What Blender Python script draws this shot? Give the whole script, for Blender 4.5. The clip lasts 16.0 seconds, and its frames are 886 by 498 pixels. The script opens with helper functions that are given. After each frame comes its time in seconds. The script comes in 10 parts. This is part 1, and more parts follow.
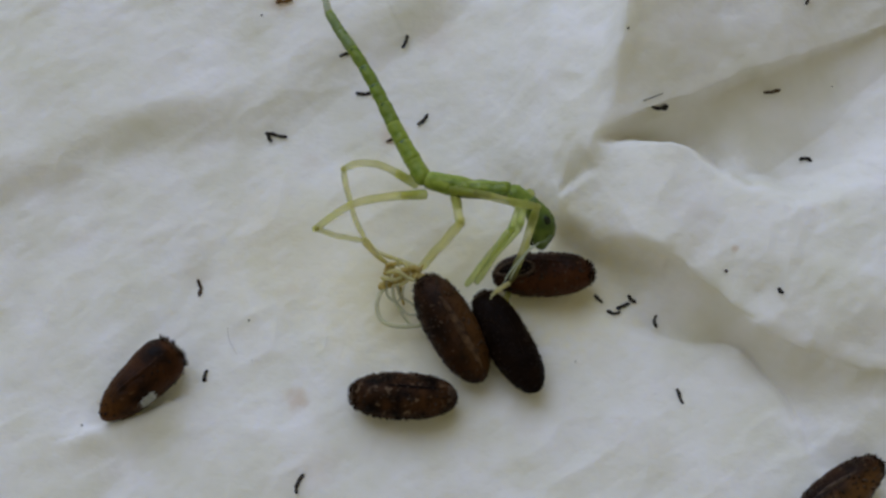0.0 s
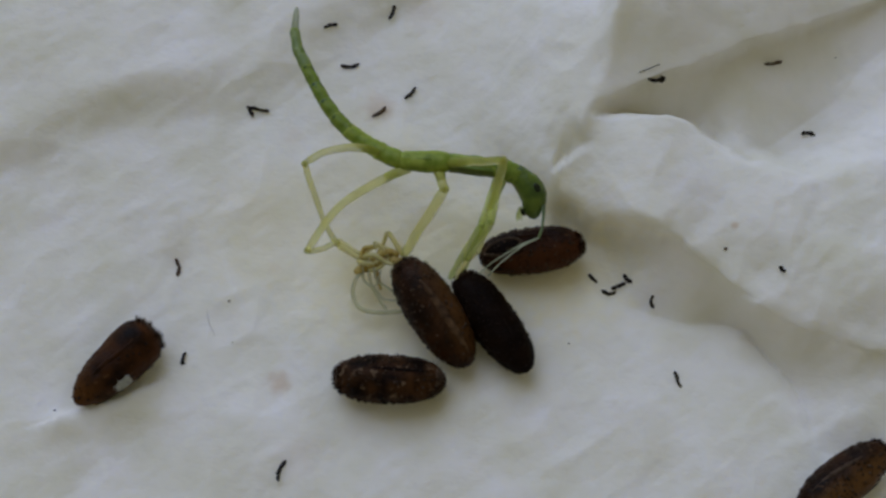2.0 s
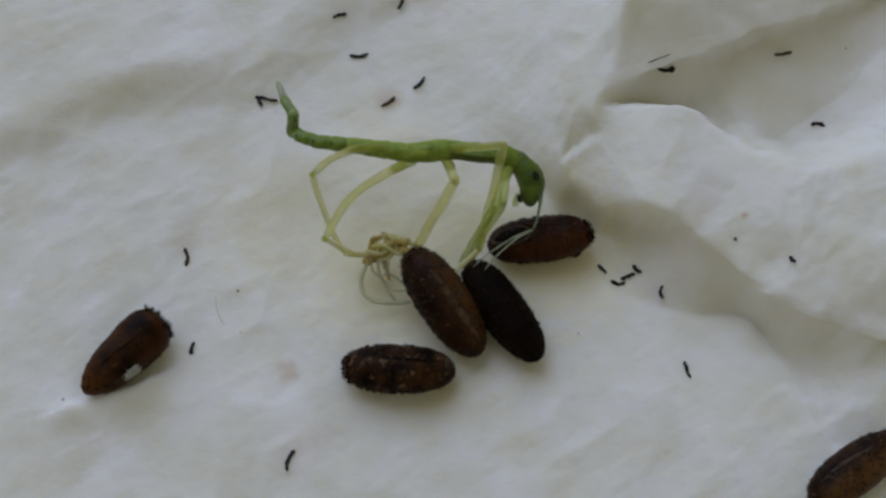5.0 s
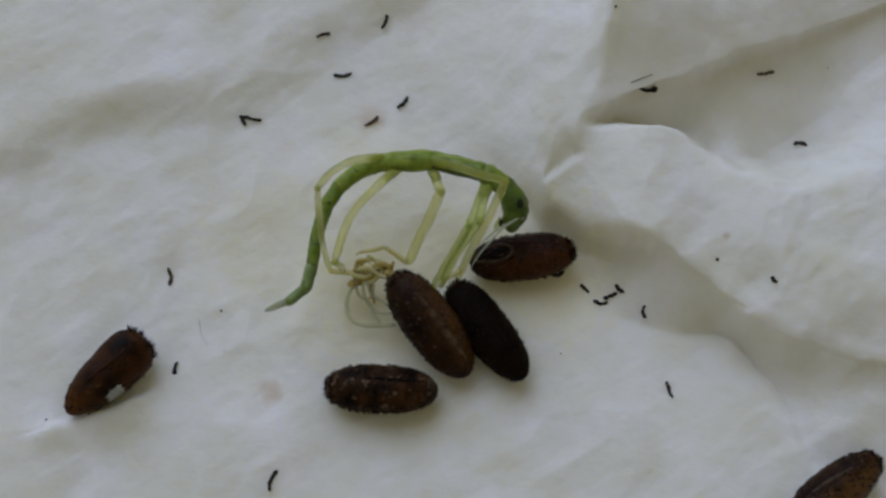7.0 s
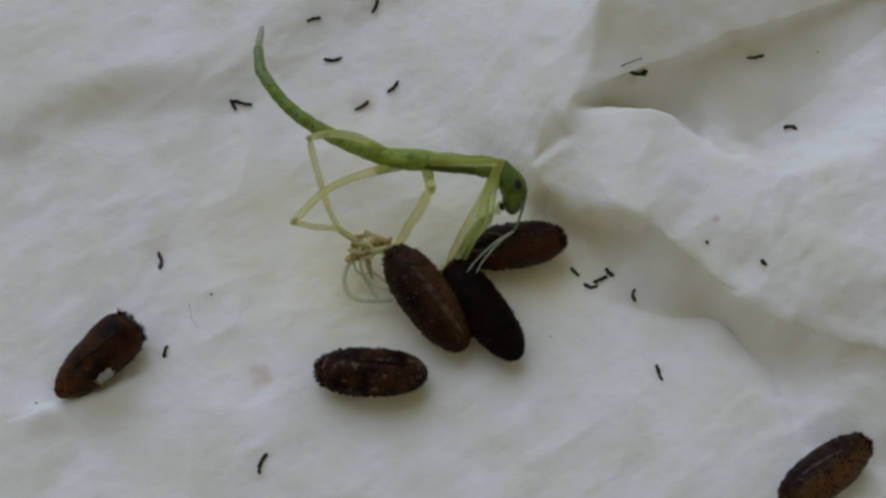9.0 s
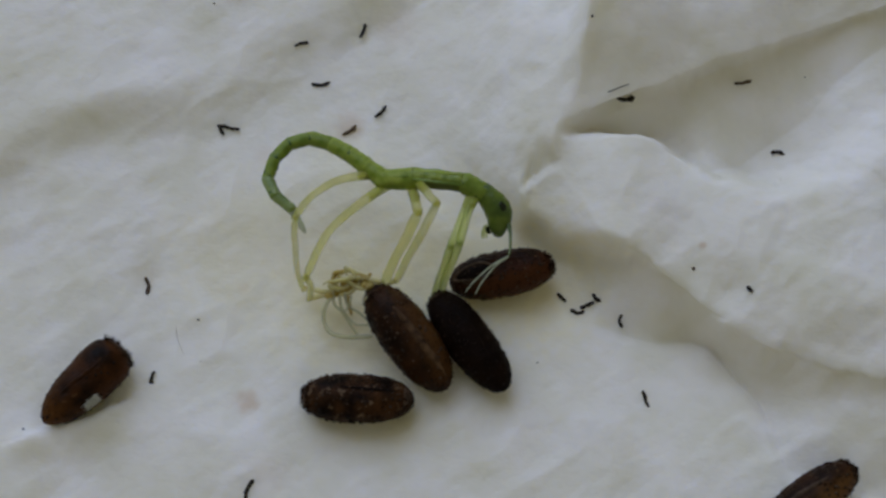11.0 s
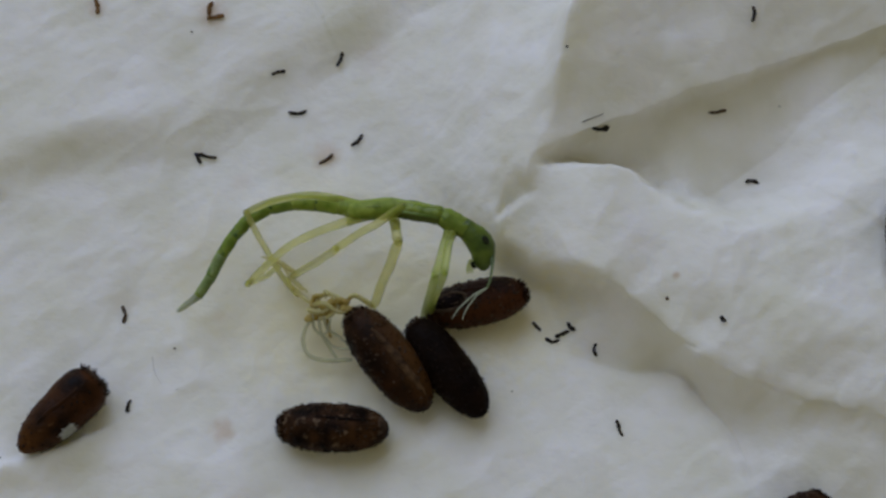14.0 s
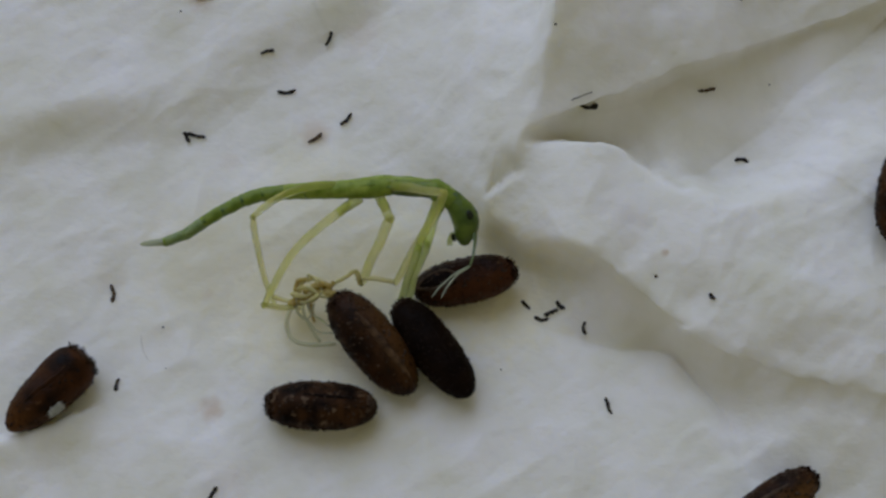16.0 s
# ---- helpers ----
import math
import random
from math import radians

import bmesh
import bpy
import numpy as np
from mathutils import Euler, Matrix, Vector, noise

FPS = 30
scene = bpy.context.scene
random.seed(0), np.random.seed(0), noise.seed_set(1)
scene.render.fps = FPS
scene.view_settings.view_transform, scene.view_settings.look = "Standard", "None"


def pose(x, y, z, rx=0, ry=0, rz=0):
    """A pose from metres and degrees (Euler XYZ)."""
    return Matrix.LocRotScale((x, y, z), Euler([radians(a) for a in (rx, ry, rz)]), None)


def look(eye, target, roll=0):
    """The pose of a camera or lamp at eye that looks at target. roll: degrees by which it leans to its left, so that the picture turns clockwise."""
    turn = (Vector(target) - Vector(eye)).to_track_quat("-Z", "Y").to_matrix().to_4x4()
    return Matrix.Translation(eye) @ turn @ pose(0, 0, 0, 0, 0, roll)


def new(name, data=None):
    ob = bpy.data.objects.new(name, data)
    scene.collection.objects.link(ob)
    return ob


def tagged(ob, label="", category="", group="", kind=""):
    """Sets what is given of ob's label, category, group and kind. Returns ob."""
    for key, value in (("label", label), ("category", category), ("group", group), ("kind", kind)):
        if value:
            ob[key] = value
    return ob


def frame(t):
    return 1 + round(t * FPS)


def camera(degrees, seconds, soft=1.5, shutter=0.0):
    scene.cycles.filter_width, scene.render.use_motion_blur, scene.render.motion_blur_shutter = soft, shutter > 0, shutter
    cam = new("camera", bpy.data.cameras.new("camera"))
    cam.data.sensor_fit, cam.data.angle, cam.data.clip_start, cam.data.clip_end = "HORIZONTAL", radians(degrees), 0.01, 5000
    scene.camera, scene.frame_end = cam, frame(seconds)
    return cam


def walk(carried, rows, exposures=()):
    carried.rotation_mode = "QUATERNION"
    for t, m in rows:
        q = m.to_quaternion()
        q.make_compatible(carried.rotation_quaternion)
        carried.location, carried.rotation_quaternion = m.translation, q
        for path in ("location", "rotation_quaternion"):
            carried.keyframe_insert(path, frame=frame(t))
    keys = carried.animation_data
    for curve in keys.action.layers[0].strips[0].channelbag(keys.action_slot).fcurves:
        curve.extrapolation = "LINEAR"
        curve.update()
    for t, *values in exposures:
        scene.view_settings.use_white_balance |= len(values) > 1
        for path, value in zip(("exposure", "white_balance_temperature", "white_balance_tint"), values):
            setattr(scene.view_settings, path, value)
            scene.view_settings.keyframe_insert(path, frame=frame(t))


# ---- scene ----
MM = 0.001


def at(x, y, z, rx=0, ry=0, rz=0):
    """A pose from millimetres and degrees."""
    return pose(x * MM, y * MM, z * MM, rx, ry, rz)


# ---- camera ----
cam = camera(24.0, 16.0, soft=2.75)
walk(cam, [
    (0, at(-0.902, -21.565, 55.147, 22.000, 0.033, -0.081)),
    (0.2, at(-0.855, -21.041, 54.034, 21.999, 0.245, -0.607)),
    (0.5, at(-0.835, -20.879, 52.784, 22.000, 0.066, -0.163)),
    (1, at(-0.838, -21.053, 52.902, 22.000, 0.030, -0.074)),
    (1.5, at(-0.519, -20.986, 53.013, 22.000, 0.082, -0.202)),
    (2, at(-0.578, -21.267, 52.791, 22.000, 0.053, -0.130)),
    (2.5, at(-0.765, -21.160, 52.836, 22.000, 0.104, -0.256)),
    (3, at(-0.676, -21.262, 52.822, 22.000, 0.092, -0.228)),
    (3.5, at(-0.704, -21.503, 52.618, 22.000, 0.043, -0.106)),
    (4, at(-0.791, -21.245, 52.801, 22.000, 0.029, -0.071)),
    (4.2, at(-0.845, -21.483, 52.644, 22.000, 0.015, -0.036)),
    (6.3, at(-0.521, -21.474, 52.575, 22.000, 0.021, -0.052)),
    (6.5, at(-0.436, -21.577, 52.583, 22.000, -0.002, 0.006)),
    (7, at(-0.361, -21.029, 52.907, 22.000, 0.025, -0.061)),
    (7.5, at(-0.114, -21.191, 52.838, 22.000, 0.025, -0.061)),
    (8, at(-0.001, -21.348, 52.838, 22.000, -0.000, 0.001)),
    (8.5, at(-0.061, -21.153, 52.934, 22.000, 0.077, -0.190)),
    (9, at(-0.091, -21.448, 52.750, 22.000, 0.043, -0.105)),
    (9.2, at(0.244, -20.909, 52.996, 22.000, 0.087, -0.215)),
    (11.3, at(0.265, -20.776, 53.087, 22.000, 0.021, -0.052)),
    (11.5, at(0.271, -20.689, 53.190, 22.000, 0.027, -0.068)),
    (12, at(0.411, -20.642, 53.290, 22.000, 0.021, -0.052)),
    (12.5, at(0.432, -20.432, 53.389, 22.000, 0.031, -0.077)),
    (13, at(0.602, -20.602, 53.371, 22.000, 0.018, -0.045)),
    (13.5, at(0.732, -20.427, 53.404, 22.000, -0.019, 0.047)),
    (14, at(0.940, -20.176, 53.586, 22.000, 0.014, -0.034)),
    (14.5, at(1.053, -20.558, 53.389, 22.000, 0.018, -0.045)),
    (15, at(1.330, -20.682, 53.313, 22.000, 0.002, -0.005)),
    (15.5, at(1.414, -20.647, 53.304, 22.000, 0.024, -0.060)),
    (16, at(1.244, -20.694, 53.288, 22.000, 0.038, -0.094)),
], exposures=[(0.0, 0.2), (0.5, 0.0), (16.0, 0.0)])

# ---- light: soft daylight from a window beyond the sheet, warm room around ----
world = bpy.data.worlds.new("room_light")
scene.world = world
world.use_nodes = True
world.node_tree.nodes["Background"].inputs["Color"].default_value = (0.935, 0.885, 0.62, 1)
world.node_tree.nodes["Background"].inputs["Strength"].default_value = 0.205

sun = new("daylight", bpy.data.lights.new("daylight", "SUN"))
sun.data.energy, sun.data.angle, sun.data.color = 1.62, radians(60), (0.572, 0.680, 0.99)
sun.matrix_world = look((-0.28, 0.62, 0.68), (0, 0, 0))


# ---- materials ----
def material(name, base, rough=0.6, second=None, scale=4.0, detail=5.0, spread=0.5, bump=0.0, bump_scale=20.0,
             subsurface=0.0, sheen=0.0, specular=0.4, third=None, third_scale=12.0, third_at=0.62, radius=(1, 1, 1), island=0.0, relief_depth=0.05, clear=0.0, veil=1.0, flank=None):
    """A procedural surface: a base colour, broad and fine variation, fine relief. Scales are per millimetre."""
    m = bpy.data.materials.new(name)
    m.use_nodes = True
    tree = m.node_tree
    p = tree.nodes["Principled BSDF"]
    p.inputs["Roughness"].default_value = rough
    p.inputs["Specular IOR Level"].default_value = specular
    coords = tree.nodes.new("ShaderNodeTexCoord")
    size = tree.nodes.new("ShaderNodeMapping")
    size.inputs["Scale"].default_value = (1000, 1000, 1000)
    tree.links.new(coords.outputs["Object"], size.inputs["Vector"])
    colour = None

    def noise_node(s, d=detail):
        n = tree.nodes.new("ShaderNodeTexNoise")
        n.inputs["Scale"].default_value, n.inputs["Detail"].default_value = s, d
        tree.links.new(size.outputs["Vector"], n.inputs["Vector"])
        return n

    if second:
        ramp = tree.nodes.new("ShaderNodeValToRGB")
        ramp.color_ramp.elements[0].position, ramp.color_ramp.elements[1].position = 0.5 - spread / 2, 0.5 + spread / 2
        ramp.color_ramp.elements[0].color, ramp.color_ramp.elements[1].color = (*base, 1), (*second, 1)
        tree.links.new(noise_node(scale).outputs["Fac"], ramp.inputs["Fac"])
        colour = ramp.outputs["Color"]
    if third:
        spots = tree.nodes.new("ShaderNodeValToRGB")
        spots.color_ramp.elements[0].position, spots.color_ramp.elements[1].position = third_at, third_at + 0.1
        tree.links.new(noise_node(third_scale, 3).outputs["Fac"], spots.inputs["Fac"])
        mix = tree.nodes.new("ShaderNodeMix")
        mix.data_type = "RGBA"
        mix.inputs["B"].default_value = (*third, 1)
        tree.links.new(spots.outputs["Color"], mix.inputs["Factor"])
        tree.links.new(colour, mix.inputs["A"])
        colour = mix.outputs["Result"]
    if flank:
        # a side of another tone: its direction in the thing's space, where it begins and ends in mm, its colour
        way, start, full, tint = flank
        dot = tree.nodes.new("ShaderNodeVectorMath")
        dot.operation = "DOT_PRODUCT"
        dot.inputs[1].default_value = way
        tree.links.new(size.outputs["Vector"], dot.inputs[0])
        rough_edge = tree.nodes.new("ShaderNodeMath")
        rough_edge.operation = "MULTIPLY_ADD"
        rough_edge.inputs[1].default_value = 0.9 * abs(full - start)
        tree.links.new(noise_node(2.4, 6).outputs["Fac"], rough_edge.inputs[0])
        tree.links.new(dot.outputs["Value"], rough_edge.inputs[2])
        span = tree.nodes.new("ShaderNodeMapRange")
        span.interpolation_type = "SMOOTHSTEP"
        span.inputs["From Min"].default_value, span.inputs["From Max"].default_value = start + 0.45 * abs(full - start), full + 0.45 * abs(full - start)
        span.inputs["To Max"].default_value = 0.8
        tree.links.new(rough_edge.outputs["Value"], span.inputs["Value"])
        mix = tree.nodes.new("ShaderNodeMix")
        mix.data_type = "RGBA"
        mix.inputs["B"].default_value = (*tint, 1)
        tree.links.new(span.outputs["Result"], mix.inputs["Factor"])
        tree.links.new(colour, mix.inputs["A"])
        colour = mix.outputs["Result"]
    if island:
        info = tree.nodes.new("ShaderNodeObjectInfo")
        span = tree.nodes.new("ShaderNodeMapRange")
        span.inputs["To Min"].default_value, span.inputs["To Max"].default_value = 1 - island, 1 + island
        tree.links.new(info.outputs["Random"], span.inputs["Value"])
        tone = tree.nodes.new("ShaderNodeHueSaturation")
        tree.links.new(span.outputs["Result"], tone.inputs["Value"])
        tree.links.new(colour, tone.inputs["Color"])
        colour = tone.outputs["Color"]
    if colour:
        tree.links.new(colour, p.inputs["Base Color"])
    else:
        p.inputs["Base Color"].default_value = (*base, 1)
    if bump:
        relief = tree.nodes.new("ShaderNodeBump")
        relief.inputs["Strength"].default_value, relief.inputs["Distance"].default_value = bump, relief_depth * MM
        tree.links.new(noise_node(bump_scale).outputs["Fac"], relief.inputs["Height"])
        tree.links.new(relief.outputs["Normal"], p.inputs["Normal"])
    if subsurface:
        p.inputs["Subsurface Weight"].default_value = subsurface
        p.inputs["Subsurface Radius"].default_value = radius
        p.inputs["Subsurface Scale"].default_value = 0.25 * MM
    if clear:
        p.inputs["Transmission Weight"].default_value, p.inputs["IOR"].default_value = clear, 1.3
    p.inputs["Alpha"].default_value = veil
    if sheen:
        p.inputs["Sheen Weight"].default_value = sheen
    return m


def tissue_material():
    """Soft white kitchen paper: fluffy fibres, faint embossing, a few tea-brown stains, broad cream tints."""
    m = material("tissue", (0.80, 0.78, 0.665), 0.95, (0.905, 0.885, 0.86), scale=0.55, spread=0.42, specular=0.1)
    tree = m.node_tree
    p = tree.nodes["Principled BSDF"]
    size = next(n for n in tree.nodes if n.type == "MAPPING")
    colour = p.inputs["Base Color"].links[0].from_socket
    # stains and broad cream tints: (x, y, radius in mm, depth, colour)
    for x, y, r, depth, tint in STAINS_AND_TINTS:
        gap = tree.nodes.new("ShaderNodeVectorMath")
        gap.operation = "DISTANCE"
        wobble = tree.nodes.new("ShaderNodeTexNoise")
        wobble.inputs["Scale"].default_value, wobble.inputs["Detail"].default_value = 3.0, 4.0
        push = tree.nodes.new("ShaderNodeVectorMath")
        push.operation = "MULTIPLY_ADD"
        push.inputs[1].default_value = (1.1 * r, 1.1 * r, 0)
        tree.links.new(size.outputs["Vector"], wobble.inputs["Vector"])
        tree.links.new(wobble.outputs["Color"], push.inputs[0])
        flat = tree.nodes.new("ShaderNodeVectorMath")
        flat.operation = "MULTIPLY"
        flat.inputs[1].default_value = (1, 1, 0)
        tree.links.new(size.outputs["Vector"], flat.inputs[0])
        tree.links.new(flat.outputs["Vector"], push.inputs[2])
        gap.inputs[1].default_value = (x + 0.55 * r, y + 0.55 * r, 0)
        tree.links.new(push.outputs["Vector"], gap.inputs[0])
        fade = tree.nodes.new("ShaderNodeMapRange")
        fade.interpolation_type = "SMOOTHSTEP"
        fade.inputs["From Min"].default_value, fade.inputs["From Max"].default_value = 0.15 * r, 1.2 * r
        fade.inputs["To Min"].default_value, fade.inputs["To Max"].default_value = depth, 0
        tree.links.new(gap.outputs["Value"], fade.inputs["Value"])
        mix = tree.nodes.new("ShaderNodeMix")
        mix.data_type = "RGBA"
        mix.inputs["B"].default_value = (*tint, 1)
        tree.links.new(fade.outputs["Result"], mix.inputs["Factor"])
        tree.links.new(colour, mix.inputs["A"])
        colour = mix.outputs["Result"]
    tree.links.new(colour, p.inputs["Base Color"])
    # fibres: stretched fine noise at two angles over a soft crumple
    total = None
    for turn, scale, stretch, weight in ((25, 9.0, 0.3, 0.18), (-48, 4.5, 0.6, 0.3), (35, 2.2, 0.8, 0.6), (10, 1.0, 1.0, 1.2)):
        lay = tree.nodes.new("ShaderNodeMapping")
        lay.inputs["Scale"].default_value = (1000 * stretch, 1000, 1000)
        lay.inputs["Rotation"].default_value = (0, 0, radians(turn))
        tree.links.new(next(n for n in tree.nodes if n.type == "TEX_COORD").outputs["Object"], lay.inputs["Vector"])
        n = tree.nodes.new("ShaderNodeTexNoise")
        n.inputs["Scale"].default_value, n.inputs["Detail"].default_value = scale, 4
        tree.links.new(lay.outputs["Vector"], n.inputs["Vector"])
        gain = tree.nodes.new("ShaderNodeMath")
        gain.operation = "MULTIPLY_ADD"
        gain.inputs[1].default_value = weight
        tree.links.new(n.outputs["Fac"], gain.inputs[0])
        if total:
            tree.links.new(total, gain.inputs[2])
        total = gain.outputs["Value"]
    relief = tree.nodes.new("ShaderNodeBump")
    relief.inputs["Strength"].default_value, relief.inputs["Distance"].default_value = 0.75, 0.07 * MM
    tree.links.new(total, relief.inputs["Height"])
    tree.links.new(relief.outputs["Normal"], p.inputs["Normal"])
    p.inputs["Subsurface Weight"].default_value = 0.65
    p.inputs["Subsurface Radius"].default_value = (1.0, 0.95, 0.8)
    p.inputs["Subsurface Scale"].default_value = 1.0 * MM
    return m


TEA, CREAM = (0.62, 0.45, 0.30), (0.90, 0.825, 0.545)
# the last six entries only tint the paper cream round eggs and hatchling
STAINS_AND_TINTS = [(-5.67, 8.57, 0.55, 0.45, TEA), (-9.08, 8.87, 0.35, 0.35, TEA), (-4.97, -3.77, 0.42, 0.5, TEA), (-2.37, 4.35, 0.55, 0.4, TEA), (-5.20, -0.45, 0.25, 0.22, TEA), (-4.75, 3.53, 0.4, 0.14, TEA),
          (-4.40, -5.77, 0.7, 0.12, TEA), (-7.87, -0.07, 0.5, 0.10, TEA), (-1.00, 7.45, 0.8, 0.15, TEA), (7.18, 0.03, 0.12, 0.5, TEA),
          (-2.2, -0.8, 2.8, 0.62, CREAM), (0.4, 0.3, 2.8, 0.55, CREAM), (-5.2, 0.6, 2.6, 0.34, CREAM), (2.6, -0.4, 2.4, 0.60, CREAM),
          (-1.2, -3.2, 2.0, 0.34, CREAM), (-2.6, 2.6, 2.0, 0.30, CREAM)]
TISSUE = tissue_material()
SHELL = material("egg_shell", (0.004, 0.0017, 0.0008), 0.45, (0.052, 0.021, 0.006), scale=1.6, spread=0.26, bump=0.9, bump_scale=15, relief_depth=0.035,
                 specular=0.06, third=(0.13, 0.085, 0.05), third_scale=4.5, third_at=0.60)
SHELL_BLACK = material("egg_shell_black", (0.003, 0.0013, 0.0008), 0.5, (0.010, 0.0045, 0.002), scale=1.5, spread=0.4, bump=0.9, bump_scale=15, relief_depth=0.035,
                       specular=0.05, third=(0.025, 0.014, 0.009), third_scale=6.0, third_at=0.68)
BRISTLE = material("bristle", (0.007, 0.003, 0.0015), 0.7, (0.022, 0.010, 0.004), scale=5, specular=0.03)
RIM = material("egg_rim", (0.030, 0.017, 0.010), 0.45, (0.11, 0.07, 0.042), scale=4, bump=0.8, specular=0.15)
GRAIN = material("egg_grain", (0.006, 0.003, 0.0015), 0.5, (0.075, 0.047, 0.028), scale=3.0, spread=0.22, specular=0.15)
GRAIN_DARK = material("egg_grain_dark", (0.004, 0.002, 0.0013), 0.5, (0.02, 0.010, 0.006), scale=3.0, spread=0.3, specular=0.1)
MEMBRANE = material("egg_membrane", (0.20, 0.21, 0.185), 0.35, (0.50, 0.51, 0.48), scale=4, subsurface=0.4)
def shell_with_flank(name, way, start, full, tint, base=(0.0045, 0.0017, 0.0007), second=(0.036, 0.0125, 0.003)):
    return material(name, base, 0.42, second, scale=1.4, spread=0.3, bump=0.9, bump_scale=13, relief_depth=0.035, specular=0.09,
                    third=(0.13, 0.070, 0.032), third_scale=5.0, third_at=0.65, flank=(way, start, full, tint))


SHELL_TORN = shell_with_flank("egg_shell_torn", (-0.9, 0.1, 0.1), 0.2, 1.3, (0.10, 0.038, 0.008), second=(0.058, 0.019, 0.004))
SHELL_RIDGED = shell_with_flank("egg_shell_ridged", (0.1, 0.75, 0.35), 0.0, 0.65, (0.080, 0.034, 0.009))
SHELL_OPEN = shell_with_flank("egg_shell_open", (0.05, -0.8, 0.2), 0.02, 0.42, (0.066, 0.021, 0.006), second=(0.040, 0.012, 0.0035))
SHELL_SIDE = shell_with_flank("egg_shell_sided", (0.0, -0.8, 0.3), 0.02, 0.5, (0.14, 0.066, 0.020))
RIDGE = material("egg_ridge", (0.030, 0.014, 0.006), 0.6, (0.12, 0.068, 0.032), scale=4.0, spread=0.3, bump=0.9, bump_scale=9, specular=0.12)
FRASS = material("frass", (0.008, 0.006, 0.005), 0.8, (0.022, 0.016, 0.012), scale=8, bump=0.8, bump_scale=25, island=0.3)
FRASS_BROWN = material("frass_brown", (0.035, 0.02, 0.010), 0.8, (0.10, 0.06, 0.03), scale=8, bump=0.8, bump_scale=25)
FRASS_ORANGE = material("frass_orange", (0.10, 0.045, 0.010), 0.8, (0.24, 0.12, 0.03), scale=8, bump=0.8, bump_scale=25)
GREEN = material("nymph_green", (0.115, 0.178, 0.021), 0.38, (0.25, 0.325, 0.047), scale=2.6, spread=0.36, bump=0.7, bump_scale=6,
                 subsurface=0.35, specular=0.45, third=(0.035, 0.085, 0.02), third_scale=3.0, third_at=0.64, radius=(0.6, 1.0, 0.25), clear=0.08)
GREEN_DARK = material("nymph_dark_green", (0.095, 0.165, 0.022), 0.4, (0.20, 0.29, 0.048), scale=1.5, spread=0.38, bump=0.7, bump_scale=6,
                      subsurface=0.25, specular=0.45, third=(0.035, 0.085, 0.02), third_scale=3.0, third_at=0.64, radius=(0.6, 1.0, 0.25))
GREEN_LIGHT = material("nymph_light_green", (0.23, 0.37, 0.05), 0.38, (0.40, 0.52, 0.10), scale=1.5, spread=0.38, bump=0.6, bump_scale=6,
                       subsurface=0.45, specular=0.45, radius=(0.8, 1.0, 0.25), clear=0.12)
GREEN_MID = material("nymph_mid_green", (0.16, 0.24, 0.024), 0.38, (0.35, 0.43, 0.068), scale=2.6, spread=0.30, bump=0.7, bump_scale=6,
                     subsurface=0.4, specular=0.4, radius=(0.7, 1.0, 0.25), clear=0.15)
GREEN_TAIL = material("nymph_tail_green", (0.13, 0.195, 0.052), 0.4, (0.27, 0.34, 0.115), scale=2.0, spread=0.3, bump=0.7, bump_scale=6,
                      subsurface=0.35, radius=(0.8, 1.0, 0.4))
# the mesothorax: its +y half is tinted darker
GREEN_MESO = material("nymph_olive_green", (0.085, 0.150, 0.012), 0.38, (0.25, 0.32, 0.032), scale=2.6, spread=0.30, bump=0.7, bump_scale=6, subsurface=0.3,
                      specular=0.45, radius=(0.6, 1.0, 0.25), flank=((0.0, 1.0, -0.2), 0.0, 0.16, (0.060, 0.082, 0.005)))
TIP = material("nymph_pale_tip", (0.36, 0.40, 0.25), 0.4, (0.50, 0.53, 0.38), scale=3, subsurface=0.5, radius=(0.9, 1.0, 0.5), clear=0.3, veil=0.8)
LEG = material("nymph_leg", (0.60, 0.61, 0.09), 0.35, (0.79, 0.77, 0.22), scale=1.6, spread=0.5, subsurface=0.55, specular=0.3, radius=(1, 0.9, 0.3), clear=0.7, veil=0.52)
LEG_GREEN = material("nymph_green_leg", (0.46, 0.58, 0.10), 0.35, (0.70, 0.77, 0.26), scale=1.6, subsurface=0.5, specular=0.45, radius=(1, 1, 0.3), clear=0.6, veil=0.66)
HIP = material("nymph_hip", (0.40, 0.49, 0.06), 0.35, (0.66, 0.68, 0.16), scale=1.8, subsurface=0.5, specular=0.4, radius=(1, 1, 0.3), clear=0.5, veil=0.66)
SKIN = material("shed_skin", (0.66, 0.60, 0.24), 0.3, (0.80, 0.74, 0.40), scale=3, subsurface=0.5, specular=0.5, radius=(1, 0.9, 0.4), clear=0.3, veil=0.85)
SKIN_PALE = material("shed_skin_pale", (0.56, 0.57, 0.34), 0.3, (0.70, 0.70, 0.50), scale=3, subsurface=0.5, specular=0.5, clear=0.4, veil=0.7)
ANTENNA = material("antenna", (0.36, 0.42, 0.25), 0.35, (0.52, 0.56, 0.40), scale=3, subsurface=0.4, clear=0.3, veil=0.75)
GREEN_HEAD = material("nymph_head_green", (0.040, 0.078, 0.007), 0.4, (0.13, 0.19, 0.020), scale=2.2, spread=0.36, bump=0.8, bump_scale=6,
                      subsurface=0.35, radius=(0.8, 1.0, 0.3))
ANTENNA_BASE = material("antenna_base", (0.06, 0.10, 0.025), 0.4, (0.14, 0.19, 0.06), scale=3, subsurface=0.3, veil=0.85)
EYE = material("eye", (0.010, 0.014, 0.006), 0.2, (0.022, 0.03, 0.012), scale=6, specular=0.25)


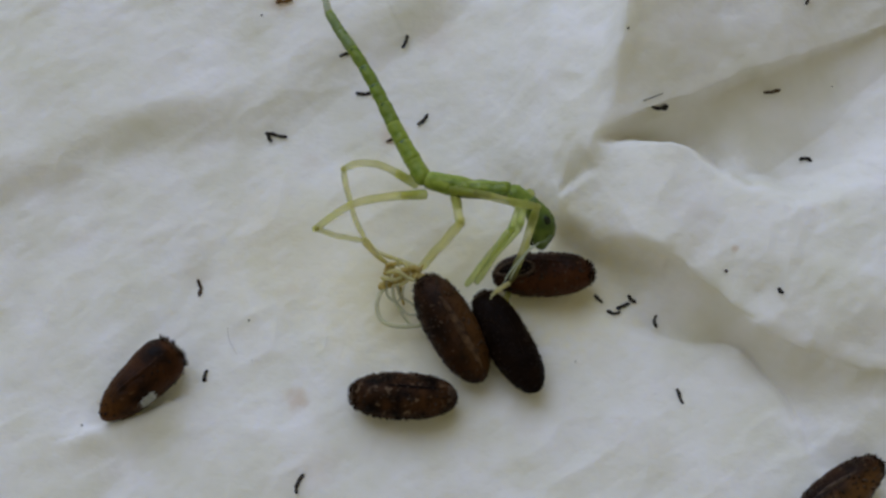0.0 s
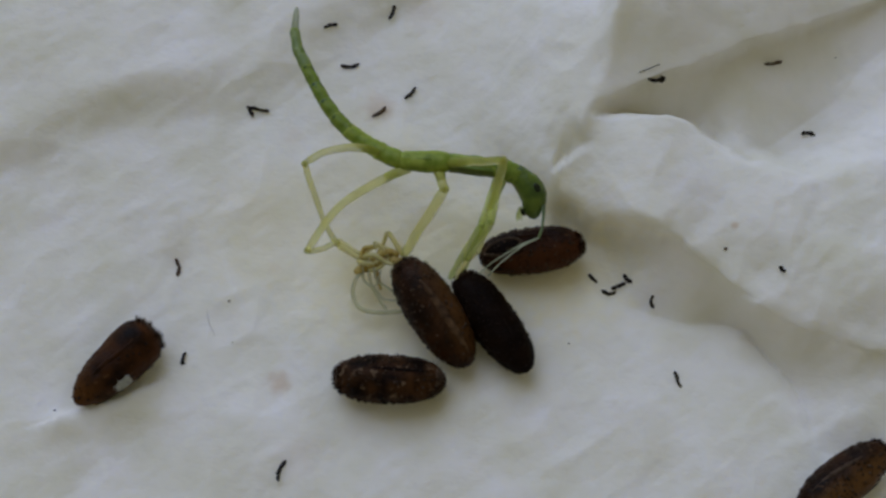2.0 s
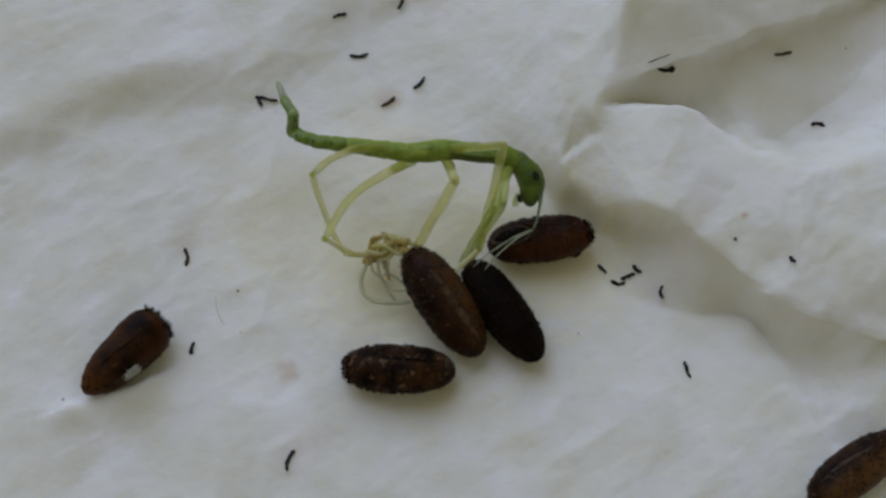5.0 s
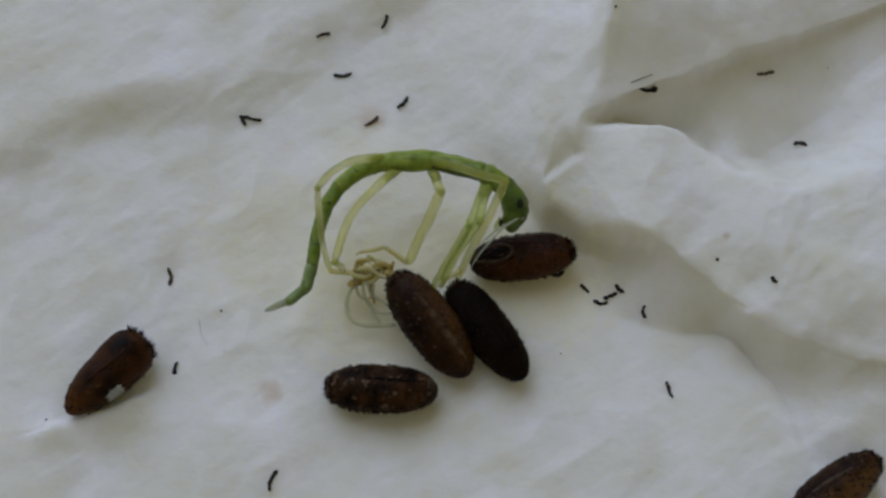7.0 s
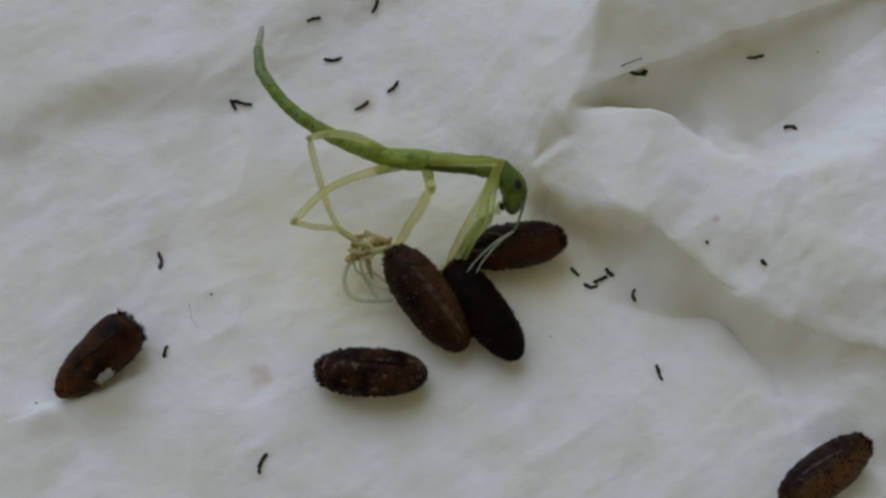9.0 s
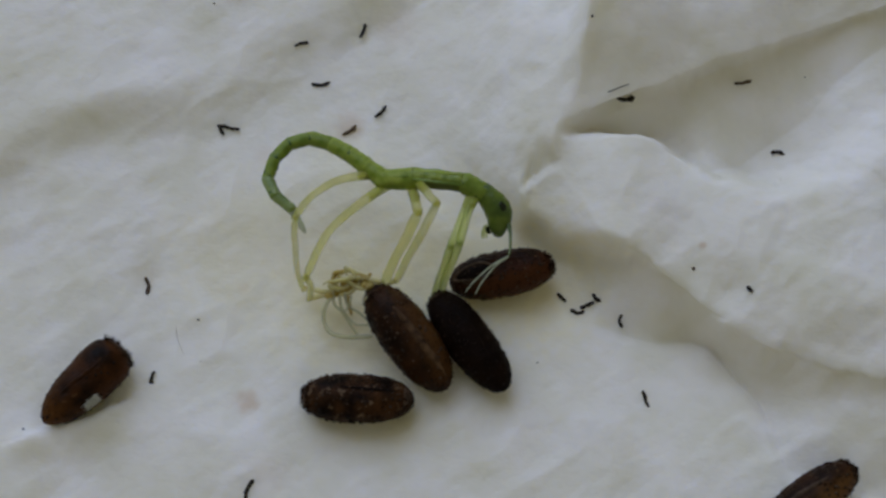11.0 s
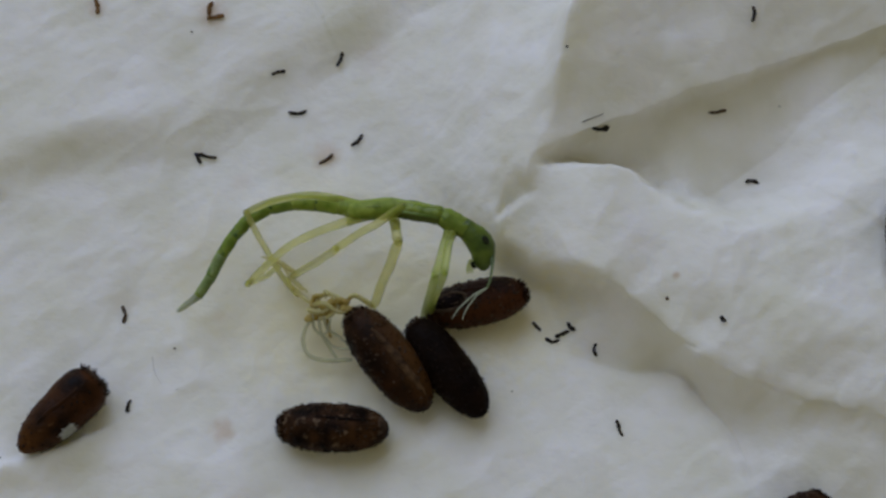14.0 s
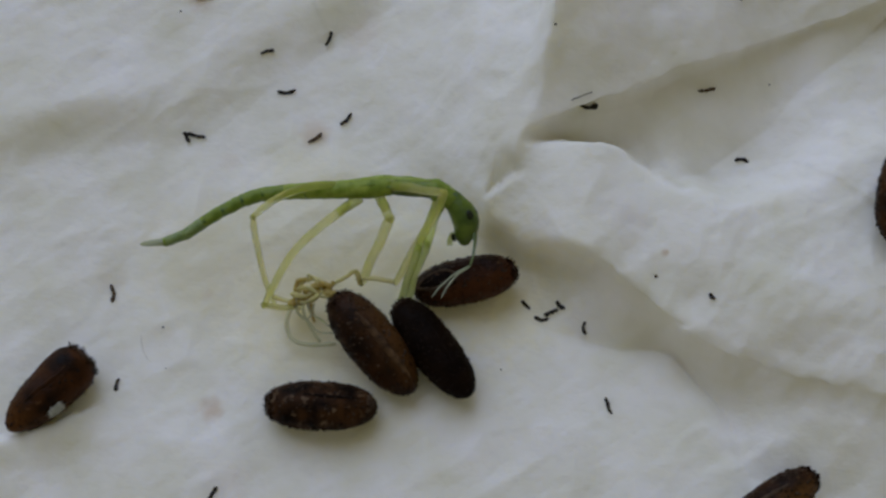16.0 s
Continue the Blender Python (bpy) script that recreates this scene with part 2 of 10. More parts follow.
# ---- mesh helpers ----
def finish(name, bm, mat, parent=None, smooth=True):
    """Link a bmesh drawn in millimetres as one mesh object."""
    bm.transform(Matrix.Scale(MM, 4))
    me = bpy.data.meshes.new(name)
    bm.to_mesh(me)
    bm.free()
    me.materials.append(mat)
    if smooth:
        me.polygons.foreach_set("use_smooth", [True] * len(me.polygons))
    ob = new(name, me)
    ob.parent = parent
    return ob


def part(name, bm, mat, parent, label=""):
    return tagged(finish(name, bm, mat, parent), label)


def tube(bm, path, radii, sides=10, flat=1.0, jitter=0.0, seed=0):
    """A closed tube along a path of points with a radius at each; flat squeezes it along its own up direction."""
    rng = random.Random(seed)
    path = [Vector(p) for p in path]
    rings = []
    for i, p in enumerate(path):
        d = (path[min(i + 1, len(path) - 1)] - path[max(i - 1, 0)]).normalized()
        side = Vector((0, 0, 1)).cross(d)
        side = side.normalized() if side.length > 0.05 else Vector((0, 1, 0))
        up = d.cross(side)
        ring = []
        for k in range(sides):
            a = 2 * math.pi * k / sides
            r = radii[i] * (1 + rng.uniform(-jitter, jitter))
            ring.append(bm.verts.new(p + side * (r * math.cos(a)) + up * (r * flat * math.sin(a))))
        rings.append(ring)
    for a, b in zip(rings, rings[1:]):
        for k in range(sides):
            bm.faces.new((a[k], a[(k + 1) % sides], b[(k + 1) % sides], b[k]))
    bm.faces.new(rings[0][::-1])
    bm.faces.new(rings[-1])
    return bm


def curve_points(points, steps=5):
    """A smooth line through the points."""
    pts = [Vector(p) for p in points]
    ext = [pts[0] * 2 - pts[1], *pts, pts[-1] * 2 - pts[-2]]
    out = []
    for i in range(1, len(ext) - 2):
        a, b, c, d = ext[i - 1:i + 3]
        for s in range(steps):
            u = s / steps
            out.append(0.5 * (2 * b + (c - a) * u + (2 * a - 5 * b + 4 * c - d) * u * u + (3 * b - a - 3 * c + d) * u ** 3))
    return out + [pts[-1]]


def strand(points, r0, r1, sides=7, steps=5):
    line = curve_points(points, steps)
    n = len(line) - 1
    return tube(bmesh.new(), line, [(r0 + (r1 - r0) * i / n) * (0.55 if i in (0, n) else 1) for i in range(n + 1)], sides)


# ---- the paper ----
FRONT_EDGE = [(-2.01, 7.33), (-1.51, 6.24), (-0.62, 4.18), (0.72, 2.71), (2.22, 1.34), (3.35, 0.60), (4.45, 0.08), (5.45, -0.36),
              (6.25, -0.92), (7.05, -1.47), (8.35, -2.47), (9.39, -3.01), (10.21, -3.30), (11.67, -3.61), (16.25, -4.60)]
POCKET_EDGE = [(2.27, 2.16), (2.98, 3.06), (3.53, 3.60), (4.31, 3.95), (5.10, 4.34), (5.73, 4.64), (6.84, 5.13), (7.95, 5.60), (8.91, 5.81), (10.05, 6.35), (12.45, 7.21), (17.96, 9.25)]
FOLD_BACK = [(2.28, 3.32), (3.14, 3.38), (4.63, 3.40), (6.15, 3.48), (6.86, 3.05), (8.47, 2.34), (10.38, 2.47), (12.86, 3.72), (17.79, 5.57)]
LEFT_STEP = [(-15.28, 1.70), (-12.23, 2.46), (-10.57, 3.24), (-7.63, 4.11), (-5.60, 4.63), (-4.44, 5.52), (-3.43, 6.42), (-1.68, 7.50), (-0.39, 8.61), (3.56, 11.24)]
PLY_EDGE = [(8.10, 3.32), (9.49, 3.03), (10.74, 3.03), (11.64, 2.41), (12.66, 1.61), (13.57, 1.36), (17.16, 0.19)]
POCKET_FLOOR = [(4.11, 3.90), (5.52, 3.72), (6.35, 3.20), (7.50, 2.81), (8.69, 3.15), (10.01, 4.18), (11.58, 5.58), (14.74, 8.37)]
HUMP = [(0.20, -0.50), (2.47, -0.80), (5.20, -1.58), (7.46, -2.30), (8.46, -3.26), (8.98, -4.52), (9.36, -5.46), (10.76, -6.23), (15.0, -7.60)]
DENT = [(2.50, 2.32), (2.86, 3.66), (3.25, 2.62)]
EGG_LIP = [(-10.68, -4.78), (-10.02, -4.62), (-9.36, -4.43), (-8.85, -4.18), (-8.60, -4.02)]
BEVEL = [(1.30, 12.00), (2.12, 8.50), (2.70, 5.47), (3.07, 3.56), (3.38, 2.44), (4.46, 0.69), (5.48, -0.06), (6.72, -0.86), (8.71, -1.88)]
LEFT_CREST = [(6.00, 13.50), (4.67, 8.26), (4.22, 6.63), (3.63, 5.04), (3.14, 3.48)]


def reach(line, X, Y):
    """Signed distance from a smooth line, positive to its far side."""
    line = [(p.x, p.y) for p in curve_points([(x, y, 0) for x, y in line], 4)]
    best = np.full(X.shape, 1e9)
    sign = np.ones(X.shape)
    for (x0, y0), (x1, y1) in zip(line, line[1:]):
        dx, dy = x1 - x0, y1 - y0
        n = math.hypot(dx, dy)
        t = np.clip(((X - x0) * dx + (Y - y0) * dy) / n ** 2, 0, 1)
        d = np.hypot(X - x0 - t * dx, Y - y0 - t * dy)
        side = np.sign(dx * (Y - y0) - dy * (X - x0))
        closer = d < best - 1e-9
        best = np.where(closer, d, best)
        sign = np.where(closer, side, sign)
    return best * np.where(sign == 0, 1, sign)


def ease(v, a, b):
    t = np.clip((v - a) / (b - a), 0, 1)
    return t * t * (3 - 2 * t)


def lumps(X, Y, cell, seed):
    """Smooth random swells about one cell across, from -1 to 1."""
    gx, gy = X / cell + 0.37 * seed, Y / cell - 0.61 * seed
    ix, iy = np.floor(gx), np.floor(gy)
    fx, fy = gx - ix, gy - iy
    fx, fy = fx ** 3 * (fx * (6 * fx - 15) + 10), fy ** 3 * (fy * (6 * fy - 15) + 10)

    def corner(a, b):
        v = np.sin(a * 127.1 + b * 311.7 + seed * 74.7) * 43758.5453
        return 2 * (v - np.floor(v)) - 1

    low = corner(ix, iy) * (1 - fx) + corner(ix + 1, iy) * fx
    high = corner(ix, iy + 1) * (1 - fx) + corner(ix + 1, iy + 1) * fx
    return low * (1 - fy) + high * fy


def paper_lines(X, Y):
    """Distances to the folded edges, roughened as torn paper is, and how tall the fold stands."""
    bend = 0.11 * lumps(X, Y, 1.5, 3) + 0.06 * lumps(X, Y, 0.55, 5) + 0.035 * lumps(X, Y, 0.24, 8)
    front = reach(FRONT_EDGE, X, Y) + bend
    pocket = reach(POCKET_EDGE, X, Y) + bend * 0.8 + 0.40 - 0.26 * ease(X, 3.0, 4.8)
    grow = 0.03 * ease(X, -1.5, 0.0) + 0.76 * ease(X, 0.2, 2.6) + 0.80 * ease(X, 3.1, 5.9) - 0.30 * ease(X, 7.0, 11.0)
    return bend, front, pocket, grow


def paper_height(X, Y):
    """The paper's height in mm."""
    bend, df, dp, grow = paper_lines(X, Y)
    H = 0.11 * lumps(X, Y, 4.5, 1) + 0.05 * lumps(X, Y, 1.9, 2) + 0.020 * lumps(X, Y, 0.8, 4) + 0.009 * lumps(X, Y, 0.3, 6)
    # fine crumples: sharp low creases
    H += 0.008 * (0.4 - np.abs(lumps(0.7 * X + 0.9 * Y, Y - 0.4 * X, 0.62, 17)))
    H += 0.12 * (0.4 - np.abs(lumps(X + 0.4 * Y, Y, 2.6, 11))) + 0.07 * (0.4 - np.abs(lumps(X, Y - 0.5 * X, 1.3, 13)))
    # the nap: short soft tufts lying along two ways
    H += 0.010 * lumps(0.8 * X + 0.5 * Y, 2.2 * Y - 1.3 * X, 0.5, 41) + 0.006 * lumps(1.6 * X - 1.6 * Y, 0.5 * Y + 0.6 * X, 0.3, 43)
    # the raised sheet in the far corner
    dl = reach(LEFT_STEP, X, Y)
    H += 0.56 * ease(dl + 0.25 * lumps(X, Y, 2.5, 9), -0.30, 1.45) - 0.12 * ease(dl, 1.2, 5)
    # the folded layer: its front falls evenly to the foot of the flat sheet
    dh = reach(HUMP, X, Y) + 0.22 * lumps(X, Y, 1.3, 31)
    even = np.clip(dh / np.maximum(dh - df, 0.05), 0, 1)
    even = np.where(df >= 0, 1, np.where(dh <= 0, 0, even))
    even = 0.75 * even + 0.25 * even * even * (3 - 2 * even)
    steep = ease(df - 0.08 * grow, -0.32, 0.34 + 0.8 * (1 - ease(X, 1.6, 3.0)))
    front = steep + (even - steep) * ease(X, 3.2, 6.0)
    H -= 0.25 * ease(dh, -0.5, 0.45) * ease(X, 2.2, 5.5) * (1 - ease(df, -0.6, 0.3))
    H += grow * (front + (0.08 + 0.32 * ease(X, 5.5, 9.0)) * ease(df, 0.2, 2.4) - 0.12 * ease(df, 1.6, 4.5))
    H -= 0.27 * ease(X, 0.2, 3.6) * np.exp(-((df + 0.1) / 1.5) ** 2) * ease(0.5 - df, -0.1, 0.6)
    # the shaded bevel between the fold's foot and its lit top
    dv = reach(BEVEL, X, Y) + 0.12 * lumps(X, Y, 1.0, 35)
    rise = np.where(dv >= 0, 1, np.clip(df / np.maximum(df - dv, 0.05), 0, 1))
    H += 0.66 * np.where(df > 0, rise, 0) * ease(X, 0.9, 2.4) * (1 - ease(X, 4.6, 7.2))
    # the pocket behind the fold, and the flap over it
    db = reach(FOLD_BACK, X, Y) + bend
    soft = ease(X, 5.6, 8.0)
    drop = 0.04 * ease(0.42 - dp, 0, 0.12) + 0.96 * ease(0.26 - dp, -0.12, 0.24)
    low = drop * ease(db, -0.30 - 0.7 * soft, 0.40 + 0.6 * soft) * ease(X, 2.7, 3.8)
    dq = reach(POCKET_FLOOR, X, Y) + 0.15 * lumps(X, Y, 1.1, 33)
    slope = np.clip(dq / np.maximum(dq - dp, 0.05), 0, 1) * (dq > 0)
    low = low * (1 - 0.70 * np.where(dp >= 0, 1, slope) * ease(X, 3.6, 5.5))
    H -= (0.66 + 1.34 * ease(X, 3.6, 6.5)) * low * (1 - 0.65 * ease(X + 0.3 * Y, 9.5, 14))
    dc = reach(LEFT_CREST, X, Y)
    H += 0.50 * np.clip(dp, 0, 5) * ease(dc + 0.28 * lumps(X, Y, 1.1, 15), -0.30, 0.22) * ease(X, 2.5, 4.2)
    H += 0.09 * np.clip(df, 0, 4.5) * (1 - ease(dc, -0.25, 0.7)) * (1 - ease(Y, 6.5, 10.0))
    H += 0.25 * np.exp(-((dc + bend) / 0.8) ** 2) * ease(df, 0.2, 1.5)
    # a lip of paper against the hatched egg
    lip = reach(EGG_LIP, X, Y)
    H += 0.30 * np.exp(-(lip / np.where(lip > 0, 0.16, 0.55)) ** 2)
    # a second ply showing on the far slope
    ds = reach(PLY_EDGE, X, Y) + bend
    H += 0.07 * ease(ds, -0.08, 0.12) * ease(X, 7.2, 9.0) * (1 - ease(ds, 0.2, 3.0))
    # sharper crumples along the fold and round its tip
    top = ease(df, 0.1, 0.9) * ease(X, 0.5, 2.0) * (1 - 0.8 * ease(dp, -0.2, 0.4) * ease(dc, -0.2, 0.4))
    H += top * (0.10 * (0.4 - np.abs(lumps(0.8 * X + 0.6 * Y, 0.8 * Y - 0.6 * X, 1.7, 21))) + 0.045 * (0.4 - np.abs(lumps(0.9 * X - 0.4 * Y, 0.9 * Y + 0.4 * X, 0.8, 23)))
                + 0.02 * (0.4 - np.abs(lumps(X, Y, 0.42, 25))))
    # a small three-cornered dent beside the fold's tip
    side, foot = reach(DENT[1::-1], X, Y), reach(DENT[::2], X, Y)
    inside = ease(side, -0.05, 0.10) * ease(foot, -0.34, 0.12) * (1 - ease(side + foot, 0.62, 0.95))
    H -= 0.27 * inside * np.clip(side / np.maximum(side + foot, 0.05), 0, 1)
    # a little crease below the fold's tip
    H += 0.10 * np.exp(-((X - 0.35 * Y - 2.15) / 0.22) ** 2) * np.exp(-((Y - 2.9) / 0.7) ** 2)
    return H


def paper_lean(X, Y):
    """How far the folded edges hang forward over what lies below them."""
    bend, df, dp, grow = paper_lines(X, Y)
    a = (0.10 * grow + 0.05) * np.clip(grow * 2, 0, 1) * ease(df, 0.0, 0.34) * (1 - ease(df, 0.4, 2.8))
    b = 0.32 * ease(dp, 0.20, 0.42) * (1 - ease(dp, 0.5, 3.4)) * ease(X, 3.0, 4.8)
    return -0.40 * a + 0.30 * b, -0.92 * a - 0.95 * b


def level(x, y):
    return float(paper_height(np.array([[x]]), np.array([[y]]))[0, 0])


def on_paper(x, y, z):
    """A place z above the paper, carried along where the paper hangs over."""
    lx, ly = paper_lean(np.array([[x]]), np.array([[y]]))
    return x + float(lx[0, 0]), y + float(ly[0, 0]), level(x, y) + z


def paper_sheet():
    def steps(lo, hi, fine, far):
        mid = list(np.arange(lo, hi, fine))
        out, w, v = [], fine, hi
        while v < far:
            out.append(v)
            w *= 1.25
            v += w
        back, w, v = [], fine, lo
        while v > -far:
            w *= 1.25
            v -= w
            back.append(v)
        return np.array(back[::-1] + mid + out)
    xs, ys = steps(-14.0, 15.5, 0.055, 80), steps(-8.0, 9.5, 0.055, 80)
    X, Y = np.meshgrid(xs, ys)
    H = paper_height(X, Y)
    LX, LY = paper_lean(X, Y)
    fade = np.clip((np.maximum(abs(X), abs(Y)) - 18) / 40, 0, 1)
    H = H * (1 - fade)
    nx, ny = len(xs), len(ys)
    verts = np.stack([X + LX, Y + LY, H], -1).reshape(-1, 3) * MM
    idx = np.arange(nx * ny).reshape(ny, nx)
    faces = np.stack([idx[:-1, :-1], idx[:-1, 1:], idx[1:, 1:], idx[1:, :-1]], -1).reshape(-1, 4)
    me = bpy.data.meshes.new("paper_towel")
    me.from_pydata(verts.tolist(), [], faces.tolist())
    me.polygons.foreach_set("use_smooth", [True] * len(me.polygons))
    me.materials.append(TISSUE)
    ob = new("ground", me)
    return tagged(ob, "crumpled white paper towel with soft folds and faint brown stains", "paper towel", kind="structure")


paper_sheet()


# ---- eggs ----
def egg_radius(u, taper):
    """Half-width at u from -1 to 1 along the egg, as a share of the greatest; a hatched egg, wide at the lid, is blunt there."""
    power = 4.6 if taper < -0.15 and u > 0 else 2.7
    return max(0.0, 1 - abs(u) ** power) ** 0.55 * (1 - taper * u) / (1 + 0.4 * abs(taper))


def egg_skin(bm, length, width, height, taper, seed, sides=44, rings=56):
    """A blunt capsule with a pitted skin."""
    rows = []
    for i in range(rings + 1):
        u = -math.cos(math.pi * i / rings)
        r = max(egg_radius(u, taper), 0.02)
        row = []
        for k in range(sides):
            a = 2 * math.pi * k / sides
            p = Vector((u * length / 2, r * width / 2 * math.cos(a), r * height / 2 * math.sin(a)))
            n = noise.noise(p * 5 + Vector((seed, 0, 0))) * 0.018 + noise.noise(p * 2 + Vector((0, seed, 0))) * 0.03
            row.append(bm.verts.new(p + Vector((0, math.cos(a), math.sin(a))) * n))
        rows.append(row)
    for a, b in zip(rows, rows[1:]):
        for k in range(sides):
            bm.faces.new((a[k], a[(k + 1) % sides], b[(k + 1) % sides], b[k]))
    bm.faces.new(rows[0][::-1])
    bm.faces.new(rows[-1])


def egg(label, x, y, turn, length, width, tilt=0.0, roll=0.0, shell=SHELL, taper=0.05, crown=1.0, seed=1, lift=0.0, extra=(), grain=None, hairs=560, grains=330, scar=(-0.62, 0.53, 78, 78, 0.045), spikes=0.05):
    """An insect egg: shell, short bristles, a crown of longer ones round the lid, a seam scar; extra names further parts."""
    height = width * 0.86
    grain = grain or GRAIN
    thing = new("insect_egg")
    bm = bmesh.new()
    egg_skin(bm, length, width, height, taper, seed)
    body = part("shell", bm, shell, thing)
    # bristles
    rng = random.Random(seed)
    bm = bmesh.new()
    for i in range(hairs):
        u = rng.uniform(-0.985, 0.985)
        end = u * crown
        if i < 110:
            u = crown * rng.uniform(0.84, 0.99)
            end = 1.0
        a = rng.uniform(0, 2 * math.pi)
        r = egg_radius(u, taper)
        p = Vector((u * length / 2, r * width / 2 * math.cos(a), r * height / 2 * math.sin(a)))
        n = Vector((2.2 * u ** 5 + 0.1 * u, math.cos(a), math.sin(a))).normalized()
        n = (n + Vector([rng.uniform(-0.25, 0.25) for _ in range(3)])).normalized()
        tall = rng.uniform(0.04, 0.075) + (rng.uniform(0.02, spikes) if end > 0.8 else 0)
        wide = rng.uniform(0.018, 0.028)
        s = n.orthogonal().normalized() * wide
        q = n.cross(s)
        base = [bm.verts.new(p - n * 0.02 + s * math.cos(b) + q * math.sin(b)) for b in (0, 1.57, 3.14, 4.71)]
        top = bm.verts.new(p + n * tall)
        for k in range(4):
            bm.faces.new((base[k], base[(k + 1) % 4], top))
    tagged(part("bristle_coat", bm, BRISTLE, thing, "short stiff dark bristles"), kind="stuff")
    bm = bmesh.new()
    for i in range(grains):
        u, a = rng.uniform(-0.95, 0.95), rng.uniform(0, 2 * math.pi)
        r = egg_radius(u, taper)
        p = Vector((u * length / 2, r * width / 2 * math.cos(a), r * height / 2 * math.sin(a)))
        n = Vector((1.6 * u ** 5, math.cos(a), math.sin(a))).normalized()
        wide = rng.uniform(0.024, 0.05)
        s = n.orthogonal().normalized() * wide
        q = n.cross(s)
        low = [bm.verts.new(p - n * 0.015 + s * math.cos(b) + q * math.sin(b)) for b in (0, 1.26, 2.51, 3.77, 5.03)]
        high = [bm.verts.new(p + n * wide * 0.6 + 0.5 * (s * math.cos(b) + q * math.sin(b))) for b in (0, 1.26, 2.51, 3.77, 5.03)]
        for k in range(5):
            bm.faces.new((low[k], low[(k + 1) % 5], high[(k + 1) % 5], high[k]))
        bm.faces.new(high)
    tagged(part("grain_coat", bm, grain, thing, "fine raised grains"), kind="stuff")
    # the lid at the crowned end
    bm = bmesh.new()
    u = crown * 0.93
    r = egg_radius(u, taper)
    ring = [(u * length / 2, r * width / 2 * 1.02 * math.cos(a), r * height / 2 * 1.02 * math.sin(a)) for a in [2 * math.pi * k / 28 for k in range(29)]]
    tube(bm, ring, [0.03] * 29, 6)
    part("lid_rim", bm, RIM, thing, "paler rim of the egg lid")
    # the scar: a lengthwise ridge
    bm = bmesh.new()
    line = []
    for i in range(15):
        u = scar[0] + (scar[1] - scar[0]) * i / 14
        a = radians(scar[2] + (scar[3] - scar[2]) * i / 14) + 0.10 * math.sin(3 * u)
        r = egg_radius(u, taper)
        line.append((u * length / 2, r * width / 2 * math.cos(a), r * height / 2 * math.sin(a) - 0.01))
    tube(bm, line, [0.02 + scar[4] * math.sin(math.pi * i / 14) for i in range(15)], 8, 0.6, 0.15, seed)
    part("seam", bm, extra[0] if extra else shell, thing, "raised lengthwise scar")
    thing.matrix_world = at(x, y, level(x, y) + height / 2 * 0.96 + lift, 0, tilt, turn) @ pose(0, 0, 0, roll)
    return tagged(thing, label, "insect egg", "insect eggs on the paper"), height


def patch(name, thing, mat, label, length, width, height, u0, u1, a0, a1, taper=0.05, proud=0.012, seed=0, ragged=0.12):
    """A piece of skin with a ragged border, lying on an egg."""
    rng = random.Random(seed)
    bm = bmesh.new()
    rows = []
    for i in range(13):
        row = []
        for k in range(13):
            su, sa = i / 12, k / 12
            edge = min(su, 1 - su, sa, 1 - sa)
            u = u0 + (u1 - u0) * su + (rng.uniform(-ragged, ragged) * (u1 - u0) if edge < 0.01 else 0)
            a = radians(a0 + (a1 - a0) * sa + (rng.uniform(-ragged, ragged) * (a1 - a0) if edge < 0.01 else 0))
            lift = proud if edge > 0.01 else -0.02
            r = egg_radius(u, taper)
            row.append(bm.verts.new((u * length / 2, (r * width / 2 + lift) * math.cos(a), (r * height / 2 + lift) * math.sin(a))))
        rows.append(row)
    for a, b in zip(rows, rows[1:]):
        for k in range(12):
            bm.faces.new((a[k], a[k + 1], b[k + 1], b[k]))
    return part(name, bm, mat, thing, label)


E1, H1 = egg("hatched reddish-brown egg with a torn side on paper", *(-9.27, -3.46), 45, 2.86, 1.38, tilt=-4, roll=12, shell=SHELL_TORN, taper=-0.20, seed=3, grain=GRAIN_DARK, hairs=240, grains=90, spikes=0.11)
patch("torn_membrane", E1, MEMBRANE, "torn pale grey membrane", 2.86, 1.38, H1, -0.28, 0.06, 132, 174, -0.20, 0.02, 5, 0.36)
E2, H2 = egg("dark brown bristly egg lying flat on the paper", *(-1.99, -3.84), -2, 3.0, 1.36, roll=-14, shell=SHELL, crown=-1.0, seed=8, extra=(SHELL_BLACK,), scar=(-0.4, 0.7, 96, 86, 0.035))
patch("pale_end", E2, RIM, "scuffed paler end", 3.0, 1.36, H2, 0.80, 0.97, 20, 150, 0.05, 0.012, 9)
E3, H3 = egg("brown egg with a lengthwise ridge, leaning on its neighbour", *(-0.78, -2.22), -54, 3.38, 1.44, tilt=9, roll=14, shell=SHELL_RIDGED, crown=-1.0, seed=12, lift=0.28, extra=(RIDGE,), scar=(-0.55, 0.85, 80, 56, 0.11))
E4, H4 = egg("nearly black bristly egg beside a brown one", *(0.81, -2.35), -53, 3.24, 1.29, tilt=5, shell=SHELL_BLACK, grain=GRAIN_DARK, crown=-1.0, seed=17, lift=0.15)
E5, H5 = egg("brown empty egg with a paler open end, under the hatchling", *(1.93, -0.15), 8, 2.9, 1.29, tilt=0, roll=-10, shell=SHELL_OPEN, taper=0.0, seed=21)
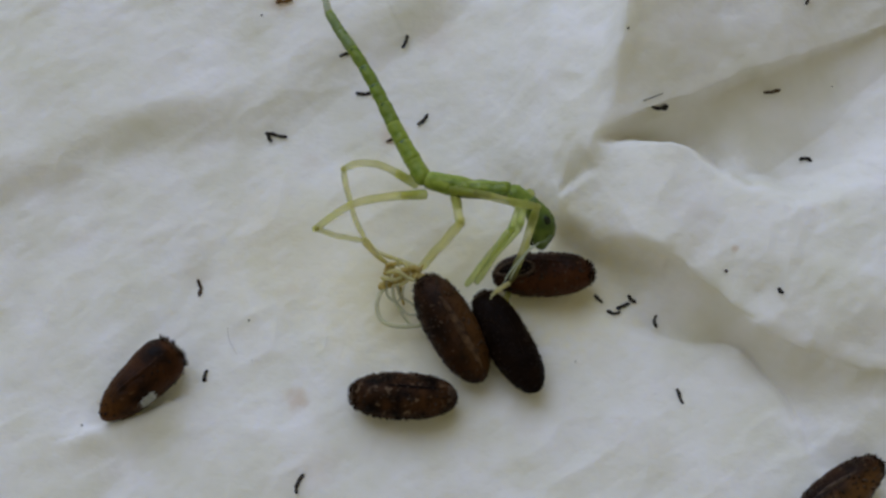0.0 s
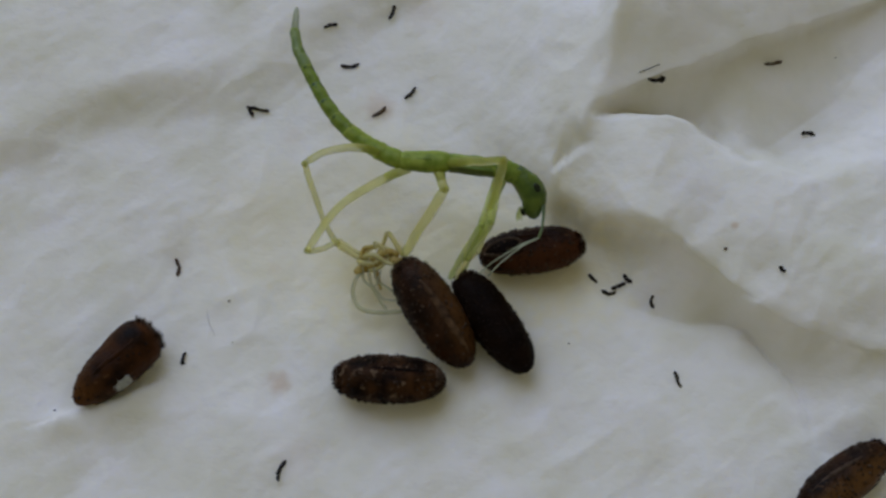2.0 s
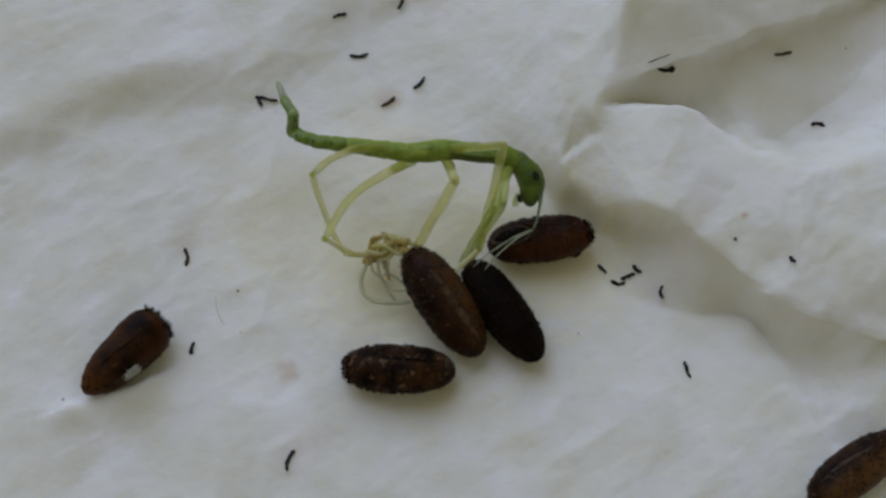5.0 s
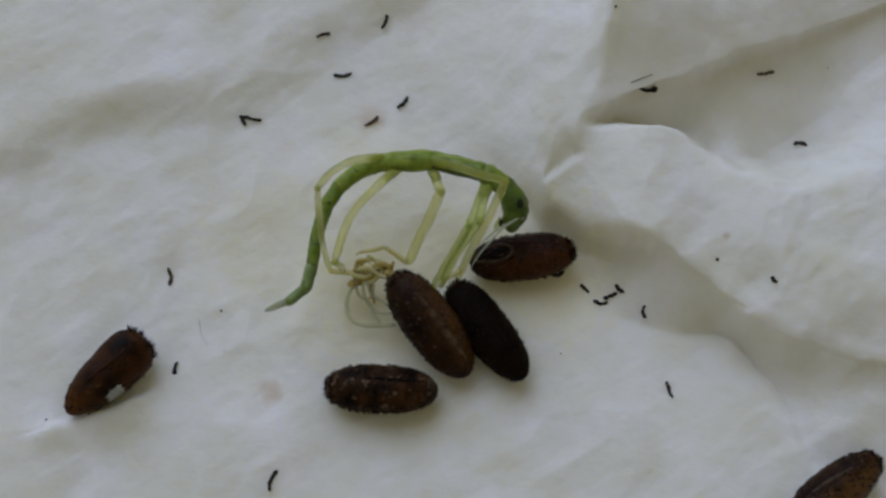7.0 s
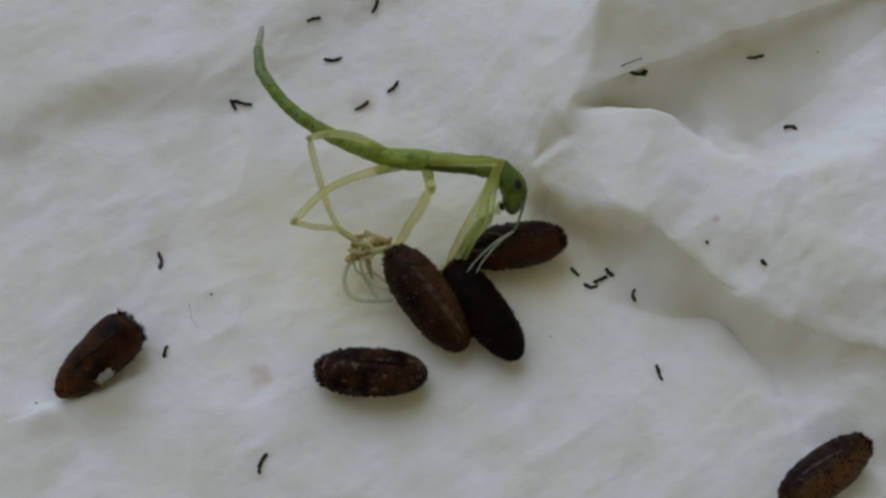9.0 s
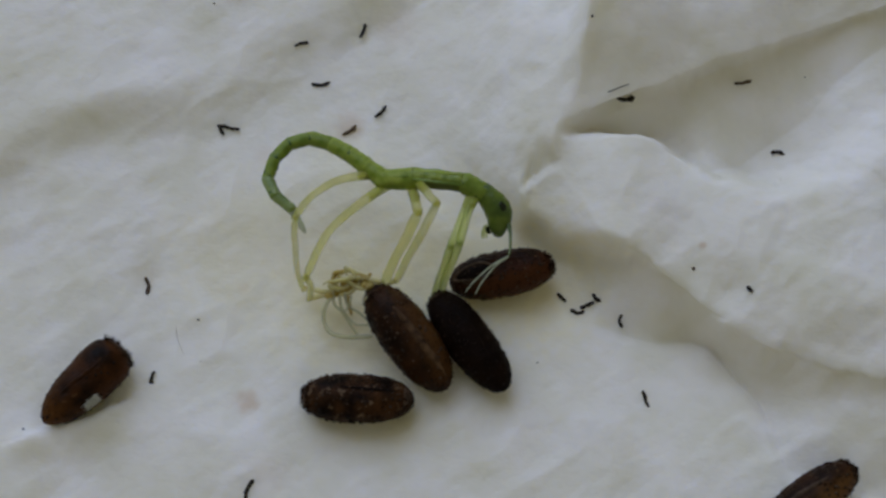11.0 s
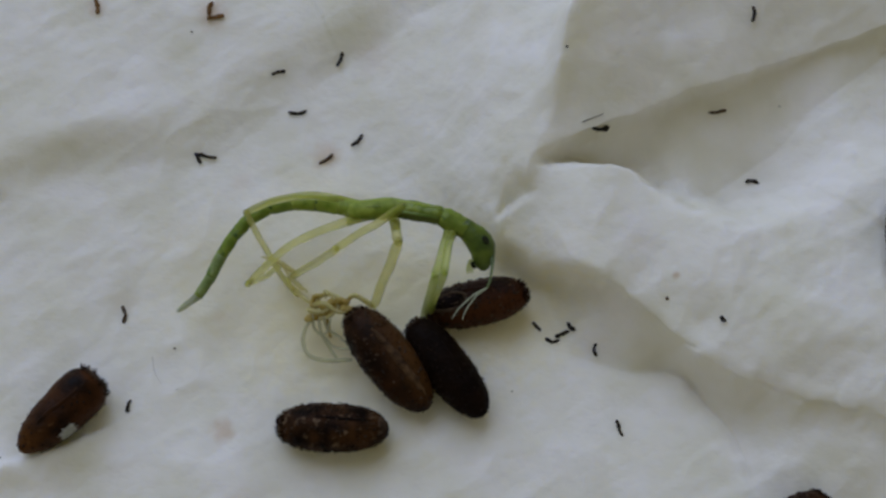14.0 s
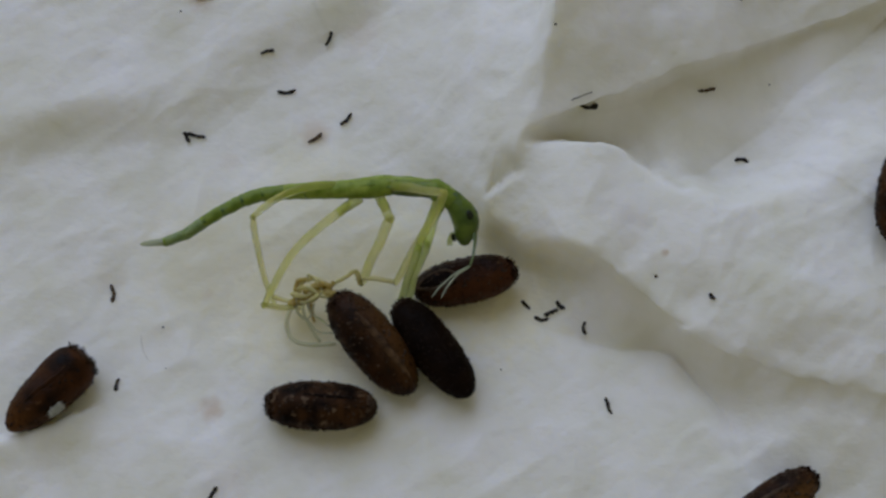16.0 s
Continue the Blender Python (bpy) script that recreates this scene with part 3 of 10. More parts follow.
# the long opening with its pale rim
patch("opening", E5, SHELL_BLACK, "dark hollow of the opening", 2.9, 1.29, H5, -0.90, -0.22, 74, 118, 0.0, 0.006, 23, 0.06)
bm = bmesh.new()
ring = []
for k in range(33):
    a = 2 * math.pi * k / 32
    u, w = -0.56 + 0.36 * math.cos(a), radians(96 + 24 * math.sin(a))
    r = egg_radius(u, 0.0) * 1.01
    ring.append((u * 1.45, r * 0.645 * math.cos(w), r * H5 / 2 * math.sin(w)))
tube(bm, ring, [0.034 + 0.016 * math.sin(5 * k) ** 2 for k in range(33)], 7, 0.9, 0.2, 3)
part("opening_rim", bm, RIM, E5, "pale worn rim of the opening")
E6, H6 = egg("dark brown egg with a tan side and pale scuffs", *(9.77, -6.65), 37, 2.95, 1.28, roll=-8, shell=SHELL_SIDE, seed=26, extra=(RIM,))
E7, H7 = egg("dark egg lying apart on the paper", *(13.51, 1.50), 78, 3.0, 1.4, shell=SHELL, seed=31)


# ---- droppings ----
def dropping(x, y, turn, length, thick=0.052, mat=FRASS, label="tiny black rod-shaped dropping lying on white paper", seed=0, knob=0.0):
    rng = random.Random(seed)
    bm = bmesh.new()
    n = 9
    bow = rng.uniform(-0.09, 0.09)
    pts = [(length * (i / n - 0.5), bow * math.sin(math.pi * i / n) + rng.uniform(-0.012, 0.012), 0.006 * math.sin(i)) for i in range(n + 1)]
    radii = [thick * (0.5 if i in (0, n) else rng.uniform(0.72, 1.25)) for i in range(n + 1)]
    if knob:
        radii[-2] = radii[-3] = thick * knob
    tube(bm, pts, radii, 8, 0.85, 0.12, seed)
    ob = finish("dropping", bm, mat)
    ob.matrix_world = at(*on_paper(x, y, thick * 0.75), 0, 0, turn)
    return tagged(ob, label, "dropping", "droppings on the paper")


for i, (x, y, turn, length) in enumerate([
        (*(-5.97, 4.26), -65, 0.36), (*(-5.72, 4.33), -14, 0.56), (*(-3.75, 6.79), 16, 0.40), (*(-3.20, 5.71), 6, 0.52),
        (*(-2.02, 7.31), 74, 0.50), (*(-1.50, 4.80), 48, 0.47), (*(9.61, 3.42), -6, 0.38),
        (*(8.44, -1.06), -48, 0.20), (*(3.50, -0.73), -48, 0.32), (*(3.93, -1.09), -10, 0.38), (*(4.20, -0.93), 26, 0.42),
        (*(4.47, -0.73), -48, 0.32), (*(5.15, -1.39), 84, 0.40), (*(-7.52, -3.07), 80, 0.36), (*(-4.80, -6.22), 70, 0.58),
        (*(9.44, 7.67), 86, 0.5), (*(2.30, -0.48), 6, 0.34), (*(2.78, -0.27), 22, 0.34)]):
    dropping(x, y, turn, length, seed=40 + i)
dropping(*(5.68, -3.71), -72, 0.48, 0.05, seed=71)
dropping(*(5.26, 4.39), 0, 0.50, 0.058, seed=72, knob=1.6, label="tiny black dropping with a knobbed end in a fold")
dropping(*(-2.37, 4.24), 38, 0.48, 0.052, FRASS_BROWN, "tiny brown dropping on a stained spot of paper", 73)
dropping(*(8.61, 5.21), 10, 0.50, 0.045, FRASS_BROWN, "tiny brown dropping in a fold of the paper", 76)
dropping(*(-7.85, -0.41), -84, 0.52, 0.055, FRASS_BROWN, "tiny brown dropping lying on white paper", 74)


dropping(-5.60, 8.48, 8, 0.50, 0.07, FRASS_ORANGE, "tiny orange-brown dropping on paper", 75)
dropping(-5.74, 8.75, 78, 0.42, 0.07, FRASS_ORANGE, "tiny orange-brown dropping on paper", 77)
dropping(-9.08, 8.87, -78, 0.50, 0.06, FRASS_ORANGE, "tiny orange-brown dropping on paper", 78)


def crumb(x, y, r, seed, mat=FRASS):
    bm = bmesh.new()
    bmesh.ops.create_icosphere(bm, subdivisions=2, radius=r)
    for v in bm.verts:
        v.co *= 1 + 0.35 * noise.noise(v.co * (2 / r) + Vector((seed, 0, 0)))
        v.co.z *= 0.6
    ob = finish("crumb", bm, mat)
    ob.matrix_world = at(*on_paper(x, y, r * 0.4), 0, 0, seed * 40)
    return tagged(ob, "minute dark crumb on the paper", "crumb", "crumbs on the paper")


for i, (x, y, r) in enumerate([(*(-6.37, -1.42), 0.032), (*(-6.27, 8.04), 0.03), (*(4.28, 6.16), 0.04), (*(-10.87, -4.53), 0.03), (*(10.40, 5.47), 0.02),
                               (*(6.99, -0.41), 0.05), (*(2.80, -2.65), 0.02), (*(-6.25, -2.60), 0.015)]):
    crumb(x, y, r, i + 1, FRASS_BROWN if i == 5 else FRASS)


def loose_fibre(points, r, mat, label):
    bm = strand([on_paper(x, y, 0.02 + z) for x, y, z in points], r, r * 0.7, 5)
    return tagged(finish("loose_fibre", bm, mat), label, "fibre", "loose fibres on the paper")


loose_fibre([(4.64, 4.62, 0.02), (4.94, 4.75, 0.03), (5.24, 4.87, 0.02)], 0.016, FRASS, "dark wisp of fibre at a fold's edge")
loose_fibre([(-6.97, -1.62, 0), (-6.90, -2.02, 0.02), (-6.70, -2.42, 0)], 0.0045, FRASS_BROWN, "hair-thin reddish fibre on paper")


# ---- shed skin at the mouth of the leaning egg ----
skin = new("shed_skin")
for name, pts, r0, r1, mat in [
        ("loop", [(-2.70, -0.95, 0.7), (-2.95, -1.17, 0.5), (-3.04, -1.52, 0.35), (-2.89, -1.89, 0.3), (-2.49, -2.05, 0.3), (-1.70, -2.05, 0.35)], 0.055, 0.07, SKIN_PALE),
        ("loop", [(-2.76, -0.91, 0.75), (-2.74, -1.20, 0.5), (-2.46, -1.44, 0.45), (-2.19, -1.72, 0.4), (-1.76, -1.79, 0.5)], 0.045, 0.03, SKIN_PALE),
        ("loop", [(-2.46, -0.96, 0.8), (-2.37, -1.26, 0.6), (-2.06, -1.45, 0.5), (-1.82, -1.67, 0.5)], 0.05, 0.03, SKIN_PALE),
        ("loop", [(-2.61, -0.88, 0.75), (-2.55, -1.30, 0.5), (-2.31, -1.73, 0.35), (-2.11, -2.00, 0.3)], 0.05, 0.04, SKIN_PALE),
        ("loop", [(-2.27, -1.03, 0.8), (-2.40, -1.37, 0.6), (-2.61, -1.37, 0.5), (-2.74, -1.14, 0.5)], 0.03, 0.02, SKIN_PALE),
        ("fold", [(-2.92, -0.75, 0.75), (-2.56, -0.86, 0.8), (-2.18, -0.76, 0.9), (-1.81, -0.78, 1)], 0.09, 0.06, SKIN),
        ("fold", [(-2.70, -0.82, 0.7), (-2.62, -0.47, 0.8), (-2.34, -0.38, 0.9), (-2.00, -0.55, 1), (-1.84, -0.81, 1)], 0.06, 0.06, SKIN),
        ("fold", [(-2.79, -0.67, 0.8), (-2.45, -0.66, 0.95), (-2.10, -0.89, 0.95), (-1.75, -0.94, 1)], 0.08, 0.05, SKIN),
        ("fold", [(-2.61, -0.99, 0.7), (-2.30, -0.96, 0.8), (-2.03, -0.75, 1)], 0.07, 0.05, SKIN),
        ("thread", [(-2.06, -0.75, 1), (-2.30, -0.41, 1.05), (-2.46, -0.32, 1), (-2.40, -0.51, 0.9)], 0.04, 0.03, SKIN)]:
    part(name, strand(pts, r0, r1), mat, skin)
AMBER = material("shed_skin_amber", (0.36, 0.25, 0.05), 0.35, (0.66, 0.54, 0.19), scale=3.2, spread=0.3, bump=0.9, bump_scale=7, relief_depth=0.08, subsurface=0.4, specular=0.4, radius=(1, 0.8, 0.3), clear=0.2)


def crumple(points, r0, r1, seed):
    """A crushed tube of thin skin with dents and stubs."""
    line = curve_points(points, 6)
    rng = random.Random(seed)
    n = len(line) - 1
    return tube(bmesh.new(), line, [(r0 + (r1 - r0) * i / n) * rng.uniform(0.65, 1.2) * (0.5 if i in (0, n) else 1) for i in range(n + 1)], 10, 0.8, 0.22, seed)


for seed, (pts, r0, r1) in enumerate([
        ([(-3.00, -0.98, 0.55), (-2.62, -0.92, 0.7), (-2.30, -0.80, 0.85), (-1.95, -0.78, 0.95), (-1.70, -0.92, 1.0)], 0.10, 0.15),
        ([(-2.55, -0.78, 0.8), (-2.25, -0.62, 0.95), (-1.98, -0.62, 1.05), (-1.80, -0.72, 1.05)], 0.11, 0.09),
        ([(-2.45, -0.98, 0.7), (-2.35, -1.22, 0.55), (-2.28, -1.48, 0.45)], 0.10, 0.05),
        ([(-2.80, -0.72, 0.8), (-2.72, -0.46, 0.9), (-2.48, -0.42, 1.0)], 0.08, 0.06),
        ([(-1.86, -0.76, 1.0), (-1.76, -0.52, 1.1)], 0.07, 0.05)]):
    part("crumple", crumple(pts, r0, r1, seed + 5), AMBER, skin, "crushed amber skin")
tagged(skin, "crumpled translucent shed skin of thin yellowish loops beside an egg", "shed skin")

E3_REST, E4_REST, E5_REST = (o.matrix_world.copy() for o in (E3, E4, E5))


def moved(rest, x, y, turn):
    """A rest pose shifted over the paper by millimetres and turned on the spot."""
    m = Matrix.Rotation(radians(turn), 4, "Z") @ rest
    m.translation = rest.translation + Vector((x, y, 0)) * MM
    return m


# ---- the hatchling ----
nymph = new("stick_insect_hatchling")
nymph.location = Vector((-0.06, 0.35, 0)) * MM
tagged(nymph, "bright green stick insect hatchling with pale yellow legs, wriggling", "stick insect")
limbs = {}


def limb(key, name, bm, mat, label=""):
    limbs[key] = part(name, bm, mat, nymph, label)
    return limbs[key]


def barrel(length, r0, r1, swell=0.06, lap=0.14, rings=12, sides=18, flat=0.88, seed=0):
    """One body ring along x: rounded ends that lap into its neighbours, a slight swell, fine creases."""
    pts, radii = [], []
    for i in range(rings + 1):
        s = i / rings
        x = -lap + s * (length + 2 * lap)
        r = r0 + (r1 - r0) * s
        r *= 1 + swell * math.sin(math.pi * s) + 0.035 * math.sin(11 * s + seed)
        end = min(s, 1 - s) * (length + 2 * lap)
        r *= math.sqrt(max(0.05, 1 - max(0, 1 - end / (lap * 1.3)) ** 2))
        pts.append((x, 0, 0))
        radii.append(r)
    return tube(bmesh.new(), pts, radii, sides, flat, 0.055, seed)


def bowed(length, r0, r1, bow, mid=1.0, sides=10, n=12, twist=0.0):
    """A leg piece along x that bows sideways."""
    pts, radii = [], []
    for i in range(n + 1):
        s = i / n
        wave = 0.018 * min(length, 2.4) / 2.4 * math.sin(9.0 * s + 5 * length) * math.sin(math.pi * s)
        pts.append((s * length, wave - bow * length * math.sin(math.pi * s), twist * math.sin(math.pi * s)))
        r = (r0 + (r1 - r0) * s) * (1 + (mid - 1) * math.sin(math.pi * s))
        radii.append(r * (0.7 if i in (0, n) else 1))
    return tube(bmesh.new(), pts, radii, sides, 0.9, 0.07, int(length * 100))


# head: along x from the neck to the mouth
bm = bmesh.new()
tube(bm, [(-0.16, -0.02, 0), (-0.02, 0.02, 0), (0.14, 0.08, 0.01), (0.32, 0.16, 0.02), (0.50, 0.20, 0.03), (0.68, 0.20, 0.03), (0.84, 0.15, 0.01),
          (0.98, 0.06, -0.01), (1.10, 0.04, -0.03), (1.20, 0.03, -0.05), (1.26, 0.03, -0.06)],
     [0.23, 0.27, 0.30, 0.345, 0.37, 0.365, 0.33, 0.28, 0.22, 0.15, 0.07], 24, 0.88, 0.03, 4)
head = limb("head", "head", bm, GREEN_HEAD)


def bead(r, centre, squash=(1, 1, 1)):
    bm = bmesh.new()
    bmesh.ops.create_icosphere(bm, subdivisions=3, radius=r)
    for v in bm.verts:
        v.co = Vector((v.co.x * squash[0], v.co.y * squash[1], v.co.z * squash[2])) + Vector(centre)
    return bm


part("eye", bead(0.145, (0.50, 0.27, 0.28), (1.15, 0.95, 0.6)), EYE, head, "round black eye")
part("eye", bead(0.09, (0.50, 0.53, -0.06), (1.1, 0.6, 1)), EYE, head, "round black eye")
part("mandible", strand([(0.86, -0.24, 0.14), (0.98, -0.27, 0.12), (1.06, -0.22, 0.08)], 0.07, 0.04), EYE, head, "dark mouthpart")
for dy, dz in ((-0.34, 0.0), (-0.30, 0.12), (-0.38, -0.1)):
    part("palp", strand([(0.82, -0.22, dz), (1.0, dy, dz - 0.05), (1.16, dy - 0.05, dz - 0.12)], 0.045, 0.02), LEG_GREEN, head, "pale palp")

limb("prothorax", "prothorax", barrel(0.62, 0.275, 0.29, 0.05, 0.2, seed=1), GREEN)
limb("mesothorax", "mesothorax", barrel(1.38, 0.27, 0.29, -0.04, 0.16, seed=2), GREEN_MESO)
meta = limb("metathorax", "metathorax", barrel(1.12, 0.282, 0.262, 0.08, 0.26, seed=3), GREEN_MID)
part("back_stripe", tube(bmesh.new(), [(0.0, 0.02, 0.215), (0.5, 0.04, 0.255), (1.05, 0.0, 0.20)], [0.03, 0.045, 0.03], 8, 0.4), GREEN, meta)
meso = limbs["mesothorax"]
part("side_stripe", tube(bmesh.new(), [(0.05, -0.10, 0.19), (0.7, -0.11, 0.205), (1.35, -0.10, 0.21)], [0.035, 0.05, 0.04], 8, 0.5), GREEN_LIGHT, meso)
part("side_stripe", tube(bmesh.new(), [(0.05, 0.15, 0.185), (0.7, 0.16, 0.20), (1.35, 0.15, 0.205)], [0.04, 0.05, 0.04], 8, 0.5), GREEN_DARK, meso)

RINGS = [(0.246, 0.237), (0.237, 0.219), (0.219, 0.205), (0.205, 0.191), (0.191, 0.177), (0.177, 0.167), (0.169, 0.160), (0.163, 0.153), (0.149, 0.130), (0.126, 0.065)]
for i, (r0, r1) in enumerate(RINGS):
    mat = TIP if i == 9 else (GREEN_TAIL if i in (7, 8) else (GREEN_MID if i in (0, 1, 2) else GREEN))
    ring = limb(f"abdomen {i + 1}", "abdomen_ring", barrel(0.59, r0, r1, 0.04, 0.16, seed=10 + i), mat,
                "pale translucent tip of the abdomen" if i == 9 else "")
    if i < 9:
        # the darker joint
        bm = bmesh.new()
        tube(bm, [(0.60 - (0.22 if i in (5, 7) else 0.10), 0, 0), (0.60 - (0.16 if i in (5, 7) else 0.05), 0, 0), (0.60, 0, 0), (0.65, 0, 0)], [r1 * 0.92, r1 * 1.035, r1 * 1.035, r1 * 0.92], 18, 0.88, 0.02, i)
        part("joint_band", bm, GREEN_DARK if i in (1, 4, 5, 7) else (GREEN_MID if i < 3 else GREEN), ring)

LEGS = [("hind far", LEG, (3.05, 3.37, 1.14), 0.125, (0.13, 0.10, 0.095, 0.08)), ("hind near", LEG, (3.66, 2.92, 1.10), 0.09, (0.14, 0.105, 0.10, 0.085)), ("mid far", LEG, (2.27, 3.47, 0.94), 0.0, (0.13, 0.115, 0.13, 0.11)),
        ("mid near", LEG, (0.87, 2.24), 0.0, (0.15, 0.14, 0.155, 0.13)), ("front far", LEG_GREEN, (1.55, 2.43), 0.03, (0.13, 0.115, 0.13, 0.10)), ("front near", LEG_GREEN, (1.55, 2.43), 0.0, (0.13, 0.115, 0.13, 0.10))]
for key, mat, sizes, bow, wide in LEGS:
    femur = limb(key + " femur", "femur", bowed(sizes[0], wide[0], wide[1], bow, 0.95), mat)
    part("knee", bead(wide[1] * 0.9, (sizes[0], 0, 0), (1.05, 1, 1)), mat, femur)
    part("hip", strand([(x, -bow * sizes[0] * math.sin(math.pi * x / sizes[0]), 0) for x in (-0.34, -0.18, -0.02, 0.14, 0.28, 0.42)], 0.16, 0.122), HIP, femur)
    limb(key + " tibia", "tibia", bowed(sizes[1], wide[2], wide[3], 0.03 if bow else 0.0, 0.95), mat)
    if len(sizes) > 2:
        foot = limb(key + " tarsus", "tarsus", bowed(sizes[2], 0.078, 0.06, 0.04, 1.0), SKIN)
        part("claw", strand([(sizes[2] - 0.05, 0, 0), (sizes[2] + 0.08, 0.05, 0.02), (sizes[2] + 0.14, 0.04, -0.06)], 0.04, 0.015), SKIN, foot)
# the bent foot of the shorter middle leg
limb("mid near tarsus", "tarsus", bowed(0.78, 0.085, 0.065, 0.03, 1.0), SKIN)
toe = limb("mid near toe", "tarsus", bowed(0.78, 0.068, 0.05, -0.03, 1.0), SKIN)
part("claw", strand([(0.73, 0, 0), (0.86, 0.05, 0.02), (0.92, 0.04, -0.06)], 0.04, 0.015), SKIN, toe)
for key in ("antenna near", "antenna far"):
    limb(key + " base", "antenna", bowed(1.22, 0.09 if "near" in key else 0.07, 0.032, -0.06, 0.6, 9), ANTENNA_BASE)
    limb(key + " whip", "antenna_tip", bowed(1.85, 0.030, 0.014, 0.06, 1.0, 9), ANTENNA)


def motions():
    """The writhing of the hatchling."""
    walk(limbs["head"], [
        (0, at(1.57, 0.82, 2.05, -0, 25, -73)), (0.2, at(1.54, 0.92, 2.05, -0, 26, -74)), (0.5, at(1.49, 0.81, 2.05, -0, 28, -70)), (0.75, at(1.46, 0.84, 2.05, -0, 29, -69)),
        (1, at(1.42, 0.86, 2.05, -0, 30, -68)), (1.5, at(1.67, 0.80, 2.05, -0, 34, -65)), (2, at(1.46, 1.00, 2.05, -0, 26, -65)), (2.5, at(1.50, 1.04, 2.05, -0, 26, -67)),
        (3, at(1.37, 1.22, 2.05, -0, 23, -63)), (3.25, at(1.35, 1.20, 2.05, -0, 23, -64)), (3.5, at(1.33, 1.19, 2.05, -0, 23, -65)), (3.75, at(1.29, 1.15, 2.05, -0, 24, -65)),
        (4, at(1.25, 1.12, 2.05, -0, 26, -65)), (4.2, at(1.19, 1.14, 2.05, -0, 28, -67)), (4.55, at(1.20, 1.13, 2.05, -0, 28, -67)), (4.9, at(1.21, 1.11, 2.05, -0, 27, -70)),
        (5.25, at(1.23, 1.09, 2.05, -0, 27, -73)), (5.6, at(1.26, 1.06, 2.05, -0, 26, -76)), (5.95, at(1.28, 1.04, 2.05, -0, 26, -78)), (6.3, at(1.29, 1.03, 2.05, -0, 26, -79)),
        (6.5, at(1.32, 0.99, 2.05, -0, 28, -80)), (6.75, at(1.33, 0.98, 2.05, -0, 28, -80)), (7, at(1.34, 0.97, 2.05, -0, 29, -80)), (7.25, at(1.41, 0.97, 2.05, -0, 28, -76)),
        (7.5, at(1.47, 0.97, 2.05, -0, 28, -71)), (7.65, at(1.50, 0.87, 2.05, -0, 29, -70)), (7.8, at(1.54, 0.76, 2.05, -0, 30, -69)), (8, at(1.54, 1.08, 2.05, -0, 26, -74)),
        (8.25, at(1.48, 1.09, 2.05, -0, 27, -72)), (8.5, at(1.43, 1.10, 2.05, -0, 28, -71)), (8.75, at(1.46, 1.04, 2.05, -0, 27, -71)), (9, at(1.50, 0.97, 2.05, -0, 27, -72)),
        (9.2, at(1.61, 1.04, 2.05, -0, 25, -72)), (9.55, at(1.59, 1.04, 2.05, -0, 25, -71)), (9.9, at(1.55, 1.04, 2.05, -0, 26, -70)), (10.25, at(1.50, 1.05, 2.05, -0, 26, -69)),
        (10.6, at(1.45, 1.05, 2.05, -0, 27, -68)), (10.95, at(1.41, 1.05, 2.05, -0, 27, -67)), (11.3, at(1.40, 1.05, 2.05, -0, 28, -67)), (11.5, at(1.41, 0.97, 2.05, -0, 30, -62)),
        (11.75, at(1.40, 0.96, 2.05, -0, 29, -64)), (12, at(1.40, 0.95, 2.05, -0, 29, -65)), (12.25, at(1.44, 0.97, 2.05, -0, 29, -65)), (12.5, at(1.49, 0.98, 2.05, -0, 28, -66)),
        (12.75, at(1.54, 0.96, 2.05, -0, 28, -66)), (13, at(1.59, 0.94, 2.05, -0, 27, -67)), (13.5, at(1.56, 0.97, 2.05, -0, 29, -63)), (13.75, at(1.57, 0.92, 2.05, -0, 28, -61)),
        (14, at(1.58, 0.88, 2.05, -0, 28, -60)), (14.25, at(1.62, 0.94, 2.05, -0, 27, -61)), (14.5, at(1.66, 0.99, 2.05, -0, 26, -62)), (14.75, at(1.65, 1.01, 2.05, -0, 26, -64)),
        (15, at(1.63, 1.03, 2.05, -0, 25, -66)), (15.25, at(1.68, 0.99, 2.05, -0, 26, -68)), (15.5, at(1.72, 0.95, 2.05, -0, 26, -70)), (15.75, at(1.63, 1.00, 2.05, -0, 26, -71)),
        (16, at(1.55, 1.06, 2.05, -0, 26, -72)),
    ])
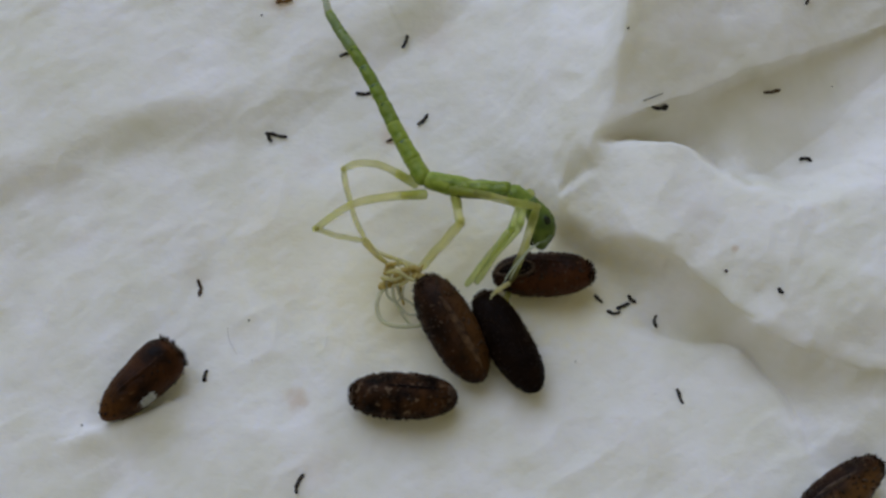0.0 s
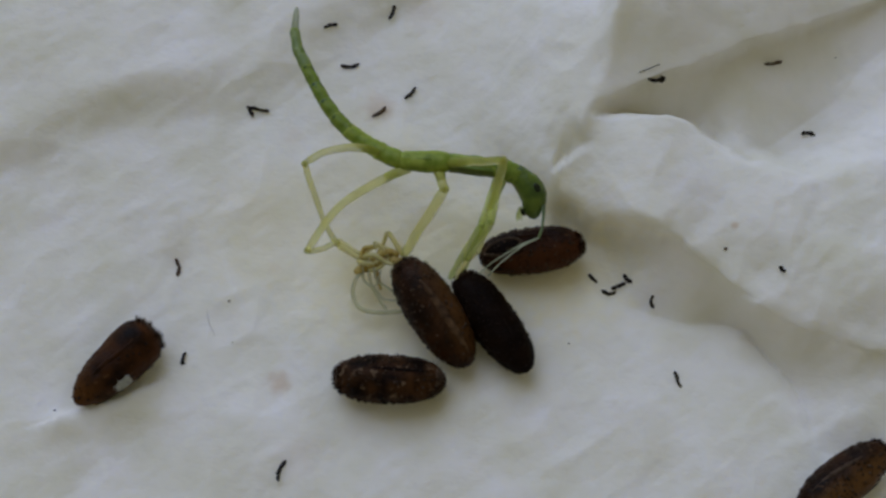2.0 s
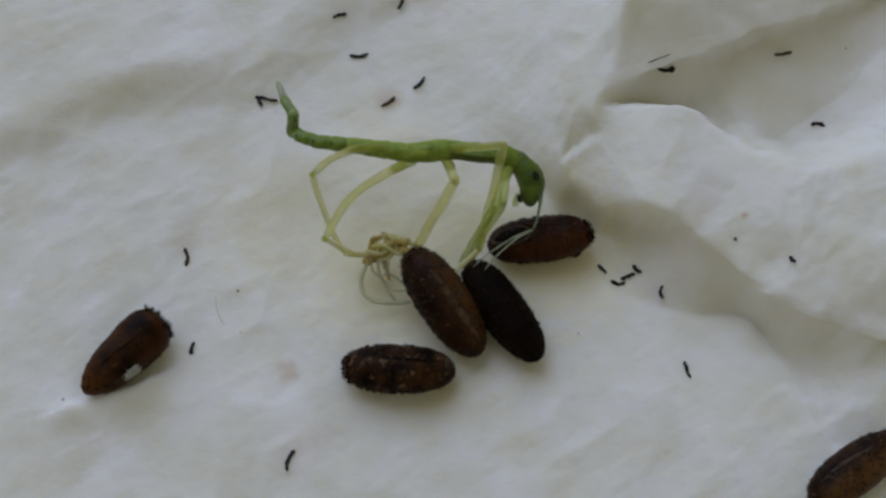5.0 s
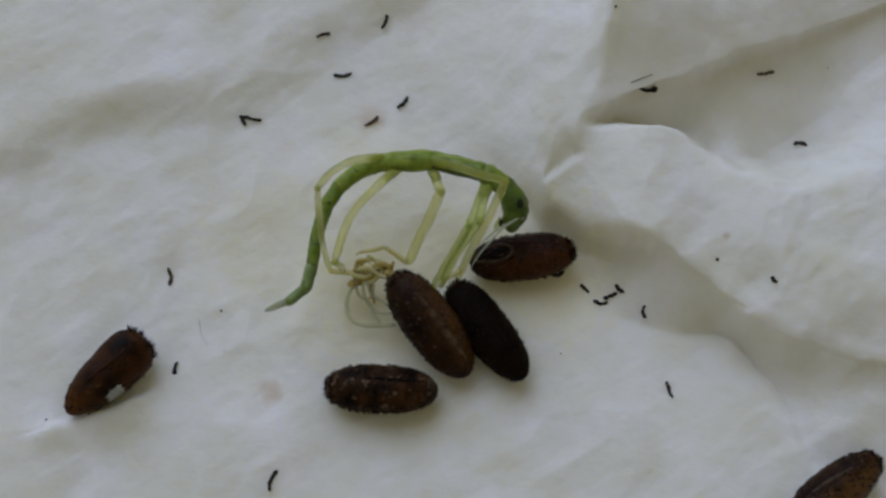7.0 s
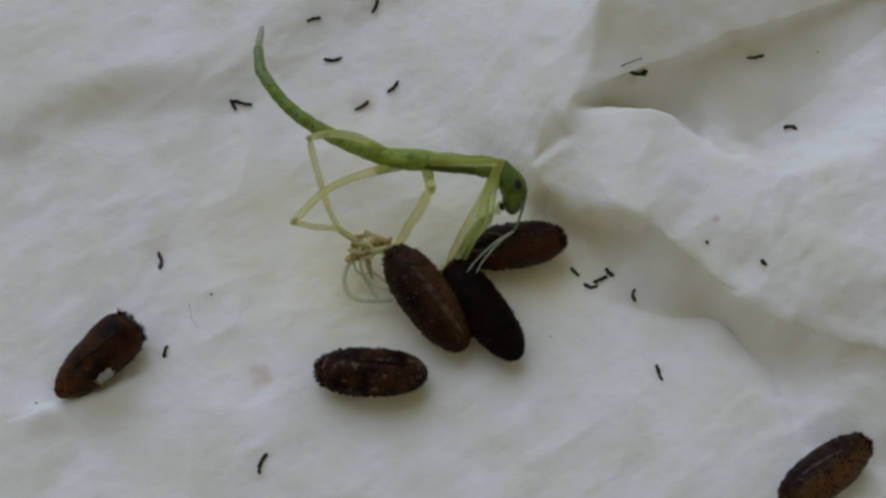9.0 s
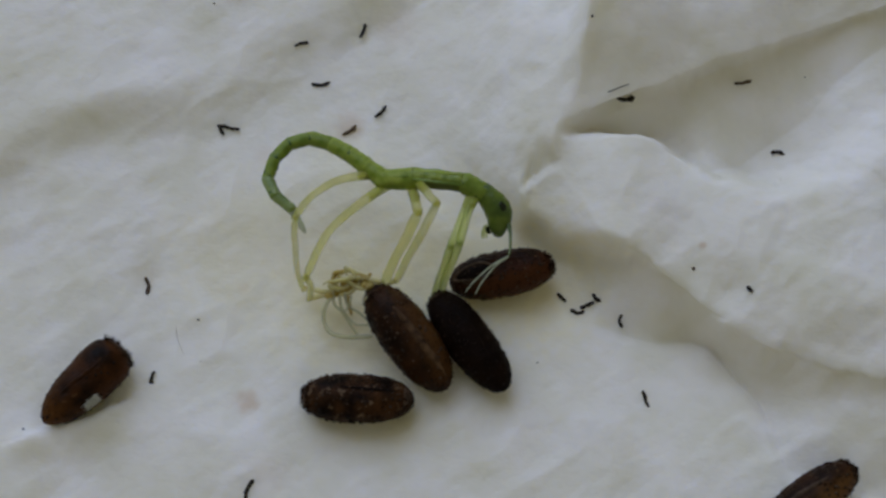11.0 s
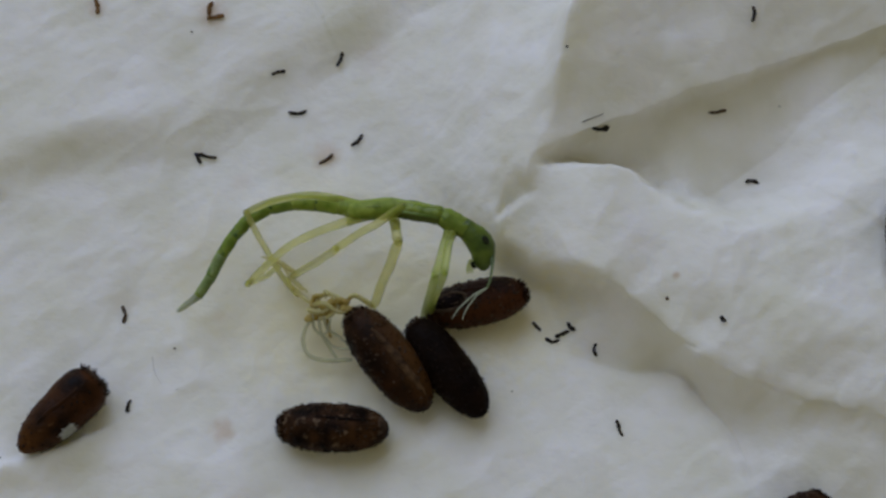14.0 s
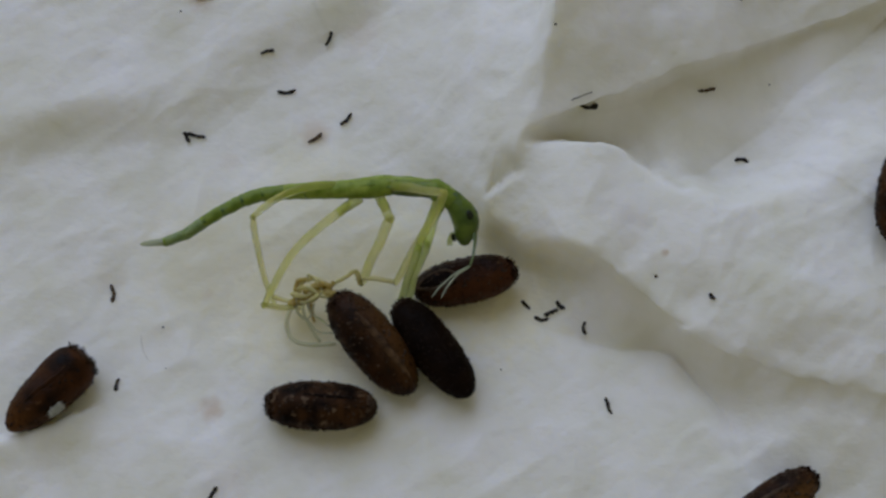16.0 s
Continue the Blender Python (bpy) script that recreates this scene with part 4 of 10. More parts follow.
    walk(limbs["prothorax"], [
        (0, at(1.57, 0.82, 2.05, 0, -8, 145)), (0.2, at(1.54, 0.92, 2.05, 0, -10, 147)), (0.5, at(1.49, 0.81, 2.05, 0, -14, 136)), (0.75, at(1.46, 0.84, 2.05, 0, -13, 142)),
        (1, at(1.42, 0.86, 2.05, 0, -13, 148)), (1.5, at(1.67, 0.80, 2.05, 0, -9, 151)), (2, at(1.46, 1.00, 2.05, 0, -14, 162)), (2.5, at(1.50, 1.04, 2.05, 0, -10, 159)),
        (3, at(1.37, 1.22, 2.05, 0, -14, 167)), (3.25, at(1.35, 1.20, 2.05, 0, -14, 167)), (3.5, at(1.33, 1.19, 2.05, 0, -14, 167)), (3.75, at(1.29, 1.15, 2.05, 0, -14, 165)),
        (4, at(1.25, 1.12, 2.05, 0, -14, 162)), (4.2, at(1.19, 1.14, 2.05, 0, -18, 167)), (4.55, at(1.20, 1.13, 2.05, 0, -17, 166)), (4.9, at(1.21, 1.11, 2.05, 0, -16, 163)),
        (5.25, at(1.23, 1.09, 2.05, 0, -15, 159)), (5.6, at(1.26, 1.06, 2.05, 0, -13, 155)), (5.95, at(1.28, 1.04, 2.05, 0, -12, 152)), (6.3, at(1.29, 1.03, 2.05, 0, -11, 151)),
        (6.5, at(1.32, 0.99, 2.05, 0, -11, 154)), (6.75, at(1.33, 0.98, 2.05, 0, -9, 151)), (7, at(1.34, 0.97, 2.05, 0, -8, 147)), (7.25, at(1.41, 0.97, 2.05, 0, -8, 150)),
        (7.5, at(1.47, 0.97, 2.05, 0, -8, 152)), (7.65, at(1.50, 0.87, 2.05, 0, -8, 159)), (7.8, at(1.54, 0.76, 2.05, 0, -8, 166)), (8, at(1.54, 1.08, 2.05, 0, -9, -179)),
        (8.25, at(1.48, 1.09, 2.05, 0, -9, 177)), (8.5, at(1.43, 1.10, 2.05, 0, -9, 174)), (8.75, at(1.46, 1.04, 2.05, 0, -9, 173)), (9, at(1.50, 0.97, 2.05, 0, -9, 173)),
        (9.2, at(1.61, 1.04, 2.05, 0, -8, 170)), (9.55, at(1.59, 1.04, 2.05, 0, -8, 168)), (9.9, at(1.55, 1.04, 2.05, 0, -9, 165)), (10.25, at(1.50, 1.05, 2.05, 0, -9, 161)),
        (10.6, at(1.45, 1.05, 2.05, 0, -9, 157)), (10.95, at(1.41, 1.05, 2.05, 0, -10, 154)), (11.3, at(1.40, 1.05, 2.05, 0, -10, 153)), (11.5, at(1.41, 0.97, 2.05, 0, -8, 152)),
        (11.75, at(1.40, 0.96, 2.05, 0, -9, 152)), (12, at(1.40, 0.95, 2.05, 0, -9, 152)), (12.25, at(1.44, 0.97, 2.05, 0, -9, 151)), (12.5, at(1.49, 0.98, 2.05, 0, -8, 151)),
        (12.75, at(1.54, 0.96, 2.05, 0, -8, 154)), (13, at(1.59, 0.94, 2.05, 0, -8, 157)), (13.5, at(1.56, 0.97, 2.05, 0, -8, 155)), (13.75, at(1.57, 0.92, 2.05, 0, -8, 154)),
        (14, at(1.58, 0.88, 2.05, 0, -8, 152)), (14.25, at(1.62, 0.94, 2.05, 0, -9, 152)), (14.5, at(1.66, 0.99, 2.05, 0, -9, 152)), (14.75, at(1.65, 1.01, 2.05, 0, -10, 157)),
        (15, at(1.63, 1.03, 2.05, 0, -10, 162)), (15.25, at(1.68, 0.99, 2.05, 0, -10, 162)), (15.5, at(1.72, 0.95, 2.05, 0, -9, 161)), (15.75, at(1.63, 1.00, 2.05, 0, -10, 154)),
        (16, at(1.55, 1.06, 2.05, 0, -11, 148)),
    ])
    walk(limbs["mesothorax"], [
        (0, at(0.98, 1.23, 2.15, 0, -3, 178)), (0.2, at(1.08, 1.22, 2.15, 0, -2, 179)), (0.5, at(1.20, 1.10, 2.15, 0, -2, 179)), (0.75, at(1.12, 1.10, 2.15, 0, -2, 178)),
        (1, at(1.05, 1.09, 2.15, 0, -2, 177)), (1.5, at(1.15, 1.09, 2.15, 0, -2, 172)), (2, at(1.08, 1.13, 2.15, 0, -2, 173)), (2.5, at(0.98, 1.25, 2.15, 0, -2, 174)),
        (3, at(0.99, 1.31, 2.15, 0, -2, 176)), (3.25, at(0.97, 1.29, 2.15, 0, -2, 177)), (3.5, at(0.96, 1.27, 2.15, 0, -2, 178)), (3.75, at(0.91, 1.25, 2.15, 0, -2, 176)),
        (4, at(0.87, 1.24, 2.15, 0, -2, 174)), (4.2, at(0.89, 1.21, 2.15, 0, -2, 176)), (4.55, at(0.88, 1.21, 2.15, 0, -2, 175)), (4.9, at(0.86, 1.22, 2.16, 0, -2, 174)),
        (5.25, at(0.85, 1.24, 2.16, 0, -2, 173)), (5.6, at(0.84, 1.26, 2.16, 0, -2, 171)), (5.95, at(0.84, 1.28, 2.15, 0, -2, 170)), (6.3, at(0.84, 1.29, 2.15, 0, -2, 170)),
        (6.5, at(0.84, 1.22, 2.15, 0, -2, 167)), (6.75, at(0.81, 1.27, 2.15, 0, -2, 167)), (7, at(0.77, 1.34, 2.15, 0, -2, 166)), (7.25, at(0.82, 1.32, 2.15, 0, -2, 167)),
        (7.5, at(0.87, 1.29, 2.15, 0, -2, 167)), (7.65, at(0.86, 1.12, 2.15, 0, -2, 169)), (7.8, at(0.86, 0.93, 2.15, 0, -2, 171)), (8, at(0.90, 1.07, 2.15, 0, -2, 175)),
        (8.25, at(0.84, 1.12, 2.15, 0, -2, 179)), (8.5, at(0.78, 1.17, 2.15, 0, -2, -178)), (8.75, at(0.83, 1.11, 2.15, 0, -2, 179)), (9, at(0.89, 1.04, 2.15, 0, -2, 175)),
        (9.2, at(0.93, 1.16, 2.15, 0, -2, 176)), (9.55, at(0.92, 1.18, 2.15, 0, -2, 175)), (9.9, at(0.91, 1.21, 2.15, 0, -2, 175)), (10.25, at(0.89, 1.25, 2.15, 0, -2, 175)),
        (10.6, at(0.88, 1.29, 2.15, 0, -3, 174)), (10.95, at(0.87, 1.31, 2.15, 0, -3, 174)), (11.3, at(0.87, 1.32, 2.15, 0, -3, 174)), (11.5, at(0.80, 1.29, 2.15, 0, -3, 172)),
        (11.75, at(0.83, 1.26, 2.15, 0, -3, 174)), (12, at(0.87, 1.23, 2.15, 0, -3, 177)), (12.25, at(0.88, 1.28, 2.15, 0, -2, 175)), (12.5, at(0.89, 1.32, 2.15, 0, -2, 173)),
        (12.75, at(0.90, 1.28, 2.15, 0, -2, 171)), (13, at(0.91, 1.23, 2.15, 0, -2, 169)), (13.5, at(0.88, 1.28, 2.15, 0, -2, 172)), (13.75, at(0.91, 1.25, 2.15, 0, -2, 171)),
        (14, at(0.94, 1.22, 2.15, 0, -2, 170)), (14.25, at(1.04, 1.25, 2.15, 0, -2, 173)), (14.5, at(1.13, 1.28, 2.15, 0, -2, 175)), (14.75, at(1.11, 1.24, 2.15, 0, -2, 174)),
        (15, at(1.11, 1.20, 2.15, 0, -2, 174)), (15.25, at(1.11, 1.18, 2.15, 0, -2, 174)), (15.5, at(1.11, 1.15, 2.15, 0, -2, 174)), (15.75, at(1.10, 1.26, 2.15, 0, -2, 175)),
        (16, at(1.10, 1.35, 2.15, 0, -2, 175)),
    ])
    walk(limbs["metathorax"], [
        (0, at(-0.09, 1.27, 2.20, 0, 2, 166)), (0.2, at(-0.30, 1.25, 2.20, 0, 3, 169)), (0.5, at(-0.35, 1.13, 2.20, 0, 3, 173)), (0.75, at(-0.37, 1.15, 2.20, 0, 3, 173)),
        (1, at(-0.38, 1.17, 2.20, 0, 3, 173)), (1.5, at(-0.36, 1.29, 2.20, 0, 3, 175)), (2, at(-0.42, 1.32, 2.20, 0, 2, 177)), (2.5, at(-0.53, 1.40, 2.20, 0, 2, 176)),
        (3, at(-0.51, 1.41, 2.20, 0, 2, 179)), (3.25, at(-0.49, 1.36, 2.20, 0, 2, 180)), (3.5, at(-0.47, 1.32, 2.20, 0, 2, -180)), (3.75, at(-0.52, 1.35, 2.20, 0, 2, -178)),
        (4, at(-0.56, 1.38, 2.20, 0, 2, -177)), (4.2, at(-0.62, 1.32, 2.20, 0, 2, -177)), (4.55, at(-0.61, 1.33, 2.20, 0, 2, -177)), (4.9, at(-0.60, 1.37, 2.21, 0, 3, -176)),
        (5.25, at(-0.58, 1.42, 2.21, 0, 3, -175)), (5.6, at(-0.55, 1.47, 2.21, 0, 3, -175)), (5.95, at(-0.53, 1.51, 2.20, 0, 3, -174)), (6.3, at(-0.52, 1.53, 2.20, 0, 3, -174)),
        (6.5, at(-0.58, 1.56, 2.20, 0, 3, -173)), (6.75, at(-0.59, 1.61, 2.20, 0, 3, -177)), (7, at(-0.58, 1.66, 2.20, 0, 3, 180)), (7.25, at(-0.57, 1.64, 2.20, 0, 3, -179)),
        (7.5, at(-0.56, 1.62, 2.20, 0, 3, -178)), (7.65, at(-0.53, 1.38, 2.20, 0, 3, -177)), (7.8, at(-0.49, 1.14, 2.20, 0, 3, -176)), (8, at(-0.38, 1.18, 2.20, 0, 3, 177)),
        (8.25, at(-0.41, 1.15, 2.20, 0, 3, -180)), (8.5, at(-0.43, 1.12, 2.20, 0, 3, -177)), (8.75, at(-0.41, 1.14, 2.20, 0, 3, 179)), (9, at(-0.39, 1.16, 2.20, 0, 3, 174)),
        (9.2, at(-0.35, 1.26, 2.20, 0, 3, -178)), (9.55, at(-0.34, 1.28, 2.20, 0, 3, -178)), (9.9, at(-0.31, 1.32, 2.20, 0, 3, -178)), (10.25, at(-0.27, 1.36, 2.20, 0, 3, -179)),
        (10.6, at(-0.23, 1.40, 2.20, 0, 3, -179)), (10.95, at(-0.20, 1.42, 2.20, 0, 3, -179)), (11.3, at(-0.18, 1.43, 2.20, 0, 3, -179)), (11.5, at(-0.33, 1.45, 2.20, 0, 4, 166)),
        (11.75, at(-0.30, 1.37, 2.20, 0, 3, 164)), (12, at(-0.27, 1.29, 2.20, 0, 3, 162)), (12.25, at(-0.29, 1.38, 2.20, 0, 3, 170)), (12.5, at(-0.32, 1.47, 2.20, 0, 3, 178)),
        (12.75, at(-0.31, 1.46, 2.20, 0, 3, 178)), (13, at(-0.30, 1.45, 2.20, 0, 3, 178)), (13.5, at(-0.40, 1.48, 2.20, 0, 3, 175)), (13.75, at(-0.34, 1.45, 2.20, 0, 3, 179)),
        (14, at(-0.27, 1.43, 2.20, 0, 3, -177)), (14.25, at(-0.21, 1.41, 2.20, 0, 3, -175)), (14.5, at(-0.16, 1.39, 2.20, 0, 3, -173)), (14.75, at(-0.17, 1.37, 2.20, 0, 3, -175)),
        (15, at(-0.18, 1.35, 2.20, 0, 3, -177)), (15.25, at(-0.21, 1.32, 2.20, 0, 3, -177)), (15.5, at(-0.25, 1.30, 2.20, 0, 3, -177)), (15.75, at(-0.18, 1.38, 2.20, 0, 3, -176)),
        (16, at(-0.11, 1.44, 2.20, 0, 3, -175)),
    ])
    walk(limbs["abdomen 1"], [
        (0, at(-1.37, 1.58, 2.15, 0, -1, 118)), (0.2, at(-1.37, 1.45, 2.15, 0, -2, 127)), (0.5, at(-1.46, 1.27, 2.15, 0, -2, 127)), (0.75, at(-1.48, 1.29, 2.15, 0, -2, 132)),
        (1, at(-1.51, 1.31, 2.15, 0, -2, 138)), (1.5, at(-1.41, 1.38, 2.15, 0, -2, 139)), (2, at(-1.63, 1.38, 2.15, 0, -2, 155)), (2.5, at(-1.81, 1.48, 2.15, 0, -2, 163)),
        (3, at(-1.80, 1.44, 2.15, 0, -2, 158)), (3.25, at(-1.77, 1.37, 2.15, 0, -2, 156)), (3.5, at(-1.75, 1.31, 2.15, 0, -2, 154)), (3.75, at(-1.76, 1.32, 2.15, 0, -2, 156)),
        (4, at(-1.76, 1.32, 2.15, 0, -2, 157)), (4.2, at(-1.82, 1.26, 2.15, 0, -2, 163)), (4.55, at(-1.80, 1.27, 2.15, 0, -1, 165)), (4.9, at(-1.73, 1.30, 2.15, 0, 1, 169)),
        (5.25, at(-1.66, 1.34, 2.15, 0, 3, 174)), (5.6, at(-1.58, 1.38, 2.15, 0, 5, 179)), (5.95, at(-1.52, 1.41, 2.15, 0, 7, -177)), (6.3, at(-1.49, 1.42, 2.15, 0, 8, -175)),
        (6.5, at(-1.49, 1.45, 2.15, 0, 8, -178)), (6.75, at(-1.49, 1.56, 2.15, 0, 8, -176)), (7, at(-1.49, 1.67, 2.15, 0, 8, -175)), (7.25, at(-1.48, 1.63, 2.15, 0, 8, -176)),
        (7.5, at(-1.47, 1.59, 2.15, 0, 8, -177)), (7.65, at(-1.43, 1.34, 2.15, 0, 7, -175)), (7.8, at(-1.40, 1.08, 2.15, 0, 6, -174)), (8, at(-1.36, 1.23, 2.15, 0, 6, 178)),
        (8.25, at(-1.38, 1.15, 2.15, 0, 4, 175)), (8.5, at(-1.41, 1.07, 2.15, 0, 3, 173)), (8.75, at(-1.42, 1.16, 2.15, 0, 2, 166)), (9, at(-1.44, 1.26, 2.15, 0, -0, 160)),
        (9.2, at(-1.33, 1.22, 2.15, 0, -0, 155)), (9.55, at(-1.32, 1.24, 2.15, 0, -0, 154)), (9.9, at(-1.31, 1.28, 2.15, 0, 0, 151)), (10.25, at(-1.28, 1.32, 2.15, 0, 1, 147)),
        (10.6, at(-1.26, 1.37, 2.15, 0, 2, 144)), (10.95, at(-1.25, 1.41, 2.15, 0, 2, 141)), (11.3, at(-1.24, 1.42, 2.15, 0, 3, 140)), (11.5, at(-1.09, 1.64, 2.15, 0, 0, 134)),
        (11.75, at(-1.09, 1.60, 2.15, 0, 0, 121)), (12, at(-1.10, 1.57, 2.15, 0, 0, 108)), (12.25, at(-1.13, 1.53, 2.15, 0, 3, 127)), (12.5, at(-1.15, 1.49, 2.15, 0, 5, 146)),
        (12.75, at(-1.15, 1.48, 2.15, 0, 7, 158)), (13, at(-1.14, 1.48, 2.15, 0, 8, 169)), (13.5, at(-1.24, 1.55, 2.15, 0, 8, 170)), (13.75, at(-1.21, 1.46, 2.15, 0, 9, 167)),
        (14, at(-1.18, 1.38, 2.15, 0, 9, 165)), (14.25, at(-1.12, 1.33, 2.15, 0, 8, 170)), (14.5, at(-1.06, 1.28, 2.15, 0, 7, 174)), (14.75, at(-1.15, 1.28, 2.15, 0, 4, 172)),
        (15, at(-1.24, 1.29, 2.15, 0, 1, 170)), (15.25, at(-1.27, 1.31, 2.15, 0, 2, 167)), (15.5, at(-1.30, 1.34, 2.15, 0, 2, 163)), (15.75, at(-1.24, 1.34, 2.15, 0, 4, 171)),
        (16, at(-1.17, 1.35, 2.15, 0, 7, 179)),
    ])
    walk(limbs["abdomen 2"], [
        (0, at(-1.67, 2.14, 2.17, 0, -2, 118)), (0.2, at(-1.71, 1.90, 2.17, 0, -2, 126)), (0.5, at(-1.79, 1.70, 2.17, 0, -2, 127)), (0.75, at(-1.85, 1.69, 2.17, 0, -2, 132)),
        (1, at(-1.91, 1.67, 2.17, 0, -2, 138)), (1.5, at(-1.83, 1.74, 2.17, 0, -2, 136)), (2, at(-2.10, 1.60, 2.17, 0, -2, 149)), (2.5, at(-2.29, 1.62, 2.17, 0, -2, 151)),
        (3, at(-2.23, 1.61, 2.17, 0, -3, 153)), (3.25, at(-2.21, 1.57, 2.17, 0, -2, 152)), (3.5, at(-2.20, 1.53, 2.17, 0, -2, 151)), (3.75, at(-2.19, 1.51, 2.17, 0, -2, 153)),
        (4, at(-2.18, 1.49, 2.17, 0, -3, 156)), (4.2, at(-2.25, 1.39, 2.17, 0, -3, 163)), (4.55, at(-2.23, 1.39, 2.16, 0, -2, 165)), (4.9, at(-2.20, 1.39, 2.14, 0, 1, 170)),
        (5.25, at(-2.16, 1.39, 2.12, 0, 4, 176)), (5.6, at(-2.11, 1.39, 2.10, 0, 7, -177)), (5.95, at(-2.07, 1.38, 2.08, 0, 10, -172)), (6.3, at(-2.05, 1.37, 2.07, 0, 10, -170)),
        (6.5, at(-2.06, 1.43, 2.07, 0, 10, -169)), (6.75, at(-2.06, 1.52, 2.07, 0, 10, -165)), (7, at(-2.06, 1.62, 2.07, 0, 10, -161)), (7.25, at(-2.05, 1.59, 2.07, 0, 10, -163)),
        (7.5, at(-2.04, 1.56, 2.07, 0, 10, -164)), (7.65, at(-2.03, 1.29, 2.08, 0, 9, -170)), (7.8, at(-2.02, 1.02, 2.09, 0, 7, -175)), (8, at(-1.98, 1.26, 2.09, 0, 7, 177)),
        (8.25, at(-1.99, 1.20, 2.10, 0, 6, 174)), (8.5, at(-2.00, 1.14, 2.12, 0, 4, 171)), (8.75, at(-1.98, 1.30, 2.13, 0, 2, 164)), (9, at(-1.95, 1.45, 2.15, 0, -0, 158)),
        (9.2, at(-1.82, 1.45, 2.15, 0, -0, 156)), (9.55, at(-1.81, 1.48, 2.15, 0, -0, 155)), (9.9, at(-1.80, 1.55, 2.15, 0, 1, 152)), (10.25, at(-1.77, 1.63, 2.14, 0, 2, 148)),
        (10.6, at(-1.74, 1.72, 2.13, 0, 2, 144)), (10.95, at(-1.71, 1.79, 2.12, 0, 3, 141)), (11.3, at(-1.70, 1.81, 2.12, 0, 3, 139)), (11.5, at(-1.51, 2.08, 2.15, 0, 0, 111)),
        (11.75, at(-1.40, 2.10, 2.15, 0, 0, 106)), (12, at(-1.28, 2.10, 2.15, 0, 0, 101)), (12.25, at(-1.48, 1.99, 2.12, 0, 4, 122)), (12.5, at(-1.64, 1.81, 2.10, 0, 7, 143)),
        (12.75, at(-1.72, 1.72, 2.08, 0, 9, 156)), (13, at(-1.77, 1.60, 2.06, 0, 10, 169)), (13.5, at(-1.86, 1.66, 2.06, 0, 11, 171)), (13.75, at(-1.83, 1.60, 2.05, 0, 11, 170)),
        (14, at(-1.80, 1.55, 2.05, 0, 11, 168)), (14.25, at(-1.75, 1.45, 2.06, 0, 10, 171)), (14.5, at(-1.70, 1.34, 2.08, 0, 8, 174)), (14.75, at(-1.77, 1.37, 2.11, 0, 5, 169)),
        (15, at(-1.85, 1.39, 2.13, 0, 2, 165)), (15.25, at(-1.85, 1.47, 2.13, 0, 2, 163)), (15.5, at(-1.85, 1.56, 2.13, 0, 2, 161)), (15.75, at(-1.81, 1.46, 2.11, 0, 6, 170)),
        (16, at(-1.76, 1.36, 2.08, 0, 9, 179)),
    ])
